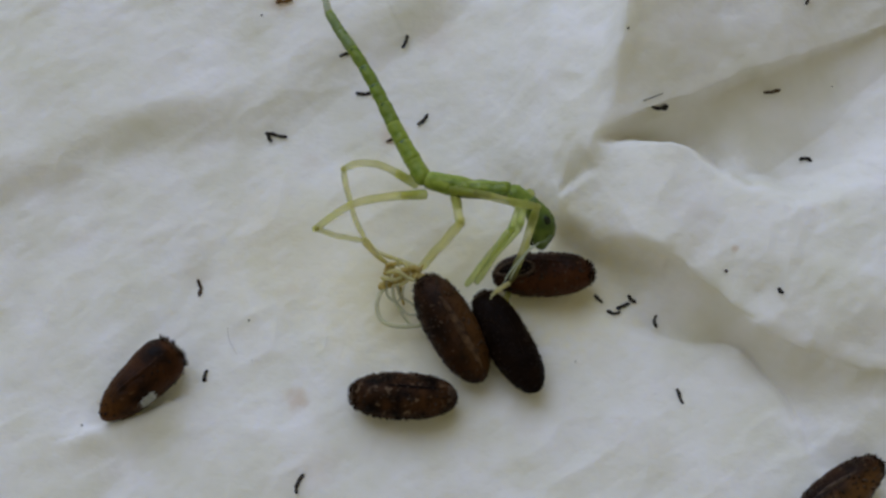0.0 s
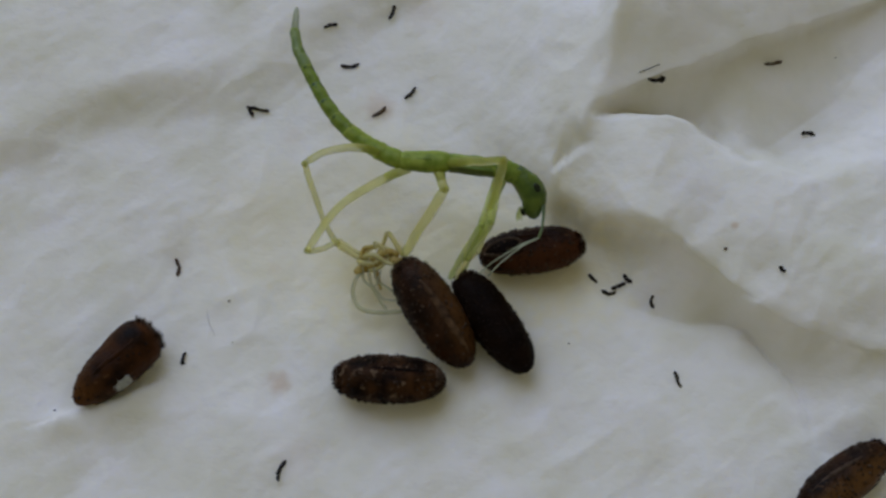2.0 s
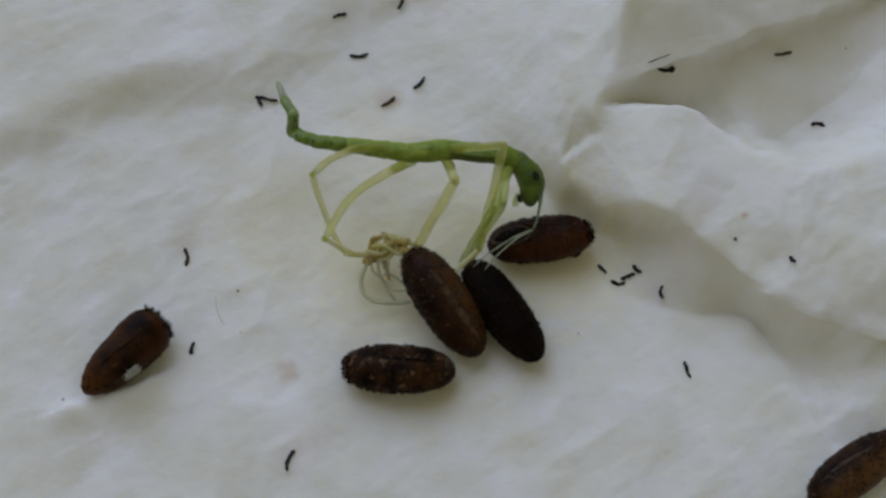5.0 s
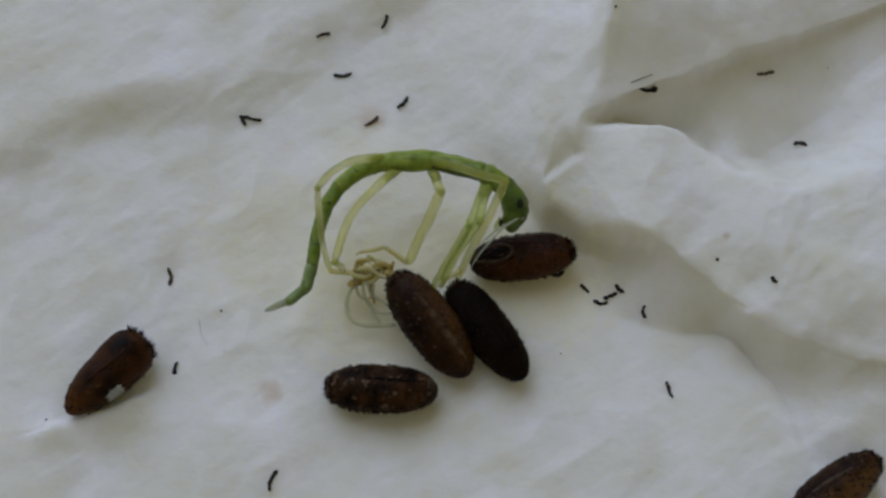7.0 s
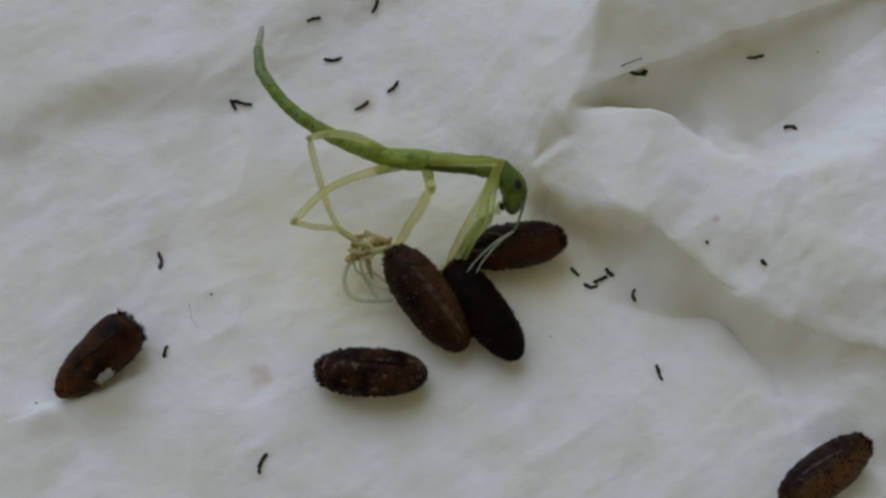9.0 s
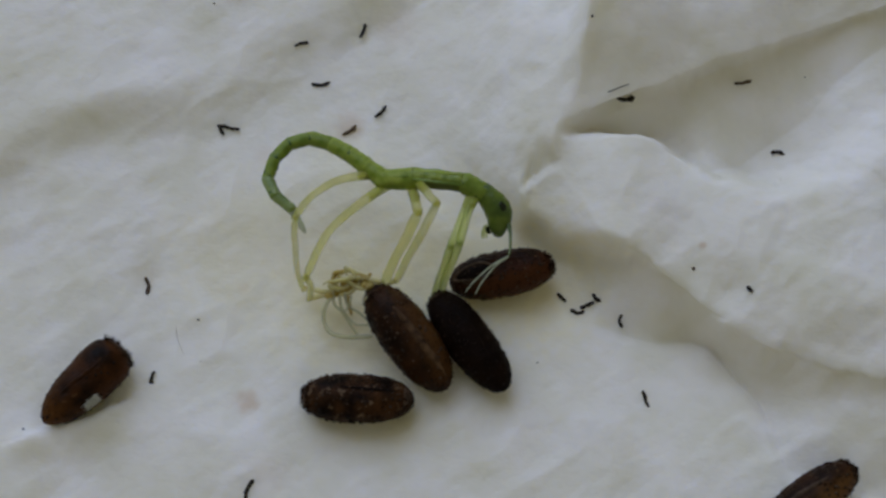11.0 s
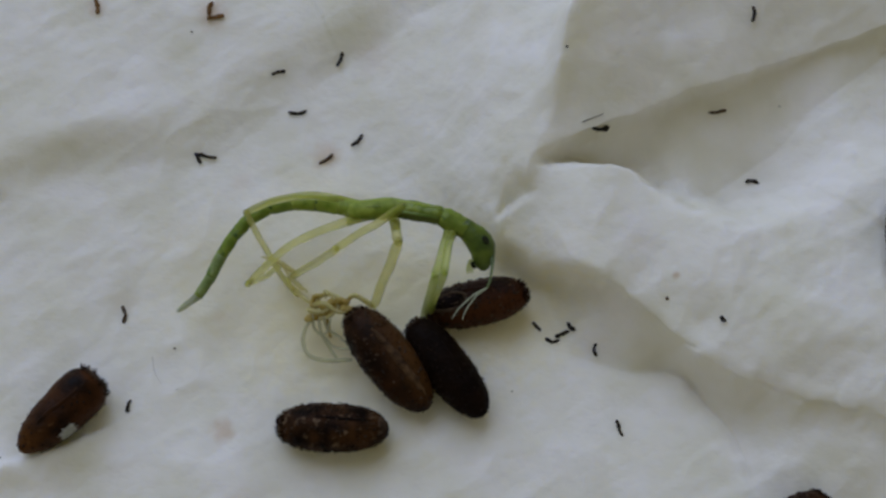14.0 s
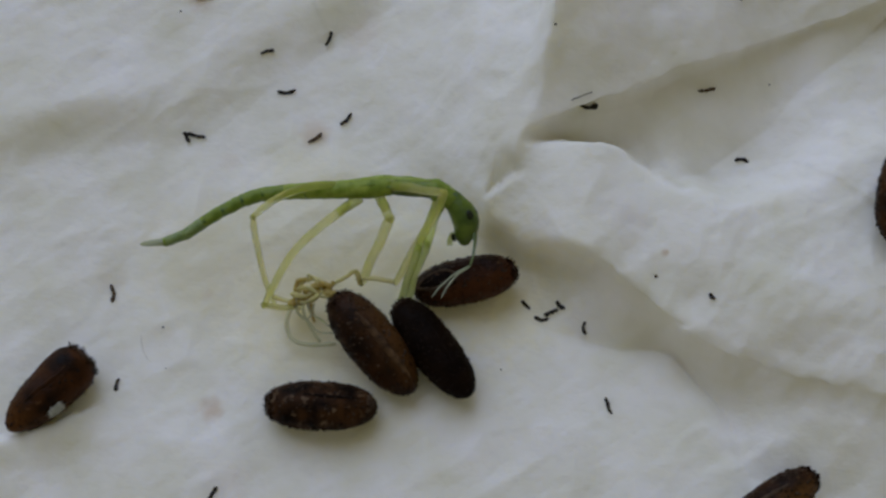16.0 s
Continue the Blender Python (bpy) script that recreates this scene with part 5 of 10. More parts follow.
    walk(limbs["abdomen 3"], [
        (0, at(-1.97, 2.71, 2.19, 0, -2, 116)), (0.2, at(-2.04, 2.36, 2.19, 0, -2, 121)), (0.5, at(-2.11, 2.14, 2.19, 0, -2, 124)), (0.75, at(-2.21, 2.09, 2.19, 0, -2, 130)),
        (1, at(-2.30, 2.03, 2.19, 0, -2, 137)), (1.5, at(-2.22, 2.12, 2.19, 0, -2, 133)), (2, at(-2.56, 1.87, 2.19, 0, -2, 142)), (2.5, at(-2.75, 1.87, 2.19, 0, -2, 143)),
        (3, at(-2.64, 1.82, 2.19, 0, -3, 143)), (3.25, at(-2.64, 1.79, 2.19, 0, -3, 141)), (3.5, at(-2.63, 1.78, 2.19, 0, -3, 139)), (3.75, at(-2.61, 1.72, 2.19, 0, -3, 145)),
        (4, at(-2.58, 1.67, 2.19, 0, -3, 151)), (4.2, at(-2.67, 1.52, 2.19, 0, -3, 154)), (4.55, at(-2.67, 1.51, 2.17, 0, -2, 158)), (4.9, at(-2.67, 1.48, 2.14, 0, 1, 168)),
        (5.25, at(-2.66, 1.43, 2.09, 0, 5, -180)), (5.6, at(-2.64, 1.36, 2.03, 0, 8, -167)), (5.95, at(-2.61, 1.30, 1.99, 0, 11, -158)), (6.3, at(-2.60, 1.28, 1.97, 0, 12, -154)),
        (6.5, at(-2.62, 1.32, 1.97, 0, 11, -147)), (6.75, at(-2.61, 1.38, 1.97, 0, 11, -145)), (7, at(-2.60, 1.43, 1.97, 0, 11, -142)), (7.25, at(-2.60, 1.42, 1.97, 0, 11, -143)),
        (7.5, at(-2.59, 1.41, 1.97, 0, 11, -144)), (7.65, at(-2.61, 1.18, 1.99, 0, 10, -161)), (7.8, at(-2.63, 0.96, 2.01, 0, 8, -177)), (8, at(-2.60, 1.30, 2.01, 0, 8, 177)),
        (8.25, at(-2.60, 1.27, 2.04, 0, 6, 171)), (8.5, at(-2.59, 1.24, 2.07, 0, 5, 166)), (8.75, at(-2.53, 1.46, 2.12, 0, 2, 160)), (9, at(-2.47, 1.66, 2.16, 0, -0, 154)),
        (9.2, at(-2.32, 1.67, 2.16, 0, -0, 162)), (9.55, at(-2.31, 1.71, 2.15, 0, -0, 161)), (9.9, at(-2.29, 1.81, 2.14, 0, 1, 158)), (10.25, at(-2.26, 1.94, 2.12, 0, 2, 154)),
        (10.6, at(-2.22, 2.07, 2.10, 0, 3, 151)), (10.95, at(-2.18, 2.17, 2.09, 0, 4, 148)), (11.3, at(-2.17, 2.21, 2.08, 0, 4, 147)), (11.5, at(-1.73, 2.66, 2.14, 0, 0, 118)),
        (11.75, at(-1.56, 2.68, 2.14, 0, 0, 110)), (12, at(-1.39, 2.67, 2.14, 0, 0, 101)), (12.25, at(-1.79, 2.48, 2.08, 0, 4, 125)), (12.5, at(-2.12, 2.17, 2.03, 0, 7, 149)),
        (12.75, at(-2.29, 1.97, 1.98, 0, 10, 161)), (13, at(-2.41, 1.72, 1.94, 0, 11, 173)), (13.5, at(-2.50, 1.76, 1.93, 0, 12, 177)), (13.75, at(-2.47, 1.72, 1.93, 0, 12, 175)),
        (14, at(-2.43, 1.68, 1.93, 0, 12, 173)), (14.25, at(-2.39, 1.55, 1.95, 0, 11, 173)), (14.5, at(-2.33, 1.42, 1.98, 0, 9, 173)), (14.75, at(-2.40, 1.48, 2.05, 0, 6, 165)),
        (15, at(-2.46, 1.55, 2.11, 0, 2, 157)), (15.25, at(-2.42, 1.66, 2.11, 0, 2, 157)), (15.5, at(-2.39, 1.77, 2.11, 0, 2, 157)), (15.75, at(-2.38, 1.58, 2.05, 0, 6, 168)),
        (16, at(-2.35, 1.38, 1.98, 0, 10, 179)),
    ])
    walk(limbs["abdomen 4"], [
        (0, at(-2.24, 3.29, 2.21, 0, -2, 114)), (0.2, at(-2.34, 2.85, 2.21, 0, -2, 117)), (0.5, at(-2.42, 2.60, 2.21, 0, -3, 122)), (0.75, at(-2.56, 2.50, 2.21, 0, -3, 124)),
        (1, at(-2.69, 2.40, 2.21, 0, -3, 126)), (1.5, at(-2.59, 2.52, 2.21, 0, -3, 131)), (2, at(-2.99, 2.20, 2.21, 0, -3, 133)), (2.5, at(-3.16, 2.19, 2.21, 0, -3, 136)),
        (3, at(-3.02, 2.10, 2.21, 0, -3, 135)), (3.25, at(-3.02, 2.11, 2.21, 0, -3, 130)), (3.5, at(-3.01, 2.11, 2.21, 0, -3, 126)), (3.75, at(-3.00, 2.00, 2.21, 0, -3, 134)),
        (4, at(-2.97, 1.89, 2.21, 0, -3, 142)), (4.2, at(-3.07, 1.71, 2.21, 0, -3, 142)), (4.55, at(-3.09, 1.68, 2.19, 0, -2, 149)), (4.9, at(-3.13, 1.58, 2.13, 0, 2, 166)),
        (5.25, at(-3.16, 1.43, 2.04, 0, 7, -172)), (5.6, at(-3.15, 1.25, 1.95, 0, 10, -149)), (5.95, at(-3.11, 1.10, 1.88, 0, 12, -132)), (6.3, at(-3.09, 1.03, 1.86, 0, 13, -125)),
        (6.5, at(-3.08, 1.02, 1.86, 0, 12, -121)), (6.75, at(-3.07, 1.05, 1.85, 0, 12, -123)), (7, at(-3.05, 1.09, 1.86, 0, 12, -125)), (7.25, at(-3.05, 1.08, 1.86, 0, 12, -127)),
        (7.5, at(-3.04, 1.07, 1.86, 0, 12, -130)), (7.65, at(-3.17, 0.98, 1.88, 0, 11, -154)), (7.8, at(-3.26, 0.93, 1.93, 0, 8, -179)), (8, at(-3.23, 1.33, 1.93, 0, 8, 176)),
        (8.25, at(-3.21, 1.36, 1.97, 0, 7, 170)), (8.5, at(-3.18, 1.39, 2.02, 0, 5, 163)), (8.75, at(-3.08, 1.66, 2.09, 0, 2, 157)), (9, at(-2.96, 1.90, 2.16, 0, -0, 150)),
        (9.2, at(-2.84, 1.84, 2.16, 0, -1, 159)), (9.55, at(-2.83, 1.89, 2.15, 0, -0, 160)), (9.9, at(-2.81, 2.02, 2.13, 0, 1, 160)), (10.25, at(-2.77, 2.19, 2.11, 0, 2, 160)),
        (10.6, at(-2.73, 2.36, 2.08, 0, 3, 161)), (10.95, at(-2.69, 2.49, 2.05, 0, 4, 161)), (11.3, at(-2.67, 2.54, 2.04, 0, 4, 161)), (11.5, at(-2.03, 3.20, 2.14, 0, 0, 142)),
        (11.75, at(-1.76, 3.24, 2.14, 0, 0, 137)), (12, at(-1.50, 3.23, 2.14, 0, 1, 132)), (12.25, at(-2.12, 2.96, 2.04, 0, 5, 151)), (12.5, at(-2.63, 2.48, 1.95, 0, 8, 170)),
        (12.75, at(-2.88, 2.17, 1.88, 0, 11, 180)), (13, at(-3.06, 1.79, 1.81, 0, 13, -170)), (13.5, at(-3.13, 1.79, 1.80, 0, 13, -173)), (13.75, at(-3.10, 1.77, 1.79, 0, 13, -173)),
        (14, at(-3.07, 1.75, 1.78, 0, 13, -174)), (14.25, at(-3.02, 1.62, 1.83, 0, 12, -175)), (14.5, at(-2.97, 1.50, 1.88, 0, 10, -177)), (14.75, at(-3.02, 1.65, 1.99, 0, 6, 170)),
        (15, at(-3.04, 1.80, 2.09, 0, 2, 157)), (15.25, at(-2.98, 1.90, 2.09, 0, 2, 156)), (15.5, at(-2.92, 1.99, 2.09, 0, 2, 155)), (15.75, at(-2.96, 1.70, 1.98, 0, 7, 168)),
        (16, at(-2.95, 1.39, 1.88, 0, 11, -178)),
    ])
    walk(limbs["abdomen 5"], [
        (0, at(-2.51, 3.88, 2.23, 0, -2, 115)), (0.2, at(-2.60, 3.36, 2.23, 0, -3, 117)), (0.5, at(-2.71, 3.06, 2.23, 0, -3, 120)), (0.75, at(-2.87, 2.96, 2.23, 0, -3, 120)),
        (1, at(-3.02, 2.84, 2.23, 0, -3, 119)), (1.5, at(-2.96, 2.94, 2.23, 0, -3, 128)), (2, at(-3.36, 2.60, 2.23, 0, -3, 124)), (2.5, at(-3.54, 2.55, 2.23, 0, -3, 125)),
        (3, at(-3.36, 2.44, 2.23, 0, -3, 124)), (3.25, at(-3.34, 2.49, 2.23, 0, -3, 118)), (3.5, at(-3.32, 2.53, 2.23, 0, -3, 112)), (3.75, at(-3.34, 2.35, 2.23, 0, -3, 120)),
        (4, at(-3.33, 2.17, 2.23, 0, -3, 128)), (4.2, at(-3.43, 1.99, 2.23, 0, -3, 133)), (4.55, at(-3.49, 1.92, 2.20, 0, -1, 142)), (4.9, at(-3.60, 1.70, 2.11, 0, 4, 163)),
        (5.25, at(-3.66, 1.35, 1.98, 0, 10, -169)), (5.6, at(-3.60, 0.98, 1.86, 0, 13, -140)), (5.95, at(-3.47, 0.69, 1.77, 0, 13, -118)), (6.3, at(-3.40, 0.58, 1.73, 0, 13, -109)),
        (6.5, at(-3.38, 0.54, 1.73, 0, 13, -108)), (6.75, at(-3.38, 0.58, 1.73, 0, 13, -110)), (7, at(-3.38, 0.62, 1.73, 0, 13, -111)), (7.25, at(-3.39, 0.63, 1.73, 0, 13, -112)),
        (7.5, at(-3.41, 0.64, 1.73, 0, 13, -114)), (7.65, at(-3.71, 0.73, 1.77, 0, 13, -148)), (7.8, at(-3.89, 0.92, 1.83, 0, 9, 178)), (8, at(-3.86, 1.37, 1.83, 0, 9, 175)),
        (8.25, at(-3.82, 1.47, 1.90, 0, 7, 167)), (8.5, at(-3.76, 1.56, 1.97, 0, 5, 160)), (8.75, at(-3.62, 1.89, 2.07, 0, 2, 152)), (9, at(-3.45, 2.18, 2.17, 0, -1, 144)),
        (9.2, at(-3.34, 2.04, 2.17, 0, -1, 146)), (9.55, at(-3.34, 2.09, 2.16, 0, -0, 150)), (9.9, at(-3.33, 2.21, 2.13, 0, 1, 159)), (10.25, at(-3.31, 2.38, 2.09, 0, 2, 171)),
        (10.6, at(-3.28, 2.55, 2.05, 0, 4, -177)), (10.95, at(-3.24, 2.68, 2.01, 0, 4, -168)), (11.3, at(-3.23, 2.73, 2.00, 0, 5, -164)), (11.5, at(-2.50, 3.58, 2.13, 0, 1, 167)),
        (11.75, at(-2.18, 3.64, 2.13, 0, 1, 161)), (12, at(-1.86, 3.65, 2.13, 0, 1, 154)), (12.25, at(-2.61, 3.24, 1.99, 0, 5, 179)), (12.5, at(-3.19, 2.58, 1.87, 0, 9, -156)),
        (12.75, at(-3.48, 2.17, 1.76, 0, 11, -153)), (13, at(-3.68, 1.69, 1.67, 0, 13, -150)), (13.5, at(-3.75, 1.71, 1.65, 0, 14, -150)), (13.75, at(-3.73, 1.70, 1.64, 0, 14, -152)),
        (14, at(-3.70, 1.68, 1.63, 0, 15, -155)), (14.25, at(-3.65, 1.57, 1.70, 0, 13, -161)), (14.5, at(-3.60, 1.46, 1.77, 0, 11, -168)), (14.75, at(-3.64, 1.76, 1.92, 0, 7, 175)),
        (15, at(-3.63, 2.05, 2.07, 0, 2, 157)), (15.25, at(-3.54, 2.15, 2.07, 0, 2, 155)), (15.5, at(-3.45, 2.24, 2.07, 0, 2, 153)), (15.75, at(-3.54, 1.82, 1.92, 0, 7, 174)),
        (16, at(-3.54, 1.38, 1.77, 0, 11, -166)),
    ])
    walk(limbs["abdomen 6"], [
        (0, at(-2.78, 4.47, 2.26, 0, -2, 119)), (0.2, at(-2.86, 3.88, 2.26, 0, -3, 116)), (0.5, at(-2.99, 3.54, 2.26, 0, -3, 116)), (0.75, at(-3.15, 3.44, 2.26, 0, -3, 117)),
        (1, at(-3.29, 3.32, 2.26, 0, -3, 118)), (1.5, at(-3.30, 3.38, 2.26, 0, -3, 125)), (2, at(-3.67, 3.06, 2.26, 0, -3, 119)), (2.5, at(-3.85, 3.00, 2.26, 0, -3, 118)),
        (3, at(-3.63, 2.85, 2.26, 0, -3, 115)), (3.25, at(-3.58, 2.94, 2.26, 0, -3, 108)), (3.5, at(-3.52, 3.02, 2.26, 0, -3, 101)), (3.75, at(-3.59, 2.78, 2.26, 0, -3, 109)),
        (4, at(-3.62, 2.54, 2.26, 0, -3, 117)), (4.2, at(-3.75, 2.33, 2.26, 0, -3, 112)), (4.55, at(-3.86, 2.21, 2.21, 0, 0, 122)), (4.9, at(-4.07, 1.84, 2.08, 0, 9, 148)),
        (5.25, at(-4.16, 1.26, 1.90, 0, 18, -177)), (5.6, at(-4.00, 0.64, 1.74, 0, 20, -140)), (5.95, at(-3.72, 0.21, 1.64, 0, 16, -112)), (6.3, at(-3.57, 0.06, 1.61, 0, 14, -101)),
        (6.5, at(-3.55, 0.01, 1.61, 0, 13, -101)), (6.75, at(-3.57, 0.05, 1.61, 0, 13, -102)), (7, at(-3.58, 0.09, 1.61, 0, 13, -103)), (7.25, at(-3.61, 0.11, 1.61, 0, 13, -105)),
        (7.5, at(-3.63, 0.12, 1.61, 0, 13, -107)), (7.65, at(-4.21, 0.41, 1.63, 0, 14, -147)), (7.8, at(-4.52, 0.94, 1.74, 0, 9, 174)), (8, at(-4.49, 1.43, 1.74, 0, 9, 172)),
        (8.25, at(-4.43, 1.61, 1.82, 0, 7, 161)), (8.5, at(-4.34, 1.78, 1.91, 0, 5, 151)), (8.75, at(-4.14, 2.17, 2.05, 0, 2, 143)), (9, at(-3.91, 2.51, 2.17, 0, -1, 136)),
        (9.2, at(-3.81, 2.35, 2.17, 0, -1, 136)), (9.55, at(-3.82, 2.37, 2.16, 0, 0, 143)), (9.9, at(-3.85, 2.41, 2.12, 0, 1, 161)), (10.25, at(-3.86, 2.47, 2.06, 0, 3, -176)),
        (10.6, at(-3.84, 2.52, 2.01, 0, 4, -153)), (10.95, at(-3.80, 2.56, 1.97, 0, 5, -136)), (11.3, at(-3.77, 2.57, 1.95, 0, 5, -129)), (11.5, at(-3.07, 3.70, 2.13, 0, 1, -155)),
        (11.75, at(-2.71, 3.83, 2.13, 0, 1, -169)), (12, at(-2.35, 3.88, 2.13, 0, 1, 177)), (12.25, at(-3.16, 3.25, 1.94, 0, 6, -152)), (12.5, at(-3.70, 2.36, 1.78, 0, 9, -121)),
        (12.75, at(-4.00, 1.91, 1.65, 0, 12, -125)), (13, at(-4.22, 1.38, 1.52, 0, 14, -128)), (13.5, at(-4.28, 1.41, 1.50, 0, 15, -130)), (13.75, at(-4.27, 1.41, 1.49, 0, 15, -131)),
        (14, at(-4.25, 1.42, 1.48, 0, 15, -133)), (14.25, at(-4.24, 1.37, 1.56, 0, 14, -149)), (14.5, at(-4.22, 1.32, 1.65, 0, 11, -165)), (14.75, at(-4.28, 1.82, 1.84, 0, 7, 173)),
        (15, at(-4.22, 2.30, 2.04, 0, 2, 152)), (15.25, at(-4.10, 2.40, 2.04, 0, 2, 151)), (15.5, at(-3.98, 2.49, 2.04, 0, 3, 151)), (15.75, at(-4.12, 1.89, 1.84, 0, 8, 177)),
        (16, at(-4.11, 1.23, 1.65, 0, 12, -156)),
    ])
    walk(limbs["abdomen 7"], [
        (0, at(-3.09, 5.04, 2.29, 0, -2, 121)), (0.2, at(-3.11, 4.40, 2.29, 0, -3, 117)), (0.5, at(-3.24, 4.05, 2.29, 0, -3, 116)), (0.75, at(-3.40, 3.94, 2.29, 0, -3, 115)),
        (1, at(-3.55, 3.82, 2.29, 0, -3, 114)), (1.5, at(-3.63, 3.84, 2.29, 0, -3, 123)), (2, at(-3.94, 3.55, 2.29, 0, -3, 116)), (2.5, at(-4.11, 3.48, 2.29, 0, -3, 113)),
        (3, at(-3.84, 3.30, 2.29, 0, -3, 106)), (3.25, at(-3.74, 3.43, 2.29, 0, -3, 94)), (3.5, at(-3.62, 3.55, 2.29, 0, -3, 83)), (3.75, at(-3.75, 3.26, 2.29, 0, -3, 89)),
        (4, at(-3.83, 2.96, 2.29, 0, -3, 96)), (4.2, at(-3.92, 2.77, 2.29, 0, -3, 88)), (4.55, at(-4.11, 2.62, 2.21, 0, 6, 96)), (4.9, at(-4.48, 2.10, 2.00, 0, 29, 118)),
        (5.25, at(-4.65, 1.23, 1.74, 0, 49, 163)), (5.42, at(-4.58, 0.77, 1.64, 0, 50, -166)), (5.6, at(-4.39, 0.32, 1.55, 0, 43, -139)), (5.95, at(-3.92, -0.28, 1.48, 0, 23, -110)),
        (6.3, at(-3.68, -0.48, 1.47, 0, 14, -101)), (6.5, at(-3.67, -0.55, 1.47, 0, 14, -100)), (6.75, at(-3.69, -0.51, 1.47, 0, 14, -99)), (7, at(-3.71, -0.47, 1.47, 0, 14, -98)),
        (7.25, at(-3.75, -0.44, 1.47, 0, 14, -99)), (7.5, at(-3.79, -0.42, 1.47, 0, 14, -101)), (7.65, at(-4.71, 0.09, 1.48, 0, 16, -145)), (7.8, at(-5.15, 1.01, 1.64, 0, 9, 171)),
        (8, at(-5.12, 1.52, 1.64, 0, 9, 173)), (8.25, at(-5.03, 1.82, 1.74, 0, 7, 161)), (8.5, at(-4.90, 2.09, 1.85, 0, 5, 148)), (8.75, at(-4.63, 2.53, 2.02, 0, 2, 137)),
        (9, at(-4.33, 2.91, 2.18, 0, -1, 126)), (9.2, at(-4.22, 2.74, 2.18, 0, -1, 127)), (9.55, at(-4.28, 2.71, 2.16, 0, 0, 137)), (9.9, at(-4.39, 2.60, 2.10, 0, 3, 161)),
        (10.25, at(-4.44, 2.43, 2.03, 0, 5, -167)), (10.6, at(-4.35, 2.26, 1.97, 0, 6, -136)), (10.95, at(-4.21, 2.15, 1.92, 0, 5, -111)), (11.3, at(-4.13, 2.12, 1.91, 0, 5, -101)),
        (11.5, at(-3.59, 3.46, 2.12, 0, 1, -112)), (11.75, at(-3.25, 3.72, 2.12, 0, 1, -128)), (12, at(-2.87, 3.91, 2.12, 0, 1, -143)), (12.25, at(-3.63, 3.00, 1.89, 0, 6, -119)),
        (12.5, at(-3.98, 1.88, 1.69, 0, 9, -94)), (12.75, at(-4.33, 1.43, 1.53, 0, 12, -104)), (13, at(-4.60, 0.89, 1.36, 0, 14, -115)), (13.5, at(-4.67, 0.94, 1.34, 0, 15, -116)),
        (13.75, at(-4.67, 0.96, 1.32, 0, 16, -120)), (14, at(-4.67, 0.98, 1.31, 0, 16, -124)), (14.25, at(-4.77, 1.06, 1.41, 0, 14, -143)), (14.5, at(-4.82, 1.16, 1.53, 0, 11, -162)),
        (14.75, at(-4.91, 1.90, 1.76, 0, 8, 172)), (15, at(-4.79, 2.61, 2.01, 0, 2, 148)), (15.25, at(-4.64, 2.68, 2.01, 0, 3, 148)), (15.5, at(-4.50, 2.75, 2.01, 0, 3, 147)),
        (15.75, at(-4.71, 1.90, 1.76, 0, 9, 178)), (16, at(-4.64, 1.00, 1.53, 0, 12, -151)),
    ])
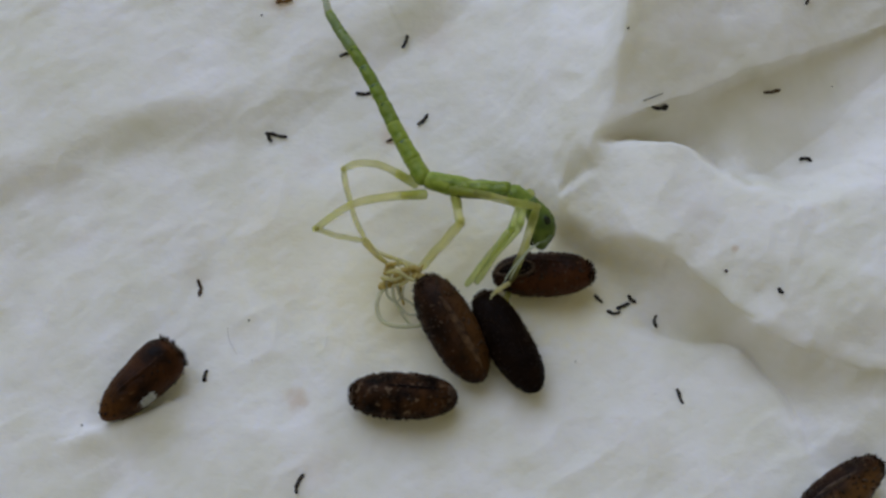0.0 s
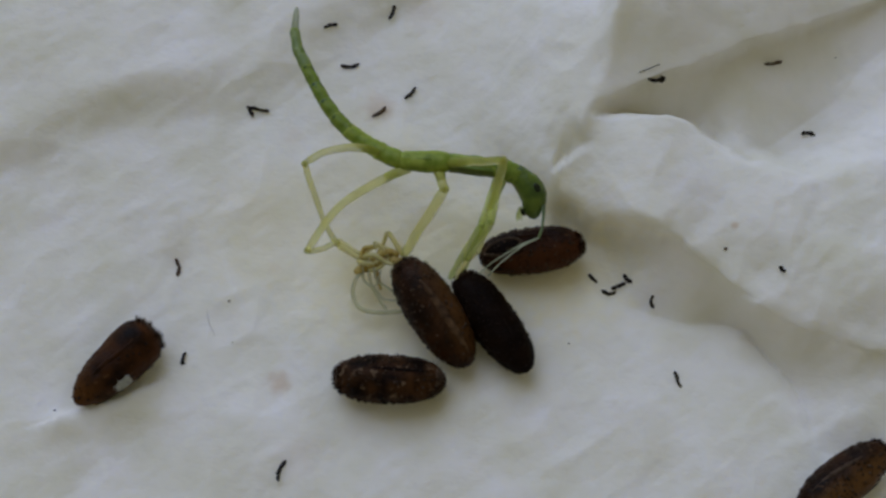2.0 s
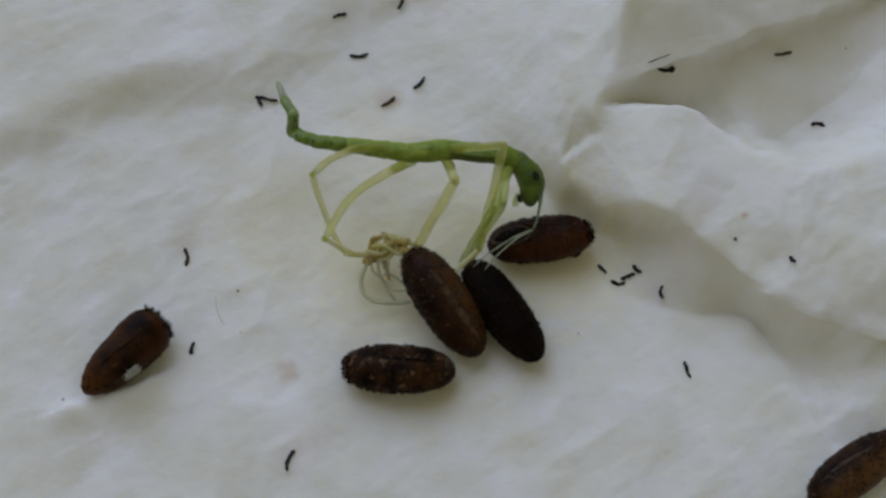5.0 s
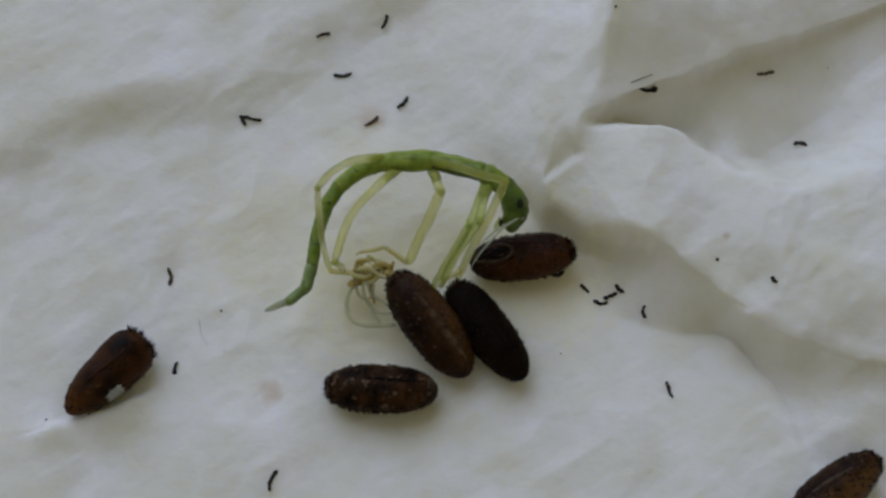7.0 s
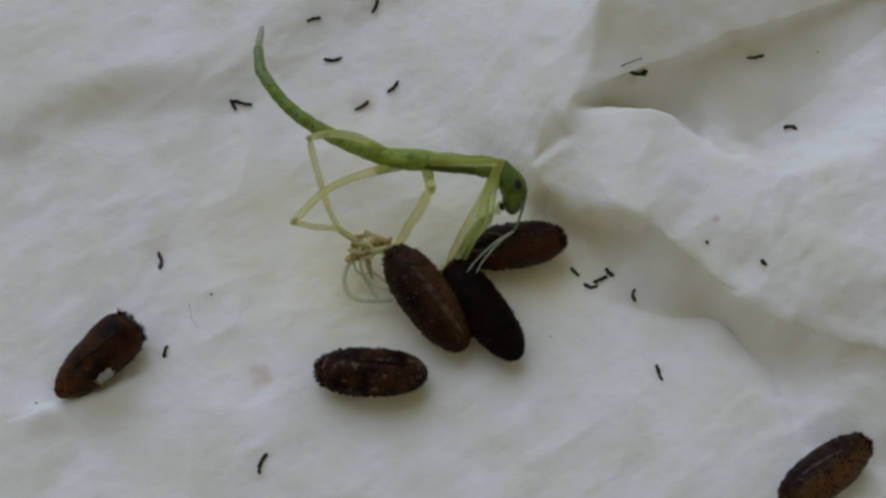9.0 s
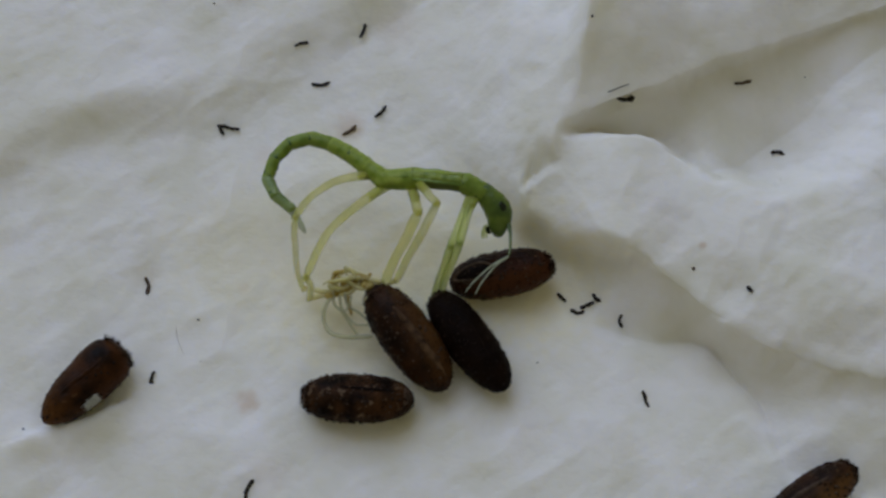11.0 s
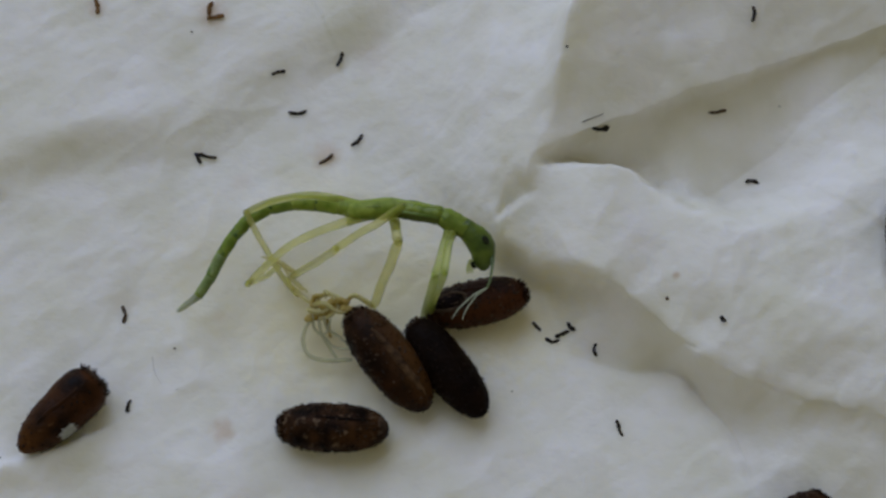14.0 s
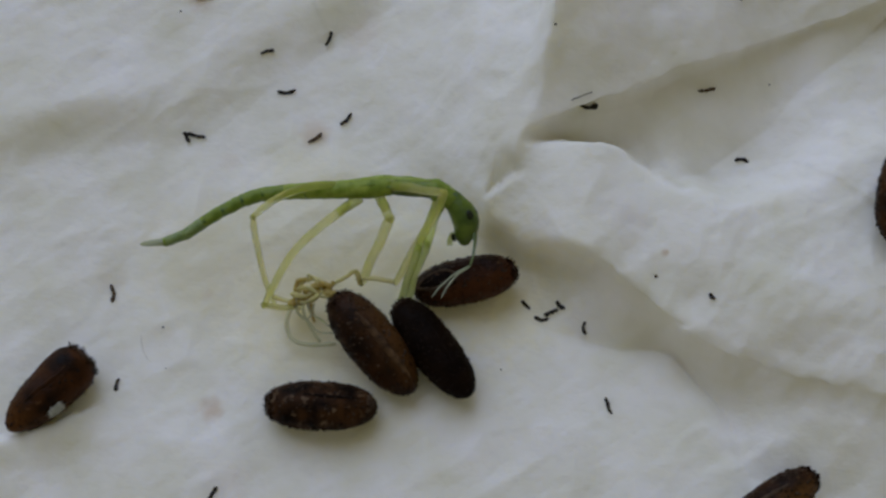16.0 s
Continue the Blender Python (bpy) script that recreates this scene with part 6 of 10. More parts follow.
    walk(limbs["abdomen 8"], [
        (0, at(-3.43, 5.60, 2.31, 0, -2, 123)), (0.2, at(-3.38, 4.92, 2.31, 0, -3, 134)), (0.5, at(-3.48, 4.56, 2.31, 0, -3, 130)), (0.75, at(-3.64, 4.45, 2.31, 0, -3, 122)),
        (1, at(-3.78, 4.33, 2.31, 0, -3, 113)), (1.5, at(-3.93, 4.31, 2.31, 0, -3, 124)), (2, at(-4.19, 4.07, 2.31, 0, -3, 115)), (2.5, at(-4.33, 3.99, 2.31, 0, -3, 111)),
        (3, at(-3.97, 3.78, 2.31, 0, -3, 98)), (3.25, at(-3.78, 3.94, 2.31, 0, -3, 83)), (3.5, at(-3.56, 4.08, 2.31, 0, -3, 68)), (3.75, at(-3.75, 3.76, 2.31, 0, -3, 73)),
        (4, at(-3.88, 3.43, 2.31, 0, -3, 79)), (4.2, at(-3.91, 3.25, 2.31, 0, -3, 81)), (4.55, at(-4.16, 3.10, 2.15, 0, -16, 81)), (4.9, at(-4.69, 2.49, 1.75, 0, -48, 81)),
        (5.08, at(-4.90, 1.95, 1.52, 0, -69, 81)), (5.17, at(-4.96, 1.63, 1.42, 0, -80, 81)), (5.21, at(-4.97, 1.48, 1.38, 0, -85, 81)), (5.25, at(-4.98, 1.33, 1.35, 180, -90, 0)),
        (5.29, at(-4.97, 1.18, 1.31, 0, -84, -102)), (5.33, at(-4.96, 1.03, 1.28, 0, -78, -102)), (5.42, at(-4.91, 0.68, 1.23, 0, -65, -102)), (5.6, at(-4.69, 0.05, 1.19, 0, -40, -102)),
        (5.95, at(-4.10, -0.76, 1.26, 0, -1, -102)), (6.3, at(-3.79, -1.01, 1.34, 0, 15, -102)), (6.5, at(-3.77, -1.10, 1.34, 0, 14, -100)), (6.75, at(-3.78, -1.06, 1.33, 0, 14, -102)),
        (7, at(-3.79, -1.03, 1.34, 0, 14, -105)), (7.25, at(-3.84, -1.00, 1.33, 0, 14, -104)), (7.5, at(-3.90, -0.97, 1.34, 0, 14, -103)), (7.65, at(-5.20, -0.25, 1.31, 0, 17, -149)),
        (7.8, at(-5.79, 1.10, 1.53, 0, 9, 167)), (8, at(-5.76, 1.60, 1.53, 0, 9, 172)), (8.25, at(-5.64, 2.03, 1.66, 0, 8, 161)), (8.5, at(-5.44, 2.43, 1.79, 0, 6, 150)),
        (8.75, at(-5.08, 2.95, 1.99, 0, 3, 135)), (9, at(-4.68, 3.39, 2.18, 0, -1, 121)), (9.2, at(-4.57, 3.21, 2.18, 0, -1, 118)), (9.55, at(-4.70, 3.11, 2.15, 0, -14, 118)),
        (9.9, at(-4.94, 2.79, 2.07, 0, -47, 118)), (10.07, at(-5.01, 2.57, 2.03, 0, -67, 118)), (10.16, at(-5.02, 2.44, 2.00, 0, -79, 118)), (10.21, at(-5.02, 2.36, 1.99, 0, -85, 118)),
        (10.25, at(-5.01, 2.30, 1.98, 180, -90, 0)), (10.29, at(-4.99, 2.25, 1.97, -0, -85, -66)), (10.34, at(-4.97, 2.17, 1.96, -0, -78, -66)), (10.43, at(-4.92, 2.05, 1.94, -0, -66, -66)),
        (10.6, at(-4.77, 1.85, 1.91, -0, -44, -66)), (10.95, at(-4.42, 1.60, 1.87, -0, -9, -66)), (11.3, at(-4.25, 1.54, 1.86, -0, 5, -66)), (11.5, at(-3.81, 2.91, 2.12, -0, 1, -69)),
        (11.75, at(-3.59, 3.28, 2.12, -0, 1, -81)), (12, at(-3.29, 3.60, 2.12, 0, 1, -93)), (12.25, at(-3.90, 2.52, 1.84, -0, 5, -84)), (12.5, at(-4.02, 1.32, 1.60, -0, 10, -75)),
        (12.75, at(-4.48, 0.85, 1.40, -0, 13, -90)), (13, at(-4.86, 0.33, 1.20, 0, 15, -104)), (13.5, at(-4.93, 0.39, 1.17, 0, 16, -98)), (13.75, at(-4.97, 0.43, 1.16, 0, 16, -107)),
        (14, at(-5.01, 0.48, 1.14, 0, 16, -117)), (14.25, at(-5.27, 0.69, 1.25, 0, 15, -138)), (14.5, at(-5.42, 0.97, 1.40, 0, 12, -158)), (14.75, at(-5.55, 1.98, 1.67, 0, 8, -177)),
        (15, at(-5.35, 2.96, 1.99, 0, 3, 164)), (15.25, at(-5.18, 3.00, 1.99, 0, 3, 164)), (15.5, at(-5.00, 3.02, 1.99, 0, 3, 164)), (15.75, at(-5.30, 1.90, 1.67, 0, 8, -172)),
        (16, at(-5.14, 0.72, 1.40, 0, 13, -148)),
    ])
    walk(limbs["abdomen 9"], [
        (0, at(-3.79, 6.15, 2.34, 0, -3, 119)), (0.2, at(-3.77, 5.33, 2.34, 0, -3, 131)), (0.5, at(-3.84, 4.98, 2.34, 0, -3, 115)), (0.75, at(-3.93, 4.93, 2.34, 0, -3, 108)),
        (1, at(-4.01, 4.85, 2.34, 0, -3, 100)), (1.5, at(-4.25, 4.79, 2.34, 0, -3, 94)), (2, at(-4.44, 4.58, 2.34, 0, -3, 100)), (2.5, at(-4.52, 4.51, 2.34, 0, -3, 92)),
        (3, at(-4.04, 4.29, 2.34, 0, -3, 83)), (3.25, at(-3.72, 4.46, 2.34, 0, -3, 69)), (3.5, at(-3.36, 4.57, 2.34, 0, -3, 55)), (3.75, at(-3.60, 4.24, 2.34, 0, -3, 62)),
        (4, at(-3.79, 3.90, 2.34, 0, -3, 70)), (4.2, at(-3.83, 3.72, 2.34, 0, -3, 74)), (4.55, at(-4.09, 3.56, 2.29, 0, 1, 84)), (4.9, at(-4.63, 2.82, 2.13, 0, 12, 110)),
        (5.25, at(-4.98, 1.33, 1.87, 0, 22, 145)), (5.6, at(-4.78, -0.35, 1.53, 0, 24, -176)), (5.95, at(-4.22, -1.31, 1.27, 0, 19, -147)), (6.3, at(-3.90, -1.54, 1.19, 0, 16, -136)),
        (6.5, at(-3.86, -1.64, 1.19, 0, 15, -140)), (6.75, at(-3.90, -1.61, 1.19, 0, 15, -142)), (7, at(-3.93, -1.57, 1.19, 0, 15, -143)), (7.25, at(-3.98, -1.54, 1.19, 0, 15, -139)),
        (7.5, at(-4.02, -1.51, 1.19, 0, 15, -135)), (7.65, at(-5.70, -0.56, 1.13, 0, 17, 177)), (7.8, at(-6.43, 1.25, 1.42, 0, 9, 130)), (8, at(-6.40, 1.68, 1.42, 0, 9, 145)),
        (8.25, at(-6.25, 2.24, 1.57, 0, 7, 137)), (8.5, at(-6.00, 2.75, 1.73, 0, 5, 129)), (8.75, at(-5.53, 3.39, 1.97, 0, 3, 113)), (9, at(-4.98, 3.91, 2.19, 0, -1, 97)),
        (9.2, at(-4.84, 3.72, 2.19, 0, -1, 90)), (9.55, at(-4.97, 3.61, 2.29, 0, 1, 79)), (9.9, at(-5.14, 3.15, 2.50, 0, 4, 54)), (10.25, at(-5.01, 2.30, 2.57, 0, 6, 21)),
        (10.6, at(-4.60, 1.46, 2.32, -0, 7, -12)), (10.95, at(-4.18, 1.07, 1.96, -0, 6, -38)), (11.3, at(-4.01, 1.00, 1.81, -0, 5, -48)), (11.5, at(-3.59, 2.34, 2.11, -0, 1, -64)),
        (11.75, at(-3.50, 2.69, 2.11, -0, 1, -64)), (12, at(-3.32, 3.03, 2.11, -0, 1, -64)), (12.25, at(-3.84, 1.96, 1.78, -0, 6, -64)), (12.5, at(-3.87, 0.78, 1.50, -0, 11, -63)),
        (12.75, at(-4.47, 0.26, 1.27, 0, 16, -92)), (13, at(-5.01, -0.26, 1.04, 0, 17, -122)), (13.5, at(-5.01, -0.20, 1.00, 0, 17, -130)), (13.75, at(-5.15, -0.14, 0.98, 0, 17, -128)),
        (14, at(-5.28, -0.06, 0.96, 0, 17, -125)), (14.25, at(-5.72, 0.27, 1.09, 0, 16, -149)), (14.5, at(-6.00, 0.74, 1.27, 0, 12, -172)), (14.75, at(-6.19, 1.96, 1.59, 0, 8, 165)),
        (15, at(-5.96, 3.14, 1.96, 0, 3, 143)), (15.25, at(-5.76, 3.14, 1.96, 0, 3, 148)), (15.5, at(-5.56, 3.12, 1.96, 0, 3, 154)), (15.75, at(-5.87, 1.79, 1.58, 0, 9, 175)),
        (16, at(-5.63, 0.42, 1.27, 0, 13, -163)),
    ])
    walk(limbs["abdomen 10"], [
        (0, at(-4.11, 6.73, 2.37, 0, -3, 104)), (0.2, at(-4.14, 5.75, 2.37, 0, -3, 99)), (0.5, at(-4.08, 5.48, 2.37, 0, -3, 94)), (0.75, at(-4.11, 5.47, 2.37, 0, -3, 92)),
        (1, at(-4.11, 5.42, 2.37, 0, -3, 90)), (1.5, at(-4.29, 5.36, 2.37, 0, -3, 82)), (2, at(-4.54, 5.15, 2.37, 0, -3, 87)), (2.5, at(-4.55, 5.07, 2.37, 0, -3, 84)),
        (3, at(-3.98, 4.78, 2.37, 0, -3, 65)), (3.25, at(-3.53, 4.94, 2.37, 0, -3, 57)), (3.5, at(-3.06, 5.00, 2.37, 0, -3, 49)), (3.75, at(-3.37, 4.69, 2.37, 0, -3, 57)),
        (4, at(-3.62, 4.35, 2.37, 0, -4, 65)), (4.2, at(-3.70, 4.19, 2.37, 0, -4, 68)), (4.55, at(-4.04, 4.04, 2.28, 0, -1, 77)), (4.9, at(-4.80, 3.28, 2.03, 0, 7, 101)),
        (5.25, at(-5.37, 1.60, 1.68, 0, 14, 132)), (5.6, at(-5.26, -0.38, 1.32, 0, 18, 165)), (5.95, at(-4.64, -1.58, 1.10, 0, 16, -170)), (6.3, at(-4.28, -1.90, 1.05, 0, 15, -160)),
        (6.5, at(-4.27, -1.98, 1.05, 0, 15, -166)), (6.75, at(-4.32, -1.94, 1.05, 0, 15, -163)), (7, at(-4.37, -1.89, 1.05, 0, 15, -161)), (7.25, at(-4.39, -1.90, 1.05, 0, 15, -159)),
        (7.5, at(-4.40, -1.89, 1.05, 0, 15, -158)), (7.65, at(-6.31, -0.52, 0.94, 0, 17, 153)), (7.8, at(-6.88, 1.80, 1.31, 0, 8, 105)), (8, at(-6.96, 2.07, 1.31, 0, 9, 129)),
        (8.25, at(-6.74, 2.70, 1.48, 0, 7, 121)), (8.5, at(-6.42, 3.28, 1.67, 0, 5, 114)), (8.75, at(-5.77, 3.98, 1.94, 0, 2, 98)), (9, at(-5.05, 4.50, 2.19, 0, -1, 83)),
        (9.2, at(-4.84, 4.32, 2.19, 0, -1, 86)), (9.55, at(-4.86, 4.20, 2.28, 0, 2, 74)), (9.9, at(-4.79, 3.63, 2.47, 0, 6, 46)), (10.25, at(-4.46, 2.51, 2.50, 0, 10, 9)),
        (10.6, at(-4.03, 1.34, 2.25, -0, 10, -29)), (10.95, at(-3.72, 0.71, 1.90, -0, 7, -58)), (11.3, at(-3.62, 0.57, 1.75, -0, 5, -69)), (11.5, at(-3.32, 1.79, 2.11, -0, 1, -86)),
        (11.75, at(-3.25, 2.18, 2.11, 0, 1, -102)), (12, at(-3.09, 2.54, 2.11, 0, 1, -118)), (12.25, at(-3.60, 1.48, 1.73, 0, 5, -111)), (12.5, at(-3.63, 0.30, 1.40, 0, 10, -105)),
        (12.75, at(-4.49, -0.28, 1.11, 0, 15, -138)), (13, at(-5.30, -0.73, 0.87, 0, 15, -172)), (13.5, at(-5.37, -0.63, 0.83, 0, 16, -162)), (13.75, at(-5.50, -0.60, 0.80, 0, 17, -154)),
        (14, at(-5.62, -0.55, 0.78, 0, 17, -147)), (14.25, at(-6.24, -0.04, 0.92, 0, 15, -166)), (14.5, at(-6.63, 0.65, 1.14, 0, 12, 176)), (14.75, at(-6.81, 2.12, 1.50, 0, 8, 151)),
        (15, at(-6.49, 3.54, 1.93, 0, 2, 128)), (15.25, at(-6.29, 3.45, 1.93, 0, 3, 129)), (15.5, at(-6.08, 3.35, 1.93, 0, 3, 130)), (15.75, at(-6.45, 1.82, 1.49, 0, 8, 155)),
        (16, at(-6.18, 0.25, 1.14, 0, 13, -180)),
    ])
    walk(limbs["hind far femur"], [
        (0, at(-1.81, 1.63, 2.05, 0, -53, -155)), (0.2, at(-1.76, 1.84, 2.05, 0, -57, -161)), (0.5, at(-1.81, 1.70, 2.05, 0, -55, -160)), (0.75, at(-1.83, 1.63, 2.05, 0, -50, -156)),
        (1, at(-1.86, 1.57, 2.05, 0, -45, -153)), (1.5, at(-1.87, 1.73, 2.05, 0, -44, -151)), (2, at(-1.93, 1.59, 2.05, 0, -38, -153)), (2.5, at(-2.11, 1.61, 2.05, 0, -29, -152)),
        (3, at(-2.02, 1.53, 2.05, 0, -17, -152)), (3.25, at(-2.04, 1.51, 2.05, 0, -23, -152)), (3.5, at(-2.05, 1.49, 2.05, 0, -29, -152)), (3.75, at(-2.02, 1.49, 2.05, 0, -26, -151)),
        (4, at(-1.99, 1.48, 2.05, 0, -23, -150)), (4.2, at(-2.12, 1.42, 2.05, 0, -30, -148)), (4.55, at(-2.09, 1.43, 2.05, 0, -30, -147)), (4.9, at(-2.02, 1.44, 2.05, 0, -32, -146)),
        (5.25, at(-1.92, 1.46, 2.05, 0, -34, -144)), (5.6, at(-1.83, 1.48, 2.05, 0, -36, -143)), (5.95, at(-1.75, 1.49, 2.05, 0, -37, -141)), (6.3, at(-1.72, 1.50, 2.05, 0, -38, -140)),
        (6.5, at(-1.79, 1.51, 2.05, 0, -38, -139)), (6.75, at(-1.76, 1.66, 2.05, 0, -37, -138)), (7, at(-1.72, 1.80, 2.05, 0, -36, -137)), (7.25, at(-1.67, 1.78, 2.05, 0, -35, -141)),
        (7.5, at(-1.62, 1.77, 2.05, 0, -35, -146)), (7.65, at(-1.59, 1.52, 2.05, 0, -27, -150)), (7.8, at(-1.55, 1.26, 2.05, 0, -20, -154)), (8, at(-1.36, 1.36, 2.05, 0, -6, -163)),
        (8.25, at(-1.39, 1.32, 2.05, 0, -25, -162)), (8.5, at(-1.41, 1.28, 2.05, 0, -45, -160)), (8.75, at(-1.43, 1.33, 2.05, 0, -46, -162)), (9, at(-1.44, 1.39, 2.05, 0, -47, -165)),
        (9.2, at(-1.41, 1.43, 2.05, 0, -39, -164)), (9.55, at(-1.42, 1.45, 2.05, 0, -39, -161)), (9.9, at(-1.44, 1.48, 2.05, 0, -37, -155)), (10.25, at(-1.48, 1.52, 2.05, 0, -34, -148)),
        (10.6, at(-1.51, 1.56, 2.05, 0, -30, -142)), (10.95, at(-1.54, 1.59, 2.05, 0, -28, -137)), (11.3, at(-1.55, 1.60, 2.05, 0, -27, -135)), (11.5, at(-1.62, 1.80, 2.05, 0, -28, -132)),
        (11.75, at(-1.56, 1.91, 2.05, 0, -25, -137)), (12, at(-1.49, 2.03, 2.05, 0, -22, -141)), (12.25, at(-1.51, 1.86, 2.05, 0, -24, -140)), (12.5, at(-1.54, 1.70, 2.05, 0, -26, -139)),
        (12.75, at(-1.53, 1.61, 2.05, 0, -27, -144)), (13, at(-1.52, 1.52, 2.05, 0, -27, -149)), (13.5, at(-1.55, 1.62, 2.05, 0, -23, -152)), (13.75, at(-1.44, 1.61, 2.05, 0, -20, -160)),
        (14, at(-1.34, 1.59, 2.05, 0, -17, -168)), (14.25, at(-1.36, 1.52, 2.05, 0, -20, -167)), (14.5, at(-1.37, 1.46, 2.05, 0, -24, -166)), (14.75, at(-1.39, 1.46, 2.05, 0, -29, -164)),
        (15, at(-1.40, 1.46, 2.05, 0, -35, -161)), (15.25, at(-1.43, 1.48, 2.05, 0, -33, -161)), (15.5, at(-1.47, 1.50, 2.05, 0, -30, -160)), (15.75, at(-1.32, 1.49, 2.05, 0, -26, -156)),
        (16, at(-1.18, 1.48, 2.05, 0, -22, -151)),
    ])
    walk(limbs["hind far tibia"], [
        (0, at(-3.49, 0.85, 4.47, -0, 77, -54)), (0.2, at(-3.30, 1.29, 4.61, -0, 74, -72)), (0.5, at(-3.44, 1.09, 4.53, -0, 63, -69)), (0.75, at(-3.61, 0.84, 4.38, -0, 68, -71)),
        (1, at(-3.77, 0.60, 4.21, -0, 73, -74)), (1.5, at(-3.80, 0.67, 4.15, -0, 68, -64)), (2, at(-4.06, 0.53, 3.94, -0, 68, -56)), (2.5, at(-4.45, 0.36, 3.54, -0, 68, -52)),
        (3, at(-4.59, 0.16, 2.95, -0, 61, -56)), (3.25, at(-4.51, 0.20, 3.25, -0, 63, -55)), (3.5, at(-4.40, 0.25, 3.53, -0, 65, -54)), (3.75, at(-4.41, 0.18, 3.39, -0, 65, -50)),
        (4, at(-4.42, 0.11, 3.25, -0, 65, -45)), (4.2, at(-4.36, 0.02, 3.56, -0, 67, -46)), (4.55, at(-4.31, 0.02, 3.59, -0, 68, -47)), (4.9, at(-4.17, 0.00, 3.66, -0, 69, -51)),
        (5.25, at(-3.98, -0.01, 3.74, -0, 70, -56)), (5.6, at(-3.79, -0.02, 3.82, -0, 71, -61)), (5.95, at(-3.64, -0.03, 3.88, -0, 71, -66)), (6.3, at(-3.58, -0.04, 3.90, -0, 72, -67)),
        (6.5, at(-3.58, -0.07, 3.92, -0, 73, -65)), (6.75, at(-3.54, 0.02, 3.88, -0, 73, -73)), (7, at(-3.51, 0.11, 3.84, -0, 72, -80)), (7.25, at(-3.61, 0.24, 3.81, -0, 72, -74)),
        (7.5, at(-3.70, 0.37, 3.78, -0, 72, -68)), (7.65, at(-3.93, 0.17, 3.45, -0, 73, -60)), (7.8, at(-4.11, -0.01, 3.09, -0, 74, -51)), (8, at(-4.26, 0.48, 2.36, -0, 58, -52)),
        (8.25, at(-3.99, 0.46, 3.36, -0, 62, -55)), (8.5, at(-3.43, 0.53, 4.19, -0, 67, -60)), (8.75, at(-3.44, 0.69, 4.23, -0, 66, -62)), (9, at(-3.44, 0.86, 4.27, -0, 65, -64)),
        (9.2, at(-3.67, 0.78, 3.98, -0, 64, -60)), (9.55, at(-3.68, 0.69, 3.95, -0, 65, -61)), (9.9, at(-3.67, 0.46, 3.87, -0, 68, -65)), (10.25, at(-3.63, 0.19, 3.74, -0, 71, -70)),
        (10.6, at(-3.57, -0.07, 3.59, -0, 75, -79)), (10.95, at(-3.50, -0.26, 3.46, -0, 77, -87)), (11.3, at(-3.47, -0.33, 3.41, 0, 77, -92)), (11.5, at(-3.42, -0.18, 3.49, 0, 69, -92)),
        (11.75, at(-3.55, 0.03, 3.35, -0, 68, -86)), (12, at(-3.67, 0.25, 3.21, -0, 67, -80)), (12.25, at(-3.64, 0.08, 3.31, -0, 69, -79)), (12.5, at(-3.60, -0.09, 3.41, -0, 71, -78)),
        (12.75, at(-3.73, 0.01, 3.42, -0, 73, -71)), (13, at(-3.85, 0.12, 3.43, -0, 74, -63)), (13.5, at(-4.02, 0.30, 3.23, -0, 71, -48)), (13.75, at(-4.13, 0.64, 3.09, -0, 65, -47)),
        (14, at(-4.19, 1.00, 2.94, -0, 58, -47)), (14.25, at(-4.14, 0.90, 3.10, -0, 61, -50)), (14.5, at(-4.08, 0.80, 3.27, -0, 64, -54)), (14.75, at(-3.93, 0.72, 3.54, -0, 63, -60)),
        (15, at(-3.75, 0.65, 3.80, -0, 62, -66)), (15.25, at(-3.85, 0.63, 3.69, -0, 62, -61)), (15.5, at(-3.94, 0.62, 3.58, -0, 63, -57)), (15.75, at(-3.81, 0.35, 3.38, -0, 66, -65)),
        (16, at(-3.65, 0.10, 3.17, -0, 68, -74)),
    ])
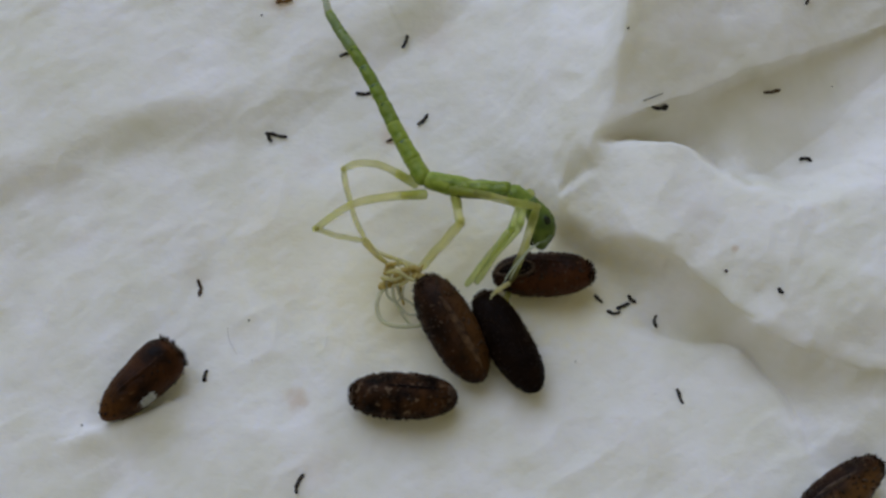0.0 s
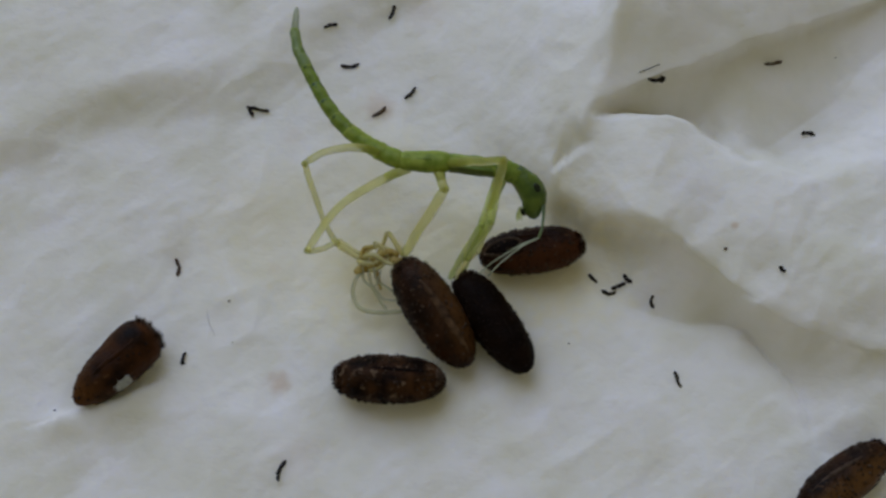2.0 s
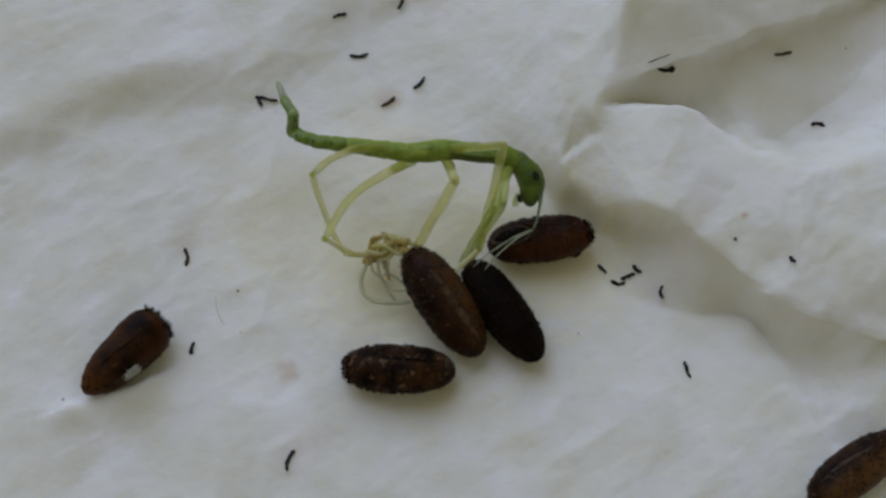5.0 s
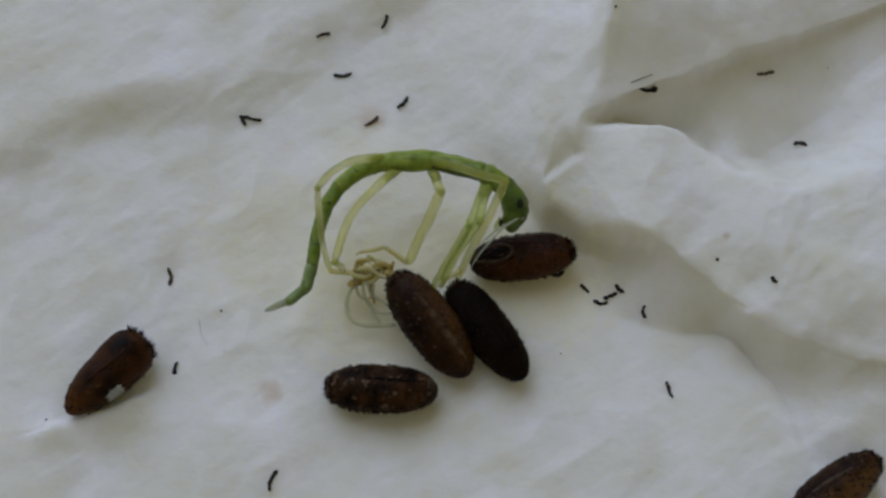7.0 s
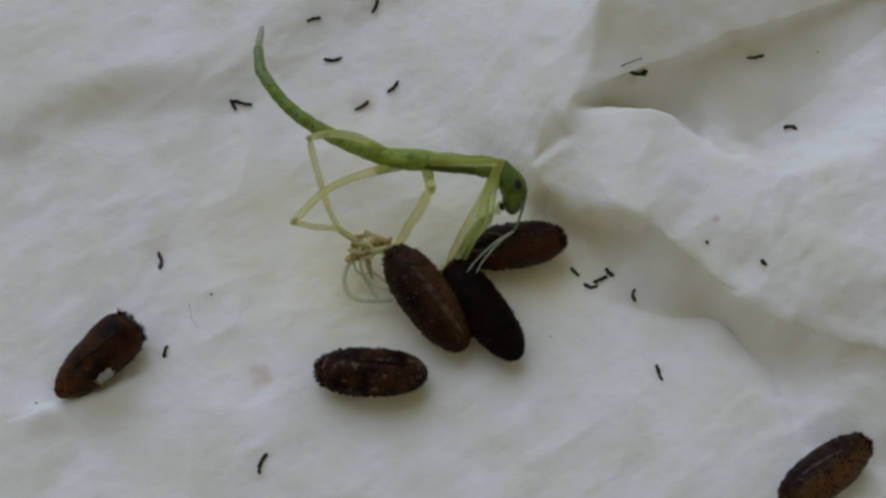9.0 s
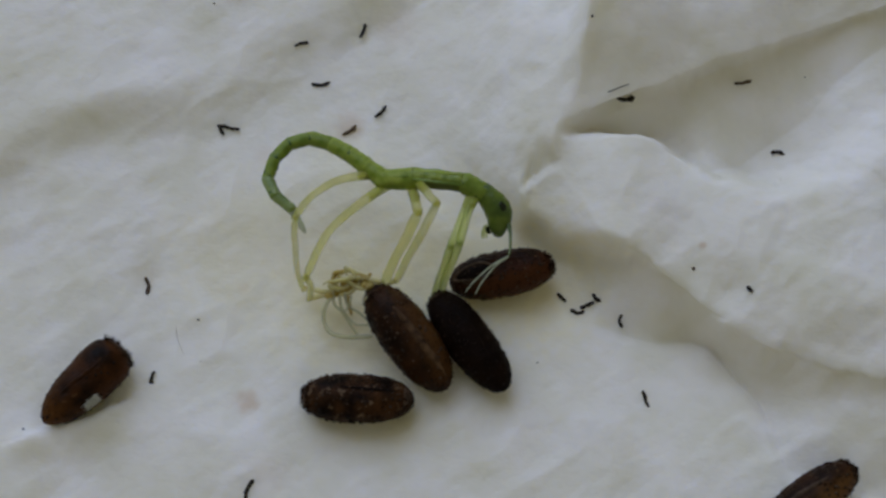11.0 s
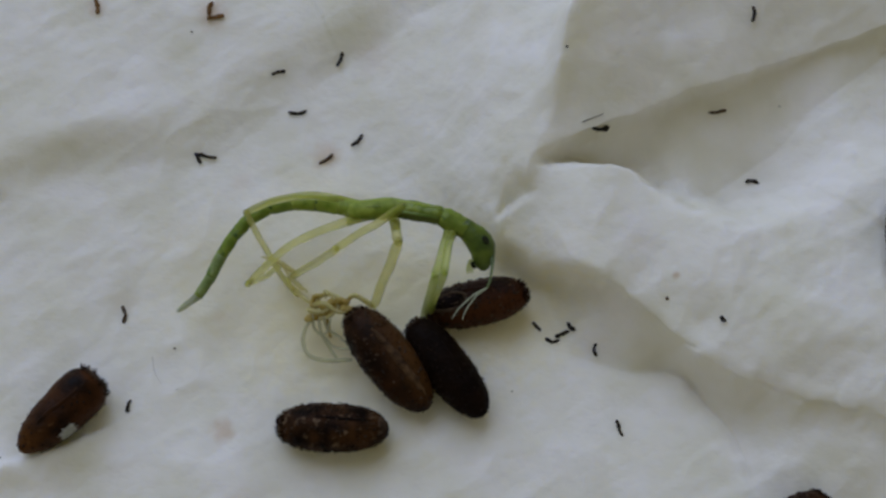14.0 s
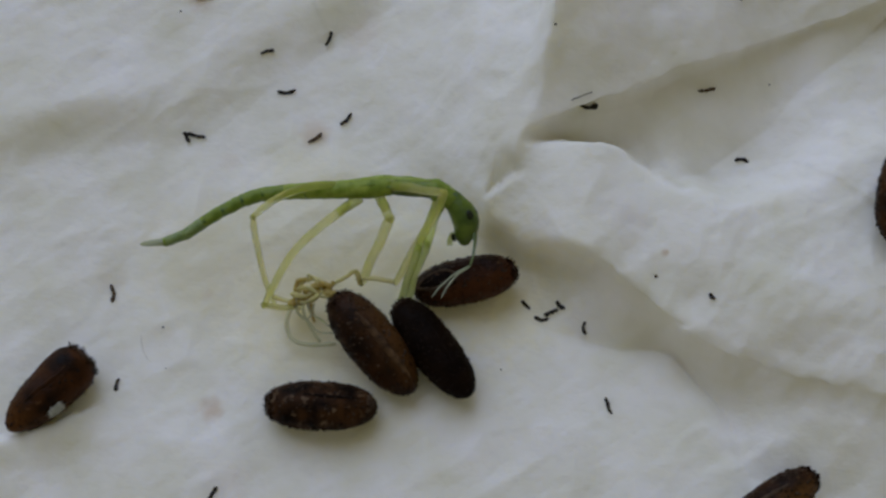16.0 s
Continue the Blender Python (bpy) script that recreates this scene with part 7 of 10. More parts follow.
    walk(limbs["hind far tarsus"], [
        (0, at(-3.04, 0.24, 1.19, -0, 24, -44)), (0.2, at(-3.01, 0.39, 1.38, -0, 33, -47)), (0.5, at(-2.89, -0.34, 1.54, -0, 43, -10)), (0.75, at(-3.20, -0.34, 1.26, -0, 30, -24)),
        (1, at(-3.50, -0.33, 0.99, -0, 16, -35)), (1.5, at(-3.25, -0.44, 1.03, -0, 19, -33)), (2, at(-3.34, -0.52, 0.83, -0, 5, -26)), (2.5, at(-3.67, -0.63, 0.43, -0, -19, -32)),
        (3, at(-3.77, -1.05, 0.30, -0, -27, -21)), (3.25, at(-3.68, -0.98, 0.40, -0, -24, -16)), (3.5, at(-3.57, -0.88, 0.48, -0, -20, -12)), (3.75, at(-3.52, -0.87, 0.39, -0, -22, -14)),
        (4, at(-3.47, -0.86, 0.30, -0, -25, -16)), (4.2, at(-3.47, -0.90, 0.46, -0, -15, -6)), (4.55, at(-3.45, -0.91, 0.48, -0, -14, -6)), (4.9, at(-3.39, -0.93, 0.53, -0, -12, -5)),
        (5.25, at(-3.32, -0.97, 0.59, -0, -9, -4)), (5.6, at(-3.25, -0.99, 0.65, -0, -6, -2)), (5.95, at(-3.19, -1.01, 0.70, -0, -4, -1)), (6.3, at(-3.17, -1.02, 0.72, -0, -3, -1)),
        (6.5, at(-3.17, -0.95, 0.70, -0, -3, -8)), (6.75, at(-3.25, -0.93, 0.67, -0, -5, -5)), (7, at(-3.33, -0.90, 0.64, -0, -7, -3)), (7.25, at(-3.33, -0.74, 0.61, -0, -9, -14)),
        (7.5, at(-3.32, -0.57, 0.58, -0, -10, -25)), (7.65, at(-3.48, -0.61, 0.45, -0, -16, -28)), (7.8, at(-3.60, -0.64, 0.30, -0, -21, -31)), (8, at(-3.46, -0.54, 0.30, -0, -21, -26)),
        (8.25, at(-3.22, -0.65, 0.79, -0, 3, -14)), (8.5, at(-2.76, -0.62, 1.11, -0, 27, -2)), (8.75, at(-2.78, -0.53, 1.17, -0, 28, -11)), (9, at(-2.81, -0.44, 1.23, -0, 29, -20)),
        (9.2, at(-2.95, -0.50, 0.96, -0, 12, -17)), (9.55, at(-3.00, -0.55, 0.91, -0, 10, -17)), (9.9, at(-3.14, -0.66, 0.80, -0, 3, -16)), (10.25, at(-3.28, -0.80, 0.64, -0, -5, -16)),
        (10.6, at(-3.40, -0.92, 0.48, -0, -14, -15)), (10.95, at(-3.47, -0.99, 0.35, -0, -21, -14)), (11.3, at(-3.49, -1.02, 0.30, -0, -23, -14)), (11.5, at(-3.47, -1.40, 0.35, -0, -21, -4)),
        (11.75, at(-3.47, -1.19, 0.33, -0, -23, -11)), (12, at(-3.46, -0.97, 0.30, -0, -23, -19)), (12.25, at(-3.42, -1.06, 0.30, -0, -23, -10)), (12.5, at(-3.37, -1.13, 0.30, -0, -23, -0)),
        (12.75, at(-3.41, -0.91, 0.30, -0, -22, -13)), (13, at(-3.43, -0.69, 0.30, -0, -20, -26)), (13.5, at(-3.35, -0.44, 0.30, -0, -22, -32)), (13.75, at(-3.24, -0.33, 0.29, -0, -22, -37)),
        (14, at(-3.08, -0.18, 0.30, -0, -23, -41)), (14.25, at(-3.16, -0.27, 0.30, -0, -22, -38)), (14.5, at(-3.24, -0.35, 0.30, -0, -21, -35)), (14.75, at(-3.18, -0.58, 0.58, -0, -7, -25)),
        (15, at(-3.09, -0.80, 0.84, -0, 7, -15)), (15.25, at(-3.10, -0.74, 0.72, -0, -1, -17)), (15.5, at(-3.10, -0.67, 0.60, -0, -9, -19)), (15.75, at(-3.24, -0.85, 0.45, -0, -17, -20)),
        (16, at(-3.33, -1.02, 0.30, -0, -25, -20)),
    ])
    walk(limbs["hind near femur"], [
        (0, at(-1.61, 1.16, 2.05, 0, -30, -146)), (0.2, at(-1.53, 1.24, 2.05, 0, -34, -148)), (0.5, at(-1.58, 0.99, 2.05, 0, -30, -143)), (0.75, at(-1.62, 1.01, 2.05, 0, -29, -140)),
        (1, at(-1.66, 1.03, 2.05, 0, -28, -138)), (1.5, at(-1.57, 1.15, 2.05, 0, -19, -137)), (2, at(-1.70, 1.10, 2.05, 0, -16, -131)), (2.5, at(-1.88, 1.14, 2.05, 0, -15, -130)),
        (3, at(-1.87, 1.12, 2.05, 0, -25, -140)), (3.25, at(-1.89, 1.07, 2.05, 0, -27, -141)), (3.5, at(-1.90, 1.03, 2.05, 0, -30, -142)), (3.75, at(-1.87, 1.02, 2.05, 0, -25, -139)),
        (4, at(-1.84, 1.00, 2.05, 0, -21, -137)), (4.2, at(-1.97, 0.98, 2.05, 0, -23, -131)), (4.55, at(-1.93, 0.99, 2.05, 0, -23, -130)), (4.9, at(-1.83, 1.01, 2.05, 0, -23, -127)),
        (5.25, at(-1.69, 1.05, 2.05, 0, -23, -123)), (5.6, at(-1.56, 1.08, 2.05, 0, -23, -119)), (5.95, at(-1.46, 1.11, 2.05, 0, -23, -116)), (6.3, at(-1.42, 1.12, 2.05, 0, -23, -115)),
        (6.5, at(-1.41, 1.27, 2.05, 0, -19, -115)), (6.75, at(-1.49, 1.35, 2.05, 0, -19, -116)), (7, at(-1.56, 1.43, 2.05, 0, -19, -116)), (7.25, at(-1.52, 1.37, 2.05, 0, -22, -121)),
        (7.5, at(-1.47, 1.31, 2.05, 0, -25, -125)), (7.65, at(-1.43, 1.06, 2.05, 0, -21, -128)), (7.8, at(-1.40, 0.82, 2.05, 0, -16, -130)), (8, at(-1.36, 0.95, 2.05, 0, -14, -135)),
        (8.25, at(-1.38, 0.91, 2.05, 0, -18, -133)), (8.5, at(-1.41, 0.86, 2.05, 0, -22, -130)), (8.75, at(-1.43, 0.95, 2.05, 0, -24, -134)), (9, at(-1.44, 1.03, 2.05, 0, -26, -137)),
        (9.2, at(-1.33, 1.00, 2.05, 0, -23, -138)), (9.55, at(-1.33, 1.02, 2.05, 0, -23, -136)), (9.9, at(-1.33, 1.05, 2.05, 0, -22, -133)), (10.25, at(-1.32, 1.09, 2.05, 0, -20, -129)),
        (10.6, at(-1.32, 1.13, 2.05, 0, -18, -126)), (10.95, at(-1.32, 1.16, 2.05, 0, -17, -123)), (11.3, at(-1.32, 1.17, 2.05, 0, -16, -122)), (11.5, at(-1.32, 1.47, 2.05, 0, -6, -128)),
        (11.75, at(-1.28, 1.46, 2.05, 0, -13, -131)), (12, at(-1.25, 1.44, 2.05, 0, -20, -135)), (12.25, at(-1.24, 1.35, 2.05, 0, -17, -130)), (12.5, at(-1.23, 1.25, 2.05, 0, -14, -125)),
        (12.75, at(-1.26, 1.16, 2.05, 0, -12, -125)), (13, at(-1.29, 1.07, 2.05, 0, -10, -125)), (13.5, at(-1.31, 1.26, 2.05, 0, -6, -124)), (13.75, at(-1.25, 1.24, 2.05, 0, -8, -134)),
        (14, at(-1.18, 1.21, 2.05, 0, -9, -144)), (14.25, at(-1.20, 1.12, 2.05, 0, -7, -145)), (14.5, at(-1.21, 1.03, 2.05, 0, -5, -146)), (14.75, at(-1.30, 1.08, 2.05, 0, -15, -146)),
        (15, at(-1.39, 1.13, 2.05, 0, -25, -147)), (15.25, at(-1.43, 1.10, 2.05, 0, -22, -144)), (15.5, at(-1.46, 1.07, 2.05, 0, -19, -141)), (15.75, at(-1.31, 1.01, 2.05, 0, -11, -134)),
        (16, at(-1.17, 0.95, 2.05, 0, -2, -127)),
    ])
    walk(limbs["hind near tibia"], [
        (0, at(-4.21, -0.61, 3.88, 0, 63, 34)), (0.2, at(-4.07, -0.38, 4.12, 0, 64, 34)), (0.5, at(-4.10, -0.93, 3.86, 0, 62, 33)), (0.75, at(-4.09, -1.03, 3.80, 0, 65, 45)),
        (1, at(-4.06, -1.13, 3.74, 0, 68, 59)), (1.5, at(-4.08, -1.23, 3.21, 0, 64, 59)), (2, at(-3.99, -1.57, 3.03, 0, 60, 65)), (2.5, at(-4.14, -1.57, 2.97, 0, 65, 65)),
        (2.75, at(-4.30, -1.30, 3.30, 0, 74, 37)), (3, at(-4.42, -0.99, 3.60, -0, 76, -17)), (3.25, at(-4.41, -0.96, 3.73, -0, 74, -15)), (3.5, at(-4.39, -0.92, 3.86, -0, 72, -13)),
        (3.75, at(-4.37, -1.13, 3.61, 0, 72, 6)), (4, at(-4.34, -1.31, 3.35, 0, 71, 23)), (4.2, at(-4.19, -1.56, 3.47, 0, 71, 39)), (4.55, at(-4.09, -1.59, 3.47, 0, 72, 42)),
        (4.9, at(-3.85, -1.67, 3.48, 0, 72, 51)), (5.25, at(-3.53, -1.77, 3.48, 0, 73, 63)), (5.6, at(-3.20, -1.86, 3.48, 0, 73, 75)), (5.95, at(-2.95, -1.91, 3.47, 0, 72, 84)),
        (6.3, at(-2.84, -1.93, 3.47, 0, 72, 87)), (6.5, at(-2.89, -1.86, 3.25, 0, 70, 85)), (6.75, at(-2.98, -1.76, 3.23, 0, 72, 86)), (7, at(-3.08, -1.67, 3.21, 0, 73, 87)),
        (7.25, at(-3.24, -1.54, 3.40, 0, 77, 78)), (7.5, at(-3.38, -1.39, 3.58, 0, 80, 62)), (7.65, at(-3.54, -1.63, 3.33, 0, 76, 63)), (7.8, at(-3.67, -1.86, 3.07, 0, 71, 64)),
        (8, at(-3.88, -1.55, 2.92, 0, 70, 56)), (8.25, at(-3.75, -1.64, 3.16, 0, 65, 55)), (8.5, at(-3.60, -1.72, 3.39, 0, 60, 55)), (8.75, at(-3.72, -1.47, 3.53, 0, 61, 48)),
        (9, at(-3.84, -1.21, 3.66, 0, 62, 41)), (9.2, at(-3.81, -1.25, 3.49, 0, 66, 45)), (9.55, at(-3.76, -1.30, 3.46, 0, 67, 47)), (9.9, at(-3.65, -1.42, 3.39, 0, 71, 53)),
        (10.25, at(-3.50, -1.56, 3.29, 0, 75, 64)), (10.6, at(-3.34, -1.69, 3.19, 0, 78, 82)), (10.95, at(-3.20, -1.78, 3.11, 0, 80, 102)), (11.3, at(-3.15, -1.81, 3.07, 0, 80, 111)),
        (11.5, at(-3.56, -1.38, 2.42, 0, 78, 69)), (11.75, at(-3.64, -1.21, 2.85, 0, 83, 52)), (12, at(-3.68, -1.00, 3.27, 0, 86, 1)), (12.12, at(-3.58, -1.16, 3.20, 0, 86, 38)),
        (12.25, at(-3.47, -1.34, 3.12, 0, 84, 67)), (12.5, at(-3.25, -1.65, 2.95, 0, 80, 90)), (12.75, at(-3.30, -1.76, 2.82, 0, 76, 74)), (13, at(-3.35, -1.88, 2.68, 0, 71, 65)),
        (13.5, at(-3.33, -1.76, 2.42, 0, 63, 78)), (13.75, at(-3.75, -1.38, 2.54, 0, 59, 71)), (14, at(-4.09, -0.91, 2.64, 0, 55, 66)), (14.25, at(-4.15, -0.97, 2.51, 0, 59, 51)),
        (14.5, at(-4.21, -1.03, 2.38, 0, 62, 32)), (14.75, at(-4.23, -0.89, 3.01, 0, 66, 15)), (15, at(-4.16, -0.68, 3.60, -0, 68, -7)), (15.25, at(-4.15, -0.90, 3.44, 0, 69, 12)),
        (15.5, at(-4.13, -1.11, 3.27, 0, 67, 30)), (15.75, at(-3.80, -1.58, 2.74, 0, 65, 40)), (16, at(-3.37, -1.97, 2.19, 0, 64, 48)),
    ])
    walk(limbs["hind near tarsus"], [
        (0, at(-3.11, 0.12, 1.28, -0, 29, -35)), (0.2, at(-3.01, 0.34, 1.50, -0, 37, -42)), (0.5, at(-2.94, -0.16, 1.30, -0, 30, -22)), (0.75, at(-3.22, -0.17, 1.16, -0, 23, -30)),
        (1, at(-3.50, -0.19, 1.04, -0, 16, -37)), (1.5, at(-3.43, -0.13, 0.59, -0, -8, -35)), (2, at(-3.36, -0.22, 0.51, -0, -12, -34)), (2.5, at(-3.60, -0.43, 0.34, -0, -22, -40)),
        (3, at(-3.74, -1.20, 0.77, -0, 1, -8)), (3.25, at(-3.64, -1.17, 0.92, -0, 13, -1)), (3.5, at(-3.53, -1.12, 1.08, 0, 25, 7)), (3.75, at(-3.50, -1.04, 0.83, 0, 8, 0)),
        (4, at(-3.45, -0.94, 0.59, -0, -10, -6)), (4.2, at(-3.45, -0.96, 0.70, 0, -3, 2)), (4.55, at(-3.41, -0.97, 0.70, 0, -3, 1)), (4.9, at(-3.29, -0.99, 0.69, 0, -3, 1)),
        (5.25, at(-3.14, -1.00, 0.69, -0, -4, -0)), (5.6, at(-2.97, -1.01, 0.69, -0, -5, -1)), (5.95, at(-2.85, -1.01, 0.70, -0, -6, -2)), (6.3, at(-2.79, -1.01, 0.70, -0, -6, -2)),
        (6.5, at(-2.80, -0.87, 0.50, -0, -28, -12)), (6.75, at(-2.92, -0.86, 0.46, -0, -29, -11)), (7, at(-3.03, -0.84, 0.41, -0, -31, -10)), (7.25, at(-3.10, -0.91, 0.56, -0, -18, -6)),
        (7.5, at(-3.15, -0.95, 0.70, -0, -4, -2)), (7.65, at(-3.21, -0.99, 0.50, -0, -17, -8)), (7.8, at(-3.26, -1.02, 0.31, -0, -31, -16)), (8, at(-3.34, -0.75, 0.30, -0, -24, -17)),
        (8.25, at(-3.06, -0.65, 0.58, -0, -8, -9)), (8.5, at(-2.77, -0.52, 0.87, -0, 8, -3)), (8.75, at(-2.80, -0.43, 0.97, -0, 13, -12)), (9, at(-2.82, -0.32, 1.07, -0, 18, -22)),
        (9.2, at(-2.95, -0.40, 0.83, -0, 5, -23)), (9.55, at(-2.99, -0.47, 0.78, -0, 2, -20)), (9.9, at(-3.07, -0.66, 0.66, -0, -3, -15)), (10.25, at(-3.17, -0.89, 0.52, -0, -11, -7)),
        (10.6, at(-3.25, -1.11, 0.41, 0, -18, 0)), (10.95, at(-3.31, -1.28, 0.33, 0, -23, 7)), (11.3, at(-3.33, -1.34, 0.30, 0, -25, 9)), (11.5, at(-3.41, -0.97, 0.30, -0, -20, -0)),
        (11.75, at(-3.45, -0.97, 0.33, -0, -19, -6)), (12, at(-3.45, -0.99, 0.36, -0, -19, -11)), (12.25, at(-3.37, -1.08, 0.32, -0, -22, -5)), (12.5, at(-3.25, -1.16, 0.30, 0, -26, 2)),
        (12.75, at(-3.12, -1.15, 0.29, 0, -27, 1)), (13, at(-3.01, -1.15, 0.30, -0, -27, -0)), (13.5, at(-3.11, -0.72, 0.30, -0, -27, -27)), (13.75, at(-3.32, -0.10, 0.29, -0, -21, -42)),
        (14, at(-3.41, 0.60, 0.30, -0, -14, -56)), (14.25, at(-3.31, 0.06, 0.26, -0, -19, -42)), (14.5, at(-3.27, -0.44, 0.30, -0, -23, -28)), (14.75, at(-3.20, -0.61, 0.59, -0, -6, -18)),
        (15, at(-3.09, -0.82, 0.89, -0, 11, -8)), (15.25, at(-3.11, -0.68, 0.72, -0, 1, -15)), (15.5, at(-3.14, -0.54, 0.59, -0, -9, -22)), (15.75, at(-2.99, -0.92, 0.46, -0, -29, -13)),
        (16, at(-2.74, -1.27, 0.30, -0, -48, -1)),
    ])
    walk(limbs["mid far femur"], [
        (0, at(-0.35, 1.15, 2.35, 0, -14, -19)), (0.2, at(-0.31, 1.11, 2.35, 0, -15, -20)), (0.5, at(-0.30, 1.07, 2.35, 0, -16, -19)), (0.75, at(-0.34, 1.09, 2.35, 0, -11, -18)),
        (1, at(-0.38, 1.11, 2.35, 0, -6, -16)), (1.5, at(-0.21, 1.26, 2.35, 0, -19, -27)), (2, at(-0.27, 1.23, 2.35, 0, -49, -28)), (2.5, at(-0.45, 1.33, 2.35, 0, -53, -27)),
        (3, at(-0.44, 1.35, 2.35, 0, -51, -31)), (3.25, at(-0.45, 1.32, 2.35, 0, -53, -29)), (3.5, at(-0.47, 1.30, 2.35, 0, -55, -26)), (3.75, at(-0.48, 1.30, 2.35, 0, -55, -26)),
        (4, at(-0.48, 1.31, 2.35, 0, -55, -26)), (4.2, at(-0.54, 1.28, 2.35, 0, -55, -27)), (4.55, at(-0.53, 1.29, 2.35, 0, -54, -28)), (4.9, at(-0.51, 1.32, 2.35, 0, -51, -28)),
        (5.25, at(-0.49, 1.35, 2.35, 0, -47, -29)), (5.6, at(-0.47, 1.39, 2.35, 0, -43, -30)), (5.95, at(-0.45, 1.41, 2.35, 0, -40, -30)), (6.3, at(-0.44, 1.42, 2.35, 0, -39, -31)),
        (6.5, at(-0.43, 1.46, 2.35, 0, -39, -32)), (6.75, at(-0.47, 1.52, 2.35, 0, -31, -30)), (7, at(-0.51, 1.57, 2.35, 0, -23, -28)), (7.25, at(-0.50, 1.56, 2.35, 0, -15, -25)),
        (7.5, at(-0.49, 1.55, 2.35, 0, -7, -23)), (7.65, at(-0.45, 1.31, 2.35, 0, -18, -25)), (7.8, at(-0.42, 1.08, 2.35, 0, -30, -27)), (8, at(-0.30, 1.11, 2.35, 0, -41, -28)),
        (8.25, at(-0.33, 1.10, 2.35, 0, -34, -22)), (8.5, at(-0.35, 1.09, 2.35, 0, -26, -17)), (8.75, at(-0.33, 1.08, 2.35, 0, -30, -18)), (9, at(-0.31, 1.08, 2.35, 0, -34, -19)),
        (9.2, at(-0.28, 1.20, 2.35, 0, -47, -14)), (9.55, at(-0.27, 1.20, 2.35, 0, -49, -18)), (9.9, at(-0.27, 1.18, 2.35, 0, -52, -28)), (10.25, at(-0.27, 1.17, 2.35, 0, -53, -43)),
        (10.6, at(-0.26, 1.15, 2.35, 0, -54, -59)), (10.95, at(-0.26, 1.14, 2.35, 0, -53, -71)), (11.3, at(-0.26, 1.14, 2.35, 0, -52, -75)), (11.5, at(-0.30, 1.22, 2.35, 0, -45, -81)),
        (11.75, at(-0.26, 1.19, 2.35, 0, -44, -82)), (12, at(-0.22, 1.15, 2.35, 0, -42, -82)), (12.25, at(-0.08, 1.17, 2.35, 0, -38, -81)), (12.5, at(0.06, 1.19, 2.35, 0, -34, -79)),
        (12.75, at(-0.05, 1.20, 2.35, 0, -43, -64)), (13, at(-0.15, 1.22, 2.35, 0, -50, -44)), (13.5, at(-0.17, 1.33, 2.35, 0, -71, -40)), (13.62, at(-0.17, 1.32, 2.35, 0, -67, -91)),
        (13.75, at(-0.18, 1.31, 2.35, 0, -53, -119)), (14, at(-0.19, 1.30, 2.35, 0, -19, -139)), (14.25, at(-0.08, 1.23, 2.35, 0, -39, -115)), (14.5, at(0.03, 1.16, 2.35, 0, -51, -79)),
        (14.75, at(0.12, 1.14, 2.35, 0, -52, -79)), (15, at(0.21, 1.12, 2.35, 0, -54, -79)), (15.25, at(0.21, 1.13, 2.35, 0, -49, -80)), (15.5, at(0.21, 1.15, 2.35, 0, -46, -80)),
        (15.75, at(0.11, 1.25, 2.35, 0, -48, -57)), (16, at(0.01, 1.35, 2.35, 0, -45, -34)),
    ])
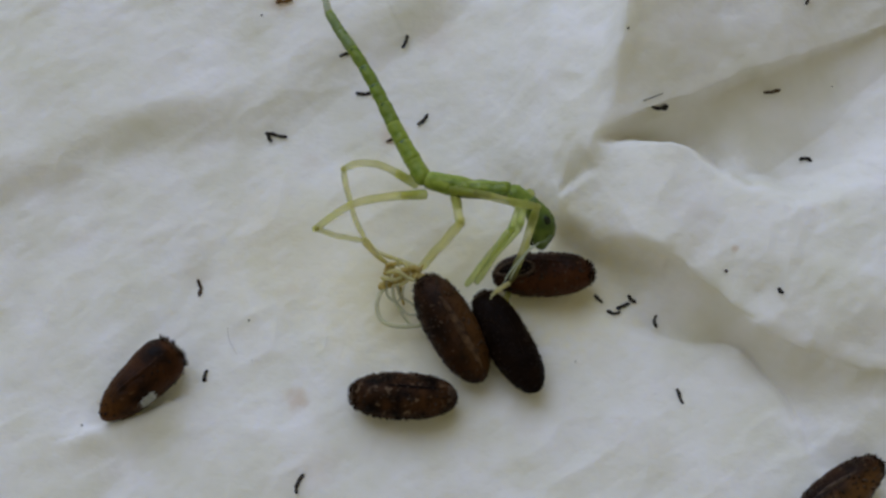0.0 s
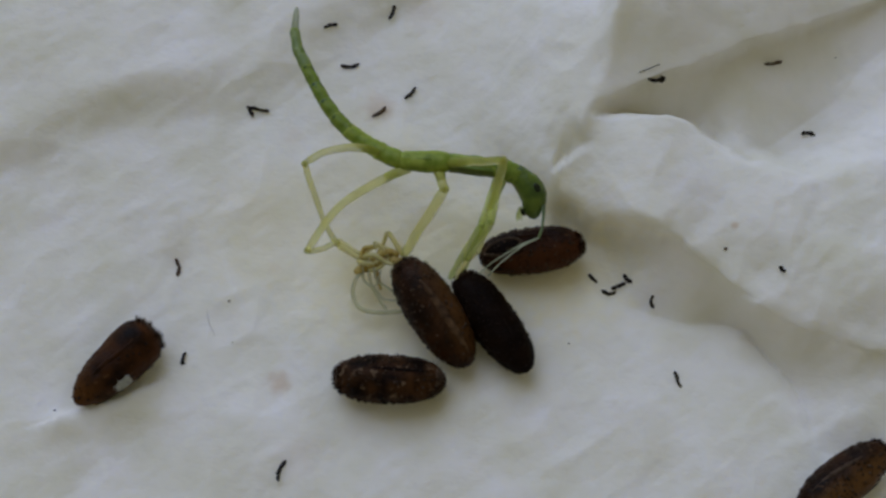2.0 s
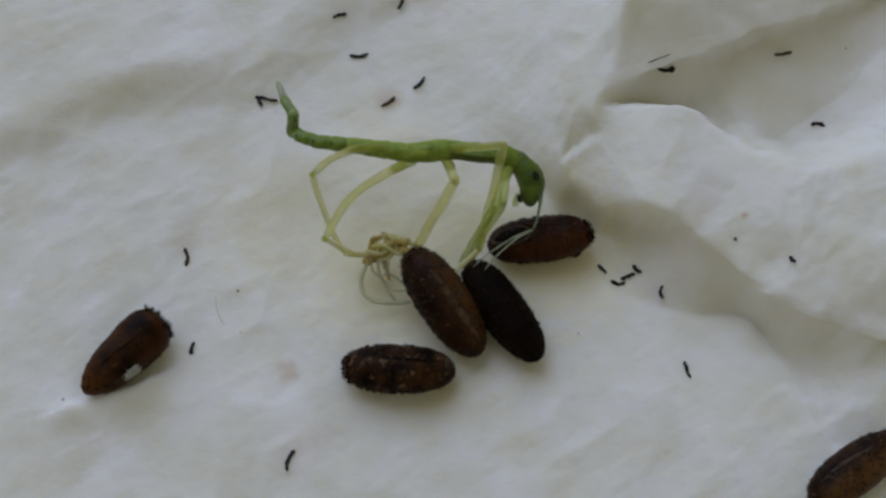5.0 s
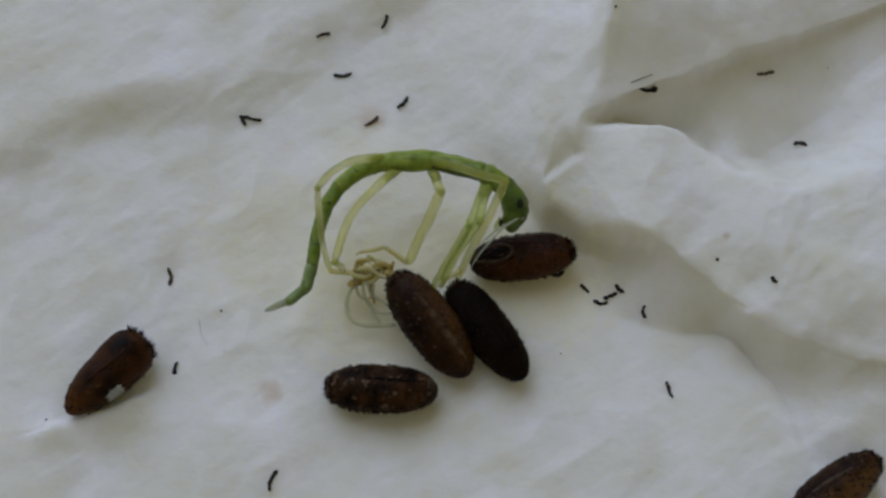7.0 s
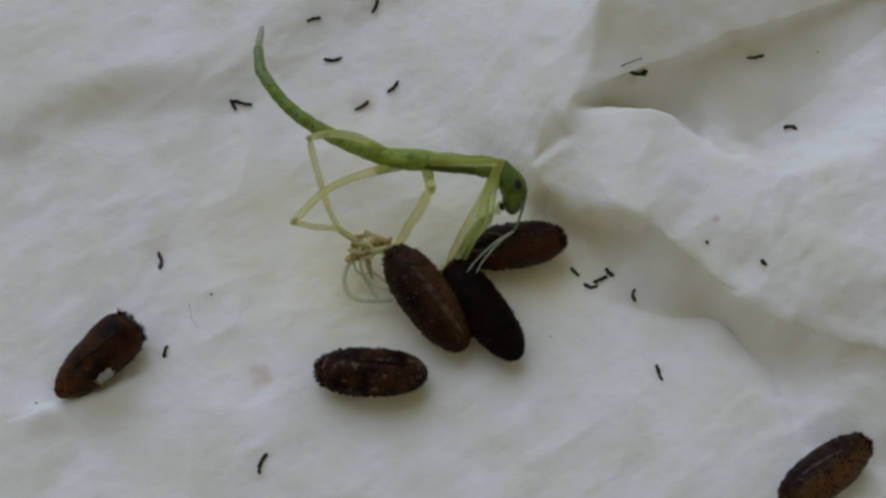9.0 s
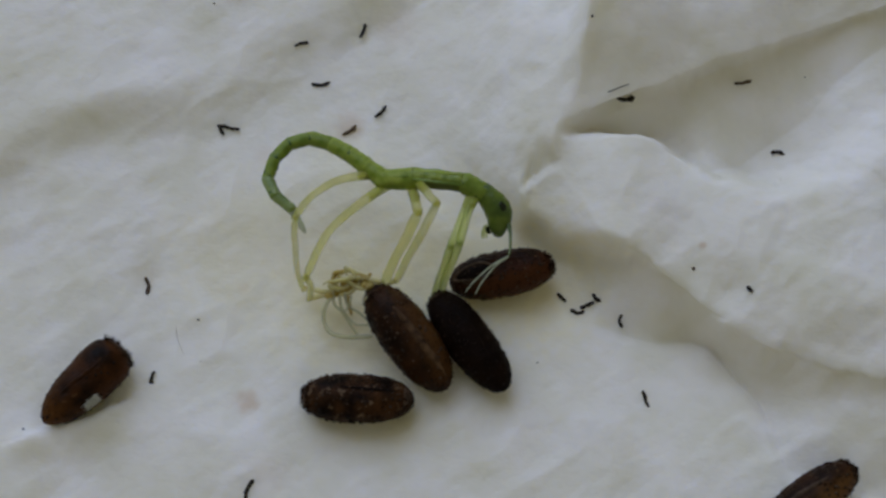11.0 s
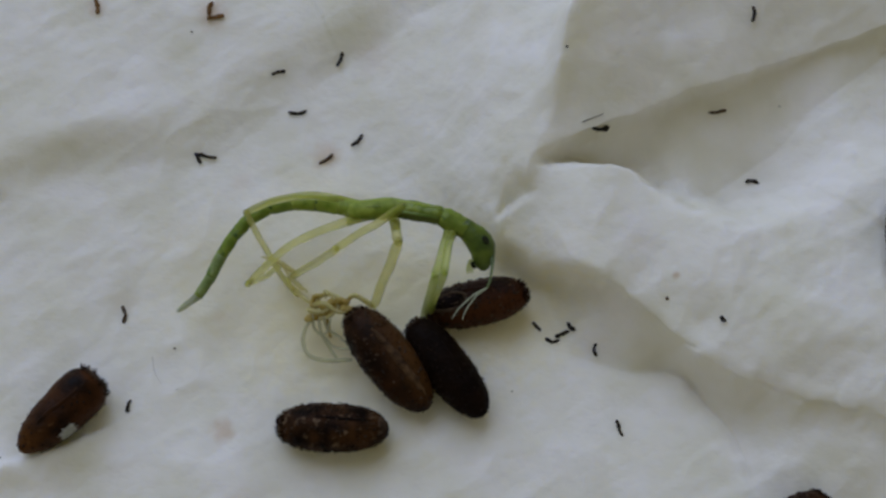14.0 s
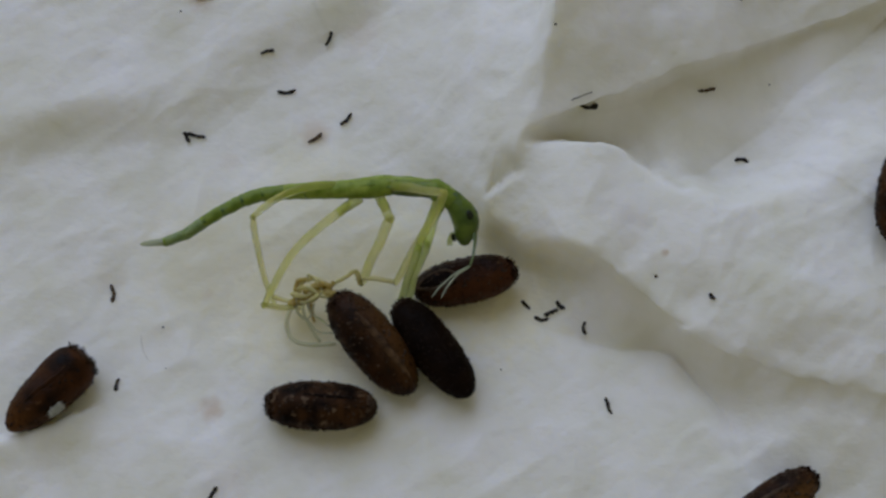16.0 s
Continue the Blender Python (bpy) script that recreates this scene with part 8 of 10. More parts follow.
    walk(limbs["mid far tibia"], [
        (0, at(1.72, 0.40, 2.88, 0, 57, -116)), (0.2, at(1.74, 0.36, 2.94, 0, 56, -116)), (0.5, at(1.74, 0.32, 2.98, 0, 54, -115)), (0.75, at(1.76, 0.39, 2.79, 0, 49, -117)),
        (1, at(1.77, 0.46, 2.59, 0, 43, -119)), (1.5, at(1.71, 0.27, 3.08, 0, 55, -123)), (2, at(1.07, 0.54, 4.06, 0, 65, -117)), (2.5, at(0.80, 0.69, 4.16, 0, 62, -115)),
        (3, at(0.82, 0.60, 4.12, 0, 63, -113)), (3.25, at(0.76, 0.66, 4.17, 0, 58, -110)), (3.5, at(0.71, 0.72, 4.22, 0, 53, -108)), (3.75, at(0.70, 0.72, 4.22, 0, 55, -106)),
        (4, at(0.69, 0.73, 4.22, 0, 56, -104)), (4.2, at(0.64, 0.68, 4.22, 0, 59, -101)), (4.55, at(0.67, 0.66, 4.19, 0, 59, -103)), (4.9, at(0.76, 0.63, 4.12, 0, 59, -108)),
        (5.25, at(0.87, 0.60, 4.02, 0, 58, -113)), (5.6, at(0.98, 0.56, 3.91, 0, 58, -119)), (5.95, at(1.06, 0.54, 3.82, 0, 57, -123)), (6.3, at(1.08, 0.53, 3.79, 0, 57, -125)),
        (6.5, at(1.10, 0.52, 3.77, 0, 60, -128)), (6.75, at(1.23, 0.54, 3.51, 0, 57, -128)), (7, at(1.34, 0.58, 3.24, 0, 54, -128)), (7.25, at(1.48, 0.60, 2.94, 0, 47, -129)),
        (7.5, at(1.57, 0.65, 2.63, 0, 41, -130)), (7.65, at(1.50, 0.40, 3.06, 0, 50, -131)), (7.8, at(1.35, 0.19, 3.47, 0, 58, -132)), (8, at(1.24, 0.31, 3.85, 0, 60, -126)),
        (8.25, at(1.44, 0.41, 3.61, 0, 56, -131)), (8.5, at(1.61, 0.52, 3.35, 0, 53, -135)), (8.75, at(1.55, 0.50, 3.48, 0, 52, -132)), (9, at(1.48, 0.48, 3.61, 0, 51, -129)),
        (9.2, at(1.24, 0.83, 4.02, 0, 62, -113)), (9.55, at(1.18, 0.74, 4.06, 0, 63, -115)), (9.9, at(1.00, 0.52, 4.14, 0, 64, -120)), (10.25, at(0.73, 0.25, 4.20, 0, 65, -127)),
        (10.6, at(0.44, 0.00, 4.21, 0, 66, -135)), (10.95, at(0.19, -0.17, 4.18, 0, 66, -141)), (11.3, at(0.10, -0.23, 4.16, 0, 66, -144)), (11.5, at(-0.06, -0.38, 3.96, 0, 68, -147)),
        (11.75, at(-0.03, -0.46, 3.92, 0, 68, -150)), (12, at(0.01, -0.55, 3.88, 0, 68, -153)), (12.25, at(0.21, -0.62, 3.75, 0, 69, -155)), (12.5, at(0.41, -0.69, 3.61, 0, 70, -157)),
        (12.75, at(0.69, -0.30, 3.91, 0, 72, -143)), (13, at(0.93, 0.19, 4.10, 0, 74, -125)), (13.25, at(0.68, 0.50, 4.34, 0, 85, -166)), (13.32, at(0.60, 0.59, 4.40, 0, 86, 150)),
        (13.38, at(0.54, 0.67, 4.44, 0, 84, 117)), (13.5, at(0.40, 0.83, 4.51, 0, 79, 92)), (13.62, at(-0.19, 0.43, 4.47, 0, 78, 124)), (13.75, at(-0.83, 0.10, 4.18, 0, 74, 147)),
        (14, at(-1.79, -0.14, 3.08, 0, 63, 168)), (14.25, at(-0.84, -0.39, 3.78, 0, 65, -180)), (14.5, at(0.31, -0.24, 4.14, 0, 66, -166)), (14.75, at(0.39, -0.22, 4.17, 0, 68, -165)),
        (15, at(0.47, -0.20, 4.20, 0, 70, -163)), (15.25, at(0.48, -0.32, 4.10, 0, 71, -153)), (15.5, at(0.48, -0.43, 3.98, 0, 71, -144)), (15.75, at(0.95, -0.04, 4.04, 0, 64, -138)),
        (16, at(1.37, 0.44, 3.96, 0, 56, -134)),
    ])
    walk(limbs["mid far tarsus"], [
        (0, at(1.08, -0.90, 0.64, 0, -28, -135)), (0.2, at(1.06, -1.02, 0.64, 0, -28, -141)), (0.5, at(1.06, -1.18, 0.64, 0, -29, -147)), (0.75, at(0.91, -1.29, 0.63, 0, -32, -147)),
        (1, at(0.75, -1.37, 0.64, 0, -35, -147)), (1.5, at(0.77, -1.15, 0.64, 0, -33, -154)), (2, at(0.40, -0.73, 0.92, 0, -10, -127)), (2.5, at(0.11, -0.77, 1.11, 0, 1, -125)),
        (3, at(0.20, -0.85, 1.04, 0, -3, -128)), (3.25, at(0.13, -1.06, 1.24, 0, 14, -139)), (3.5, at(0.08, -1.25, 1.46, 0, 30, -152)), (3.75, at(0.15, -1.19, 1.39, 0, 26, -147)),
        (4, at(0.23, -1.12, 1.33, 0, 21, -142)), (4.2, at(0.28, -1.05, 1.25, 0, 15, -140)), (4.55, at(0.26, -1.06, 1.22, 0, 12, -139)), (4.9, at(0.22, -1.06, 1.15, 0, 6, -136)),
        (5.25, at(0.15, -1.05, 1.07, 0, -2, -133)), (5.6, at(0.09, -1.04, 0.98, 0, -10, -129)), (5.95, at(0.03, -1.02, 0.92, 0, -16, -126)), (6.3, at(0.01, -1.01, 0.89, 0, -19, -125)),
        (6.5, at(0.05, -0.81, 0.75, 0, -23, -117)), (6.75, at(0.13, -0.88, 0.71, 0, -25, -127)), (7, at(0.18, -0.90, 0.64, 0, -26, -138)), (7.25, at(0.15, -1.02, 0.64, 0, -30, -137)),
        (7.5, at(0.12, -1.09, 0.64, 0, -34, -136)), (7.65, at(0.16, -1.14, 0.64, 0, -34, -128)), (7.8, at(0.18, -1.10, 0.64, 0, -34, -120)), (8, at(0.23, -1.08, 0.85, 0, -21, -131)),
        (8.25, at(0.21, -1.02, 0.75, 0, -30, -124)), (8.5, at(0.17, -0.93, 0.64, 0, -39, -115)), (8.75, at(0.16, -1.06, 0.77, 0, -32, -123)), (9, at(0.14, -1.20, 0.90, 0, -24, -129)),
        (9.2, at(0.63, -0.62, 0.96, 0, -11, -115)), (9.55, at(0.52, -0.67, 0.98, 0, -10, -118)), (9.9, at(0.24, -0.78, 1.03, 0, -10, -124)), (10.25, at(-0.15, -0.90, 1.06, 0, -10, -132)),
        (10.6, at(-0.55, -0.98, 1.05, 0, -9, -140)), (10.95, at(-0.89, -1.03, 1.01, 0, -8, -146)), (11.3, at(-1.02, -1.04, 0.99, 0, -8, -149)), (11.5, at(-1.13, -1.06, 0.74, 0, -31, -149)),
        (11.75, at(-1.12, -1.09, 0.70, 0, -33, -153)), (12, at(-1.11, -1.11, 0.67, 0, -33, -158)), (12.25, at(-0.86, -1.11, 0.66, 0, -37, -142)), (12.5, at(-0.60, -1.10, 0.64, 0, -39, -125)),
        (12.75, at(-0.11, -0.90, 0.75, 0, -28, -147)), (13, at(0.37, -0.59, 0.78, 0, -15, -165)), (13.25, at(0.38, 0.43, 0.90, 0, -7, -127)), (13.5, at(0.37, 1.50, 1.12, -0, 4, -90)),
        (13.62, at(-0.57, 1.00, 1.25, 0, -3, -117)), (13.75, at(-1.54, 0.55, 1.20, 0, -9, -147)), (13.88, at(-2.39, 0.26, 0.97, 0, -13, -177)), (14, at(-2.98, 0.14, 0.64, 0, -13, 154)),
        (14.25, at(-2.14, -0.38, 0.98, 0, -11, 175)), (14.5, at(-1.08, -0.57, 0.99, 0, -7, -164)), (14.75, at(-0.87, -0.56, 0.97, 0, -7, -170)), (15, at(-0.65, -0.54, 0.94, 0, -8, -176)),
        (15.25, at(-0.54, -0.82, 0.82, 0, -22, -166)), (15.5, at(-0.42, -1.08, 0.70, 0, -36, -154)), (15.75, at(-0.17, -1.06, 0.93, 0, -19, -172)), (16, at(0.03, -0.91, 1.08, 0, -0, 173)),
    ])
    walk(limbs["mid near femur"], [
        (0, at(-0.51, 1.16, 2.05, -0, -1, -80)), (0.2, at(-0.49, 1.09, 2.05, -0, -3, -80)), (0.5, at(-0.53, 0.98, 2.05, -0, -5, -78)), (0.75, at(-0.57, 1.00, 2.05, -0, -13, -77)),
        (1, at(-0.61, 1.03, 2.05, -0, -21, -76)), (1.5, at(-0.59, 1.14, 2.05, -0, -30, -75)), (2, at(-0.65, 1.18, 2.05, -0, -27, -77)), (2.5, at(-0.78, 1.22, 2.05, -0, -20, -77)),
        (3, at(-0.82, 1.19, 2.05, -0, -23, -77)), (3.25, at(-0.83, 1.15, 2.05, -0, -25, -78)), (3.5, at(-0.85, 1.11, 2.05, -0, -27, -79)), (3.75, at(-0.82, 1.15, 2.05, -0, -24, -77)),
        (4, at(-0.79, 1.20, 2.05, -0, -20, -75)), (4.2, at(-0.77, 1.14, 2.05, -0, -20, -74)), (4.55, at(-0.75, 1.15, 2.05, -0, -19, -74)), (4.9, at(-0.70, 1.19, 2.05, -0, -18, -73)),
        (5.25, at(-0.64, 1.24, 2.05, -0, -17, -73)), (5.6, at(-0.58, 1.28, 2.05, -0, -15, -72)), (5.95, at(-0.54, 1.32, 2.05, -0, -14, -72)), (6.3, at(-0.52, 1.33, 2.05, -0, -13, -71)),
        (6.5, at(-0.51, 1.40, 2.05, -0, -13, -71)), (6.75, at(-0.55, 1.43, 2.05, -0, -16, -73)), (7, at(-0.58, 1.46, 2.05, -0, -20, -74)), (7.25, at(-0.54, 1.48, 2.05, -0, -12, -73)),
        (7.5, at(-0.49, 1.49, 2.05, -0, -4, -72)), (7.65, at(-0.45, 1.18, 2.05, -0, -11, -74)), (7.8, at(-0.42, 0.88, 2.05, -0, -17, -76)), (8, at(-0.38, 1.03, 2.05, -0, -21, -79)),
        (8.25, at(-0.40, 0.99, 2.05, -0, -21, -77)), (8.5, at(-0.43, 0.94, 2.05, -0, -20, -76)), (8.75, at(-0.45, 0.96, 2.05, -0, -24, -78)), (9, at(-0.46, 0.98, 2.05, -0, -28, -81)),
        (9.2, at(-0.35, 1.05, 2.05, -0, -16, -85)), (9.55, at(-0.36, 1.06, 2.05, -0, -16, -84)), (9.9, at(-0.39, 1.07, 2.05, -0, -18, -83)), (10.25, at(-0.42, 1.09, 2.05, -0, -20, -82)),
        (10.6, at(-0.45, 1.11, 2.05, -0, -22, -80)), (10.95, at(-0.48, 1.13, 2.05, -0, -24, -79)), (11.3, at(-0.49, 1.14, 2.05, -0, -24, -78)), (11.5, at(-0.41, 1.27, 2.05, -0, -1, -83)),
        (11.75, at(-0.45, 1.23, 2.05, -0, -8, -81)), (12, at(-0.49, 1.20, 2.05, -0, -14, -79)), (12.25, at(-0.47, 1.24, 2.05, -0, -16, -76)), (12.5, at(-0.44, 1.28, 2.05, -0, -17, -73)),
        (12.75, at(-0.43, 1.24, 2.05, -0, -20, -71)), (13, at(-0.43, 1.19, 2.05, -0, -23, -69)), (13.5, at(-0.48, 1.26, 2.05, -0, -4, -77)), (13.75, at(-0.40, 1.24, 2.05, -0, -11, -79)),
        (14, at(-0.32, 1.21, 2.05, -0, -18, -81)), (14.25, at(-0.30, 1.17, 2.05, -0, -20, -81)), (14.5, at(-0.28, 1.13, 2.05, -0, -22, -80)), (14.75, at(-0.29, 1.08, 2.05, -0, -22, -77)),
        (15, at(-0.30, 1.03, 2.05, -0, -21, -75)), (15.25, at(-0.34, 1.05, 2.05, -0, -21, -75)), (15.5, at(-0.37, 1.07, 2.05, -0, -21, -75)), (15.75, at(-0.35, 1.06, 2.05, -0, -26, -73)),
        (16, at(-0.34, 1.06, 2.05, -0, -30, -71)),
    ])
    walk(limbs["mid near tibia"], [
        (0, at(-0.36, 0.30, 2.07, 0, 54, -150)), (0.2, at(-0.34, 0.24, 2.09, 0, 55, -153)), (0.5, at(-0.35, 0.14, 2.13, 0, 56, -155)), (0.75, at(-0.38, 0.18, 2.25, 0, 52, -147)),
        (1, at(-0.42, 0.24, 2.36, 0, 48, -139)), (1.5, at(-0.39, 0.43, 2.48, 0, 31, -126)), (2, at(-0.47, 0.43, 2.44, 0, 39, -130)), (2.5, at(-0.61, 0.43, 2.35, 0, 31, -128)),
        (3, at(-0.64, 0.42, 2.38, 0, 33, -127)), (3.25, at(-0.67, 0.39, 2.41, 0, 36, -126)), (3.5, at(-0.70, 0.36, 2.44, 0, 39, -124)), (3.75, at(-0.64, 0.38, 2.40, 0, 38, -129)),
        (4, at(-0.58, 0.41, 2.35, 0, 38, -134)), (4.2, at(-0.54, 0.35, 2.35, 0, 46, -134)), (4.55, at(-0.52, 0.37, 2.34, 0, 46, -133)), (4.9, at(-0.47, 0.40, 2.32, 0, 46, -131)),
        (5.25, at(-0.40, 0.44, 2.30, 0, 46, -128)), (5.6, at(-0.32, 0.49, 2.27, 0, 46, -126)), (5.95, at(-0.27, 0.52, 2.25, 0, 46, -123)), (6.3, at(-0.25, 0.54, 2.25, 0, 46, -122)),
        (6.5, at(-0.24, 0.60, 2.25, 0, 48, -123)), (6.75, at(-0.30, 0.64, 2.30, 0, 44, -122)), (7, at(-0.36, 0.68, 2.35, 0, 40, -121)), (7.25, at(-0.28, 0.67, 2.23, 0, 39, -121)),
        (7.5, at(-0.22, 0.67, 2.11, 0, 38, -122)), (7.65, at(-0.22, 0.37, 2.21, 0, 43, -123)), (7.8, at(-0.22, 0.08, 2.31, 0, 48, -125)), (8, at(-0.22, 0.24, 2.36, 0, 49, -130)),
        (8.25, at(-0.23, 0.20, 2.36, 0, 54, -133)), (8.5, at(-0.23, 0.16, 2.35, 0, 58, -137)), (8.75, at(-0.29, 0.19, 2.40, 0, 56, -136)), (9, at(-0.34, 0.22, 2.46, 0, 54, -136)),
        (9.2, at(-0.27, 0.21, 2.29, 0, 59, -141)), (9.55, at(-0.28, 0.22, 2.30, 0, 57, -139)), (9.9, at(-0.29, 0.25, 2.32, 0, 54, -134)), (10.25, at(-0.30, 0.29, 2.35, 0, 48, -129)),
        (10.6, at(-0.31, 0.32, 2.37, 0, 43, -126)), (10.95, at(-0.32, 0.35, 2.40, 0, 39, -123)), (11.3, at(-0.33, 0.36, 2.40, 0, 37, -122)), (11.5, at(-0.30, 0.41, 2.07, 0, 38, -127)),
        (11.75, at(-0.32, 0.38, 2.17, 0, 41, -126)), (12, at(-0.34, 0.37, 2.27, 0, 43, -125)), (12.25, at(-0.27, 0.43, 2.29, 0, 42, -120)), (12.5, at(-0.20, 0.49, 2.31, 0, 40, -115)),
        (12.75, at(-0.17, 0.46, 2.35, 0, 41, -114)), (13, at(-0.15, 0.44, 2.38, 0, 42, -113)), (13.5, at(-0.29, 0.42, 2.11, 0, 48, -118)), (13.75, at(-0.24, 0.40, 2.22, 0, 50, -119)),
        (14, at(-0.18, 0.39, 2.33, 0, 52, -121)), (14.25, at(-0.16, 0.37, 2.35, 0, 47, -123)), (14.5, at(-0.14, 0.34, 2.36, 0, 42, -124)), (14.75, at(-0.12, 0.30, 2.37, 0, 51, -123)),
        (15, at(-0.09, 0.26, 2.36, 0, 59, -122)), (15.25, at(-0.12, 0.28, 2.36, 0, 56, -121)), (15.5, at(-0.16, 0.30, 2.36, 0, 52, -120)), (15.75, at(-0.13, 0.32, 2.42, 0, 51, -122)),
        (16, at(-0.10, 0.36, 2.48, 0, 49, -124)),
    ])
    walk(limbs["mid near tarsus"], [
        (0, at(-1.50, -0.36, 0.26, 0, -9, 159)), (0.2, at(-1.48, -0.34, 0.26, 0, -11, 154)), (0.5, at(-1.49, -0.39, 0.27, 0, -22, 177)), (0.75, at(-1.54, -0.57, 0.48, 0, -31, 178)),
        (1, at(-1.55, -0.74, 0.70, 0, -34, 177)), (1.5, at(-1.52, -1.12, 1.33, 0, -20, 120)), (2, at(-1.59, -0.90, 1.03, 0, -20, 125)), (2.5, at(-1.79, -1.08, 1.20, 0, -21, 115)),
        (3, at(-1.77, -1.08, 1.16, 0, -22, 108)), (3.25, at(-1.74, -1.08, 1.09, 0, -20, 123)), (3.5, at(-1.67, -1.08, 1.03, 0, -17, 139)), (3.75, at(-1.75, -0.99, 1.02, 0, -16, 140)),
        (4, at(-1.81, -0.86, 0.97, 0, -16, 142)), (4.2, at(-1.62, -0.77, 0.74, 0, -9, 162)), (4.55, at(-1.58, -0.77, 0.73, 0, -9, 161)), (4.9, at(-1.49, -0.77, 0.71, 0, -9, 161)),
        (5.25, at(-1.36, -0.79, 0.69, 0, -9, 162)), (5.6, at(-1.23, -0.77, 0.66, 0, -8, 164)), (5.95, at(-1.12, -0.79, 0.64, 0, -8, 164)), (6.3, at(-1.07, -0.78, 0.64, 0, -8, 164)),
        (6.5, at(-1.06, -0.66, 0.59, 0, -17, -179)), (6.75, at(-1.15, -0.73, 0.74, 0, -10, 160)), (7, at(-1.24, -0.79, 0.91, 0, -14, 148)), (7.25, at(-1.18, -0.82, 0.82, 0, -11, 157)),
        (7.5, at(-1.16, -0.83, 0.73, 0, -8, 165)), (7.65, at(-1.11, -1.00, 0.68, 0, -10, 159)), (7.8, at(-1.08, -1.15, 0.65, 0, -12, 155)), (8, at(-1.16, -0.89, 0.67, 0, -6, 172)),
        (8.25, at(-1.13, -0.76, 0.55, 0, -36, -178)), (8.5, at(-1.10, -0.65, 0.45, 0, -54, -170)), (8.75, at(-1.19, -0.68, 0.54, 0, -57, -154)), (9, at(-1.29, -0.69, 0.65, 0, -57, -136)),
        (9.2, at(-1.17, -0.52, 0.37, 0, -72, 117)), (9.55, at(-1.20, -0.58, 0.42, 0, -71, 151)), (9.9, at(-1.20, -0.70, 0.51, 0, -61, 166)), (10.25, at(-1.24, -0.87, 0.69, 0, -51, 169)),
        (10.6, at(-1.27, -1.01, 0.84, 0, -39, 173)), (10.95, at(-1.27, -1.11, 0.99, 0, -7, 169)), (11.3, at(-1.28, -1.16, 1.05, 0, -4, 177)), (11.5, at(-1.36, -1.00, 0.69, 0, -4, 176)),
        (11.75, at(-1.31, -0.99, 0.70, 0, -6, 172)), (12, at(-1.28, -0.97, 0.74, 0, -7, 170)), (12.25, at(-1.10, -1.01, 0.79, 0, -10, 162)), (12.5, at(-0.93, -1.07, 0.87, 0, -11, 156)),
        (12.75, at(-0.86, -1.08, 0.88, 0, -12, 155)), (13, at(-0.80, -1.09, 0.88, 0, -12, 154)), (13.5, at(-0.99, -0.90, 0.45, 0, -13, 149)), (13.75, at(-0.94, -0.86, 0.50, 0, -35, 157)),
        (14, at(-0.89, -0.79, 0.56, 0, -47, 166)), (14.25, at(-0.99, -0.91, 0.71, 0, -54, 163)), (14.5, at(-1.07, -1.04, 0.86, 0, -57, 158)), (14.75, at(-0.89, -0.88, 0.63, 0, -37, 154)),
        (15, at(-0.70, -0.72, 0.44, 0, -13, 151)), (15.25, at(-0.77, -0.79, 0.50, 0, -34, 135)), (15.5, at(-0.85, -0.89, 0.59, 0, -37, 106)), (15.75, at(-0.88, -0.88, 0.68, 0, -62, 115)),
        (16, at(-0.92, -0.86, 0.79, 0, -77, 136)),
    ])
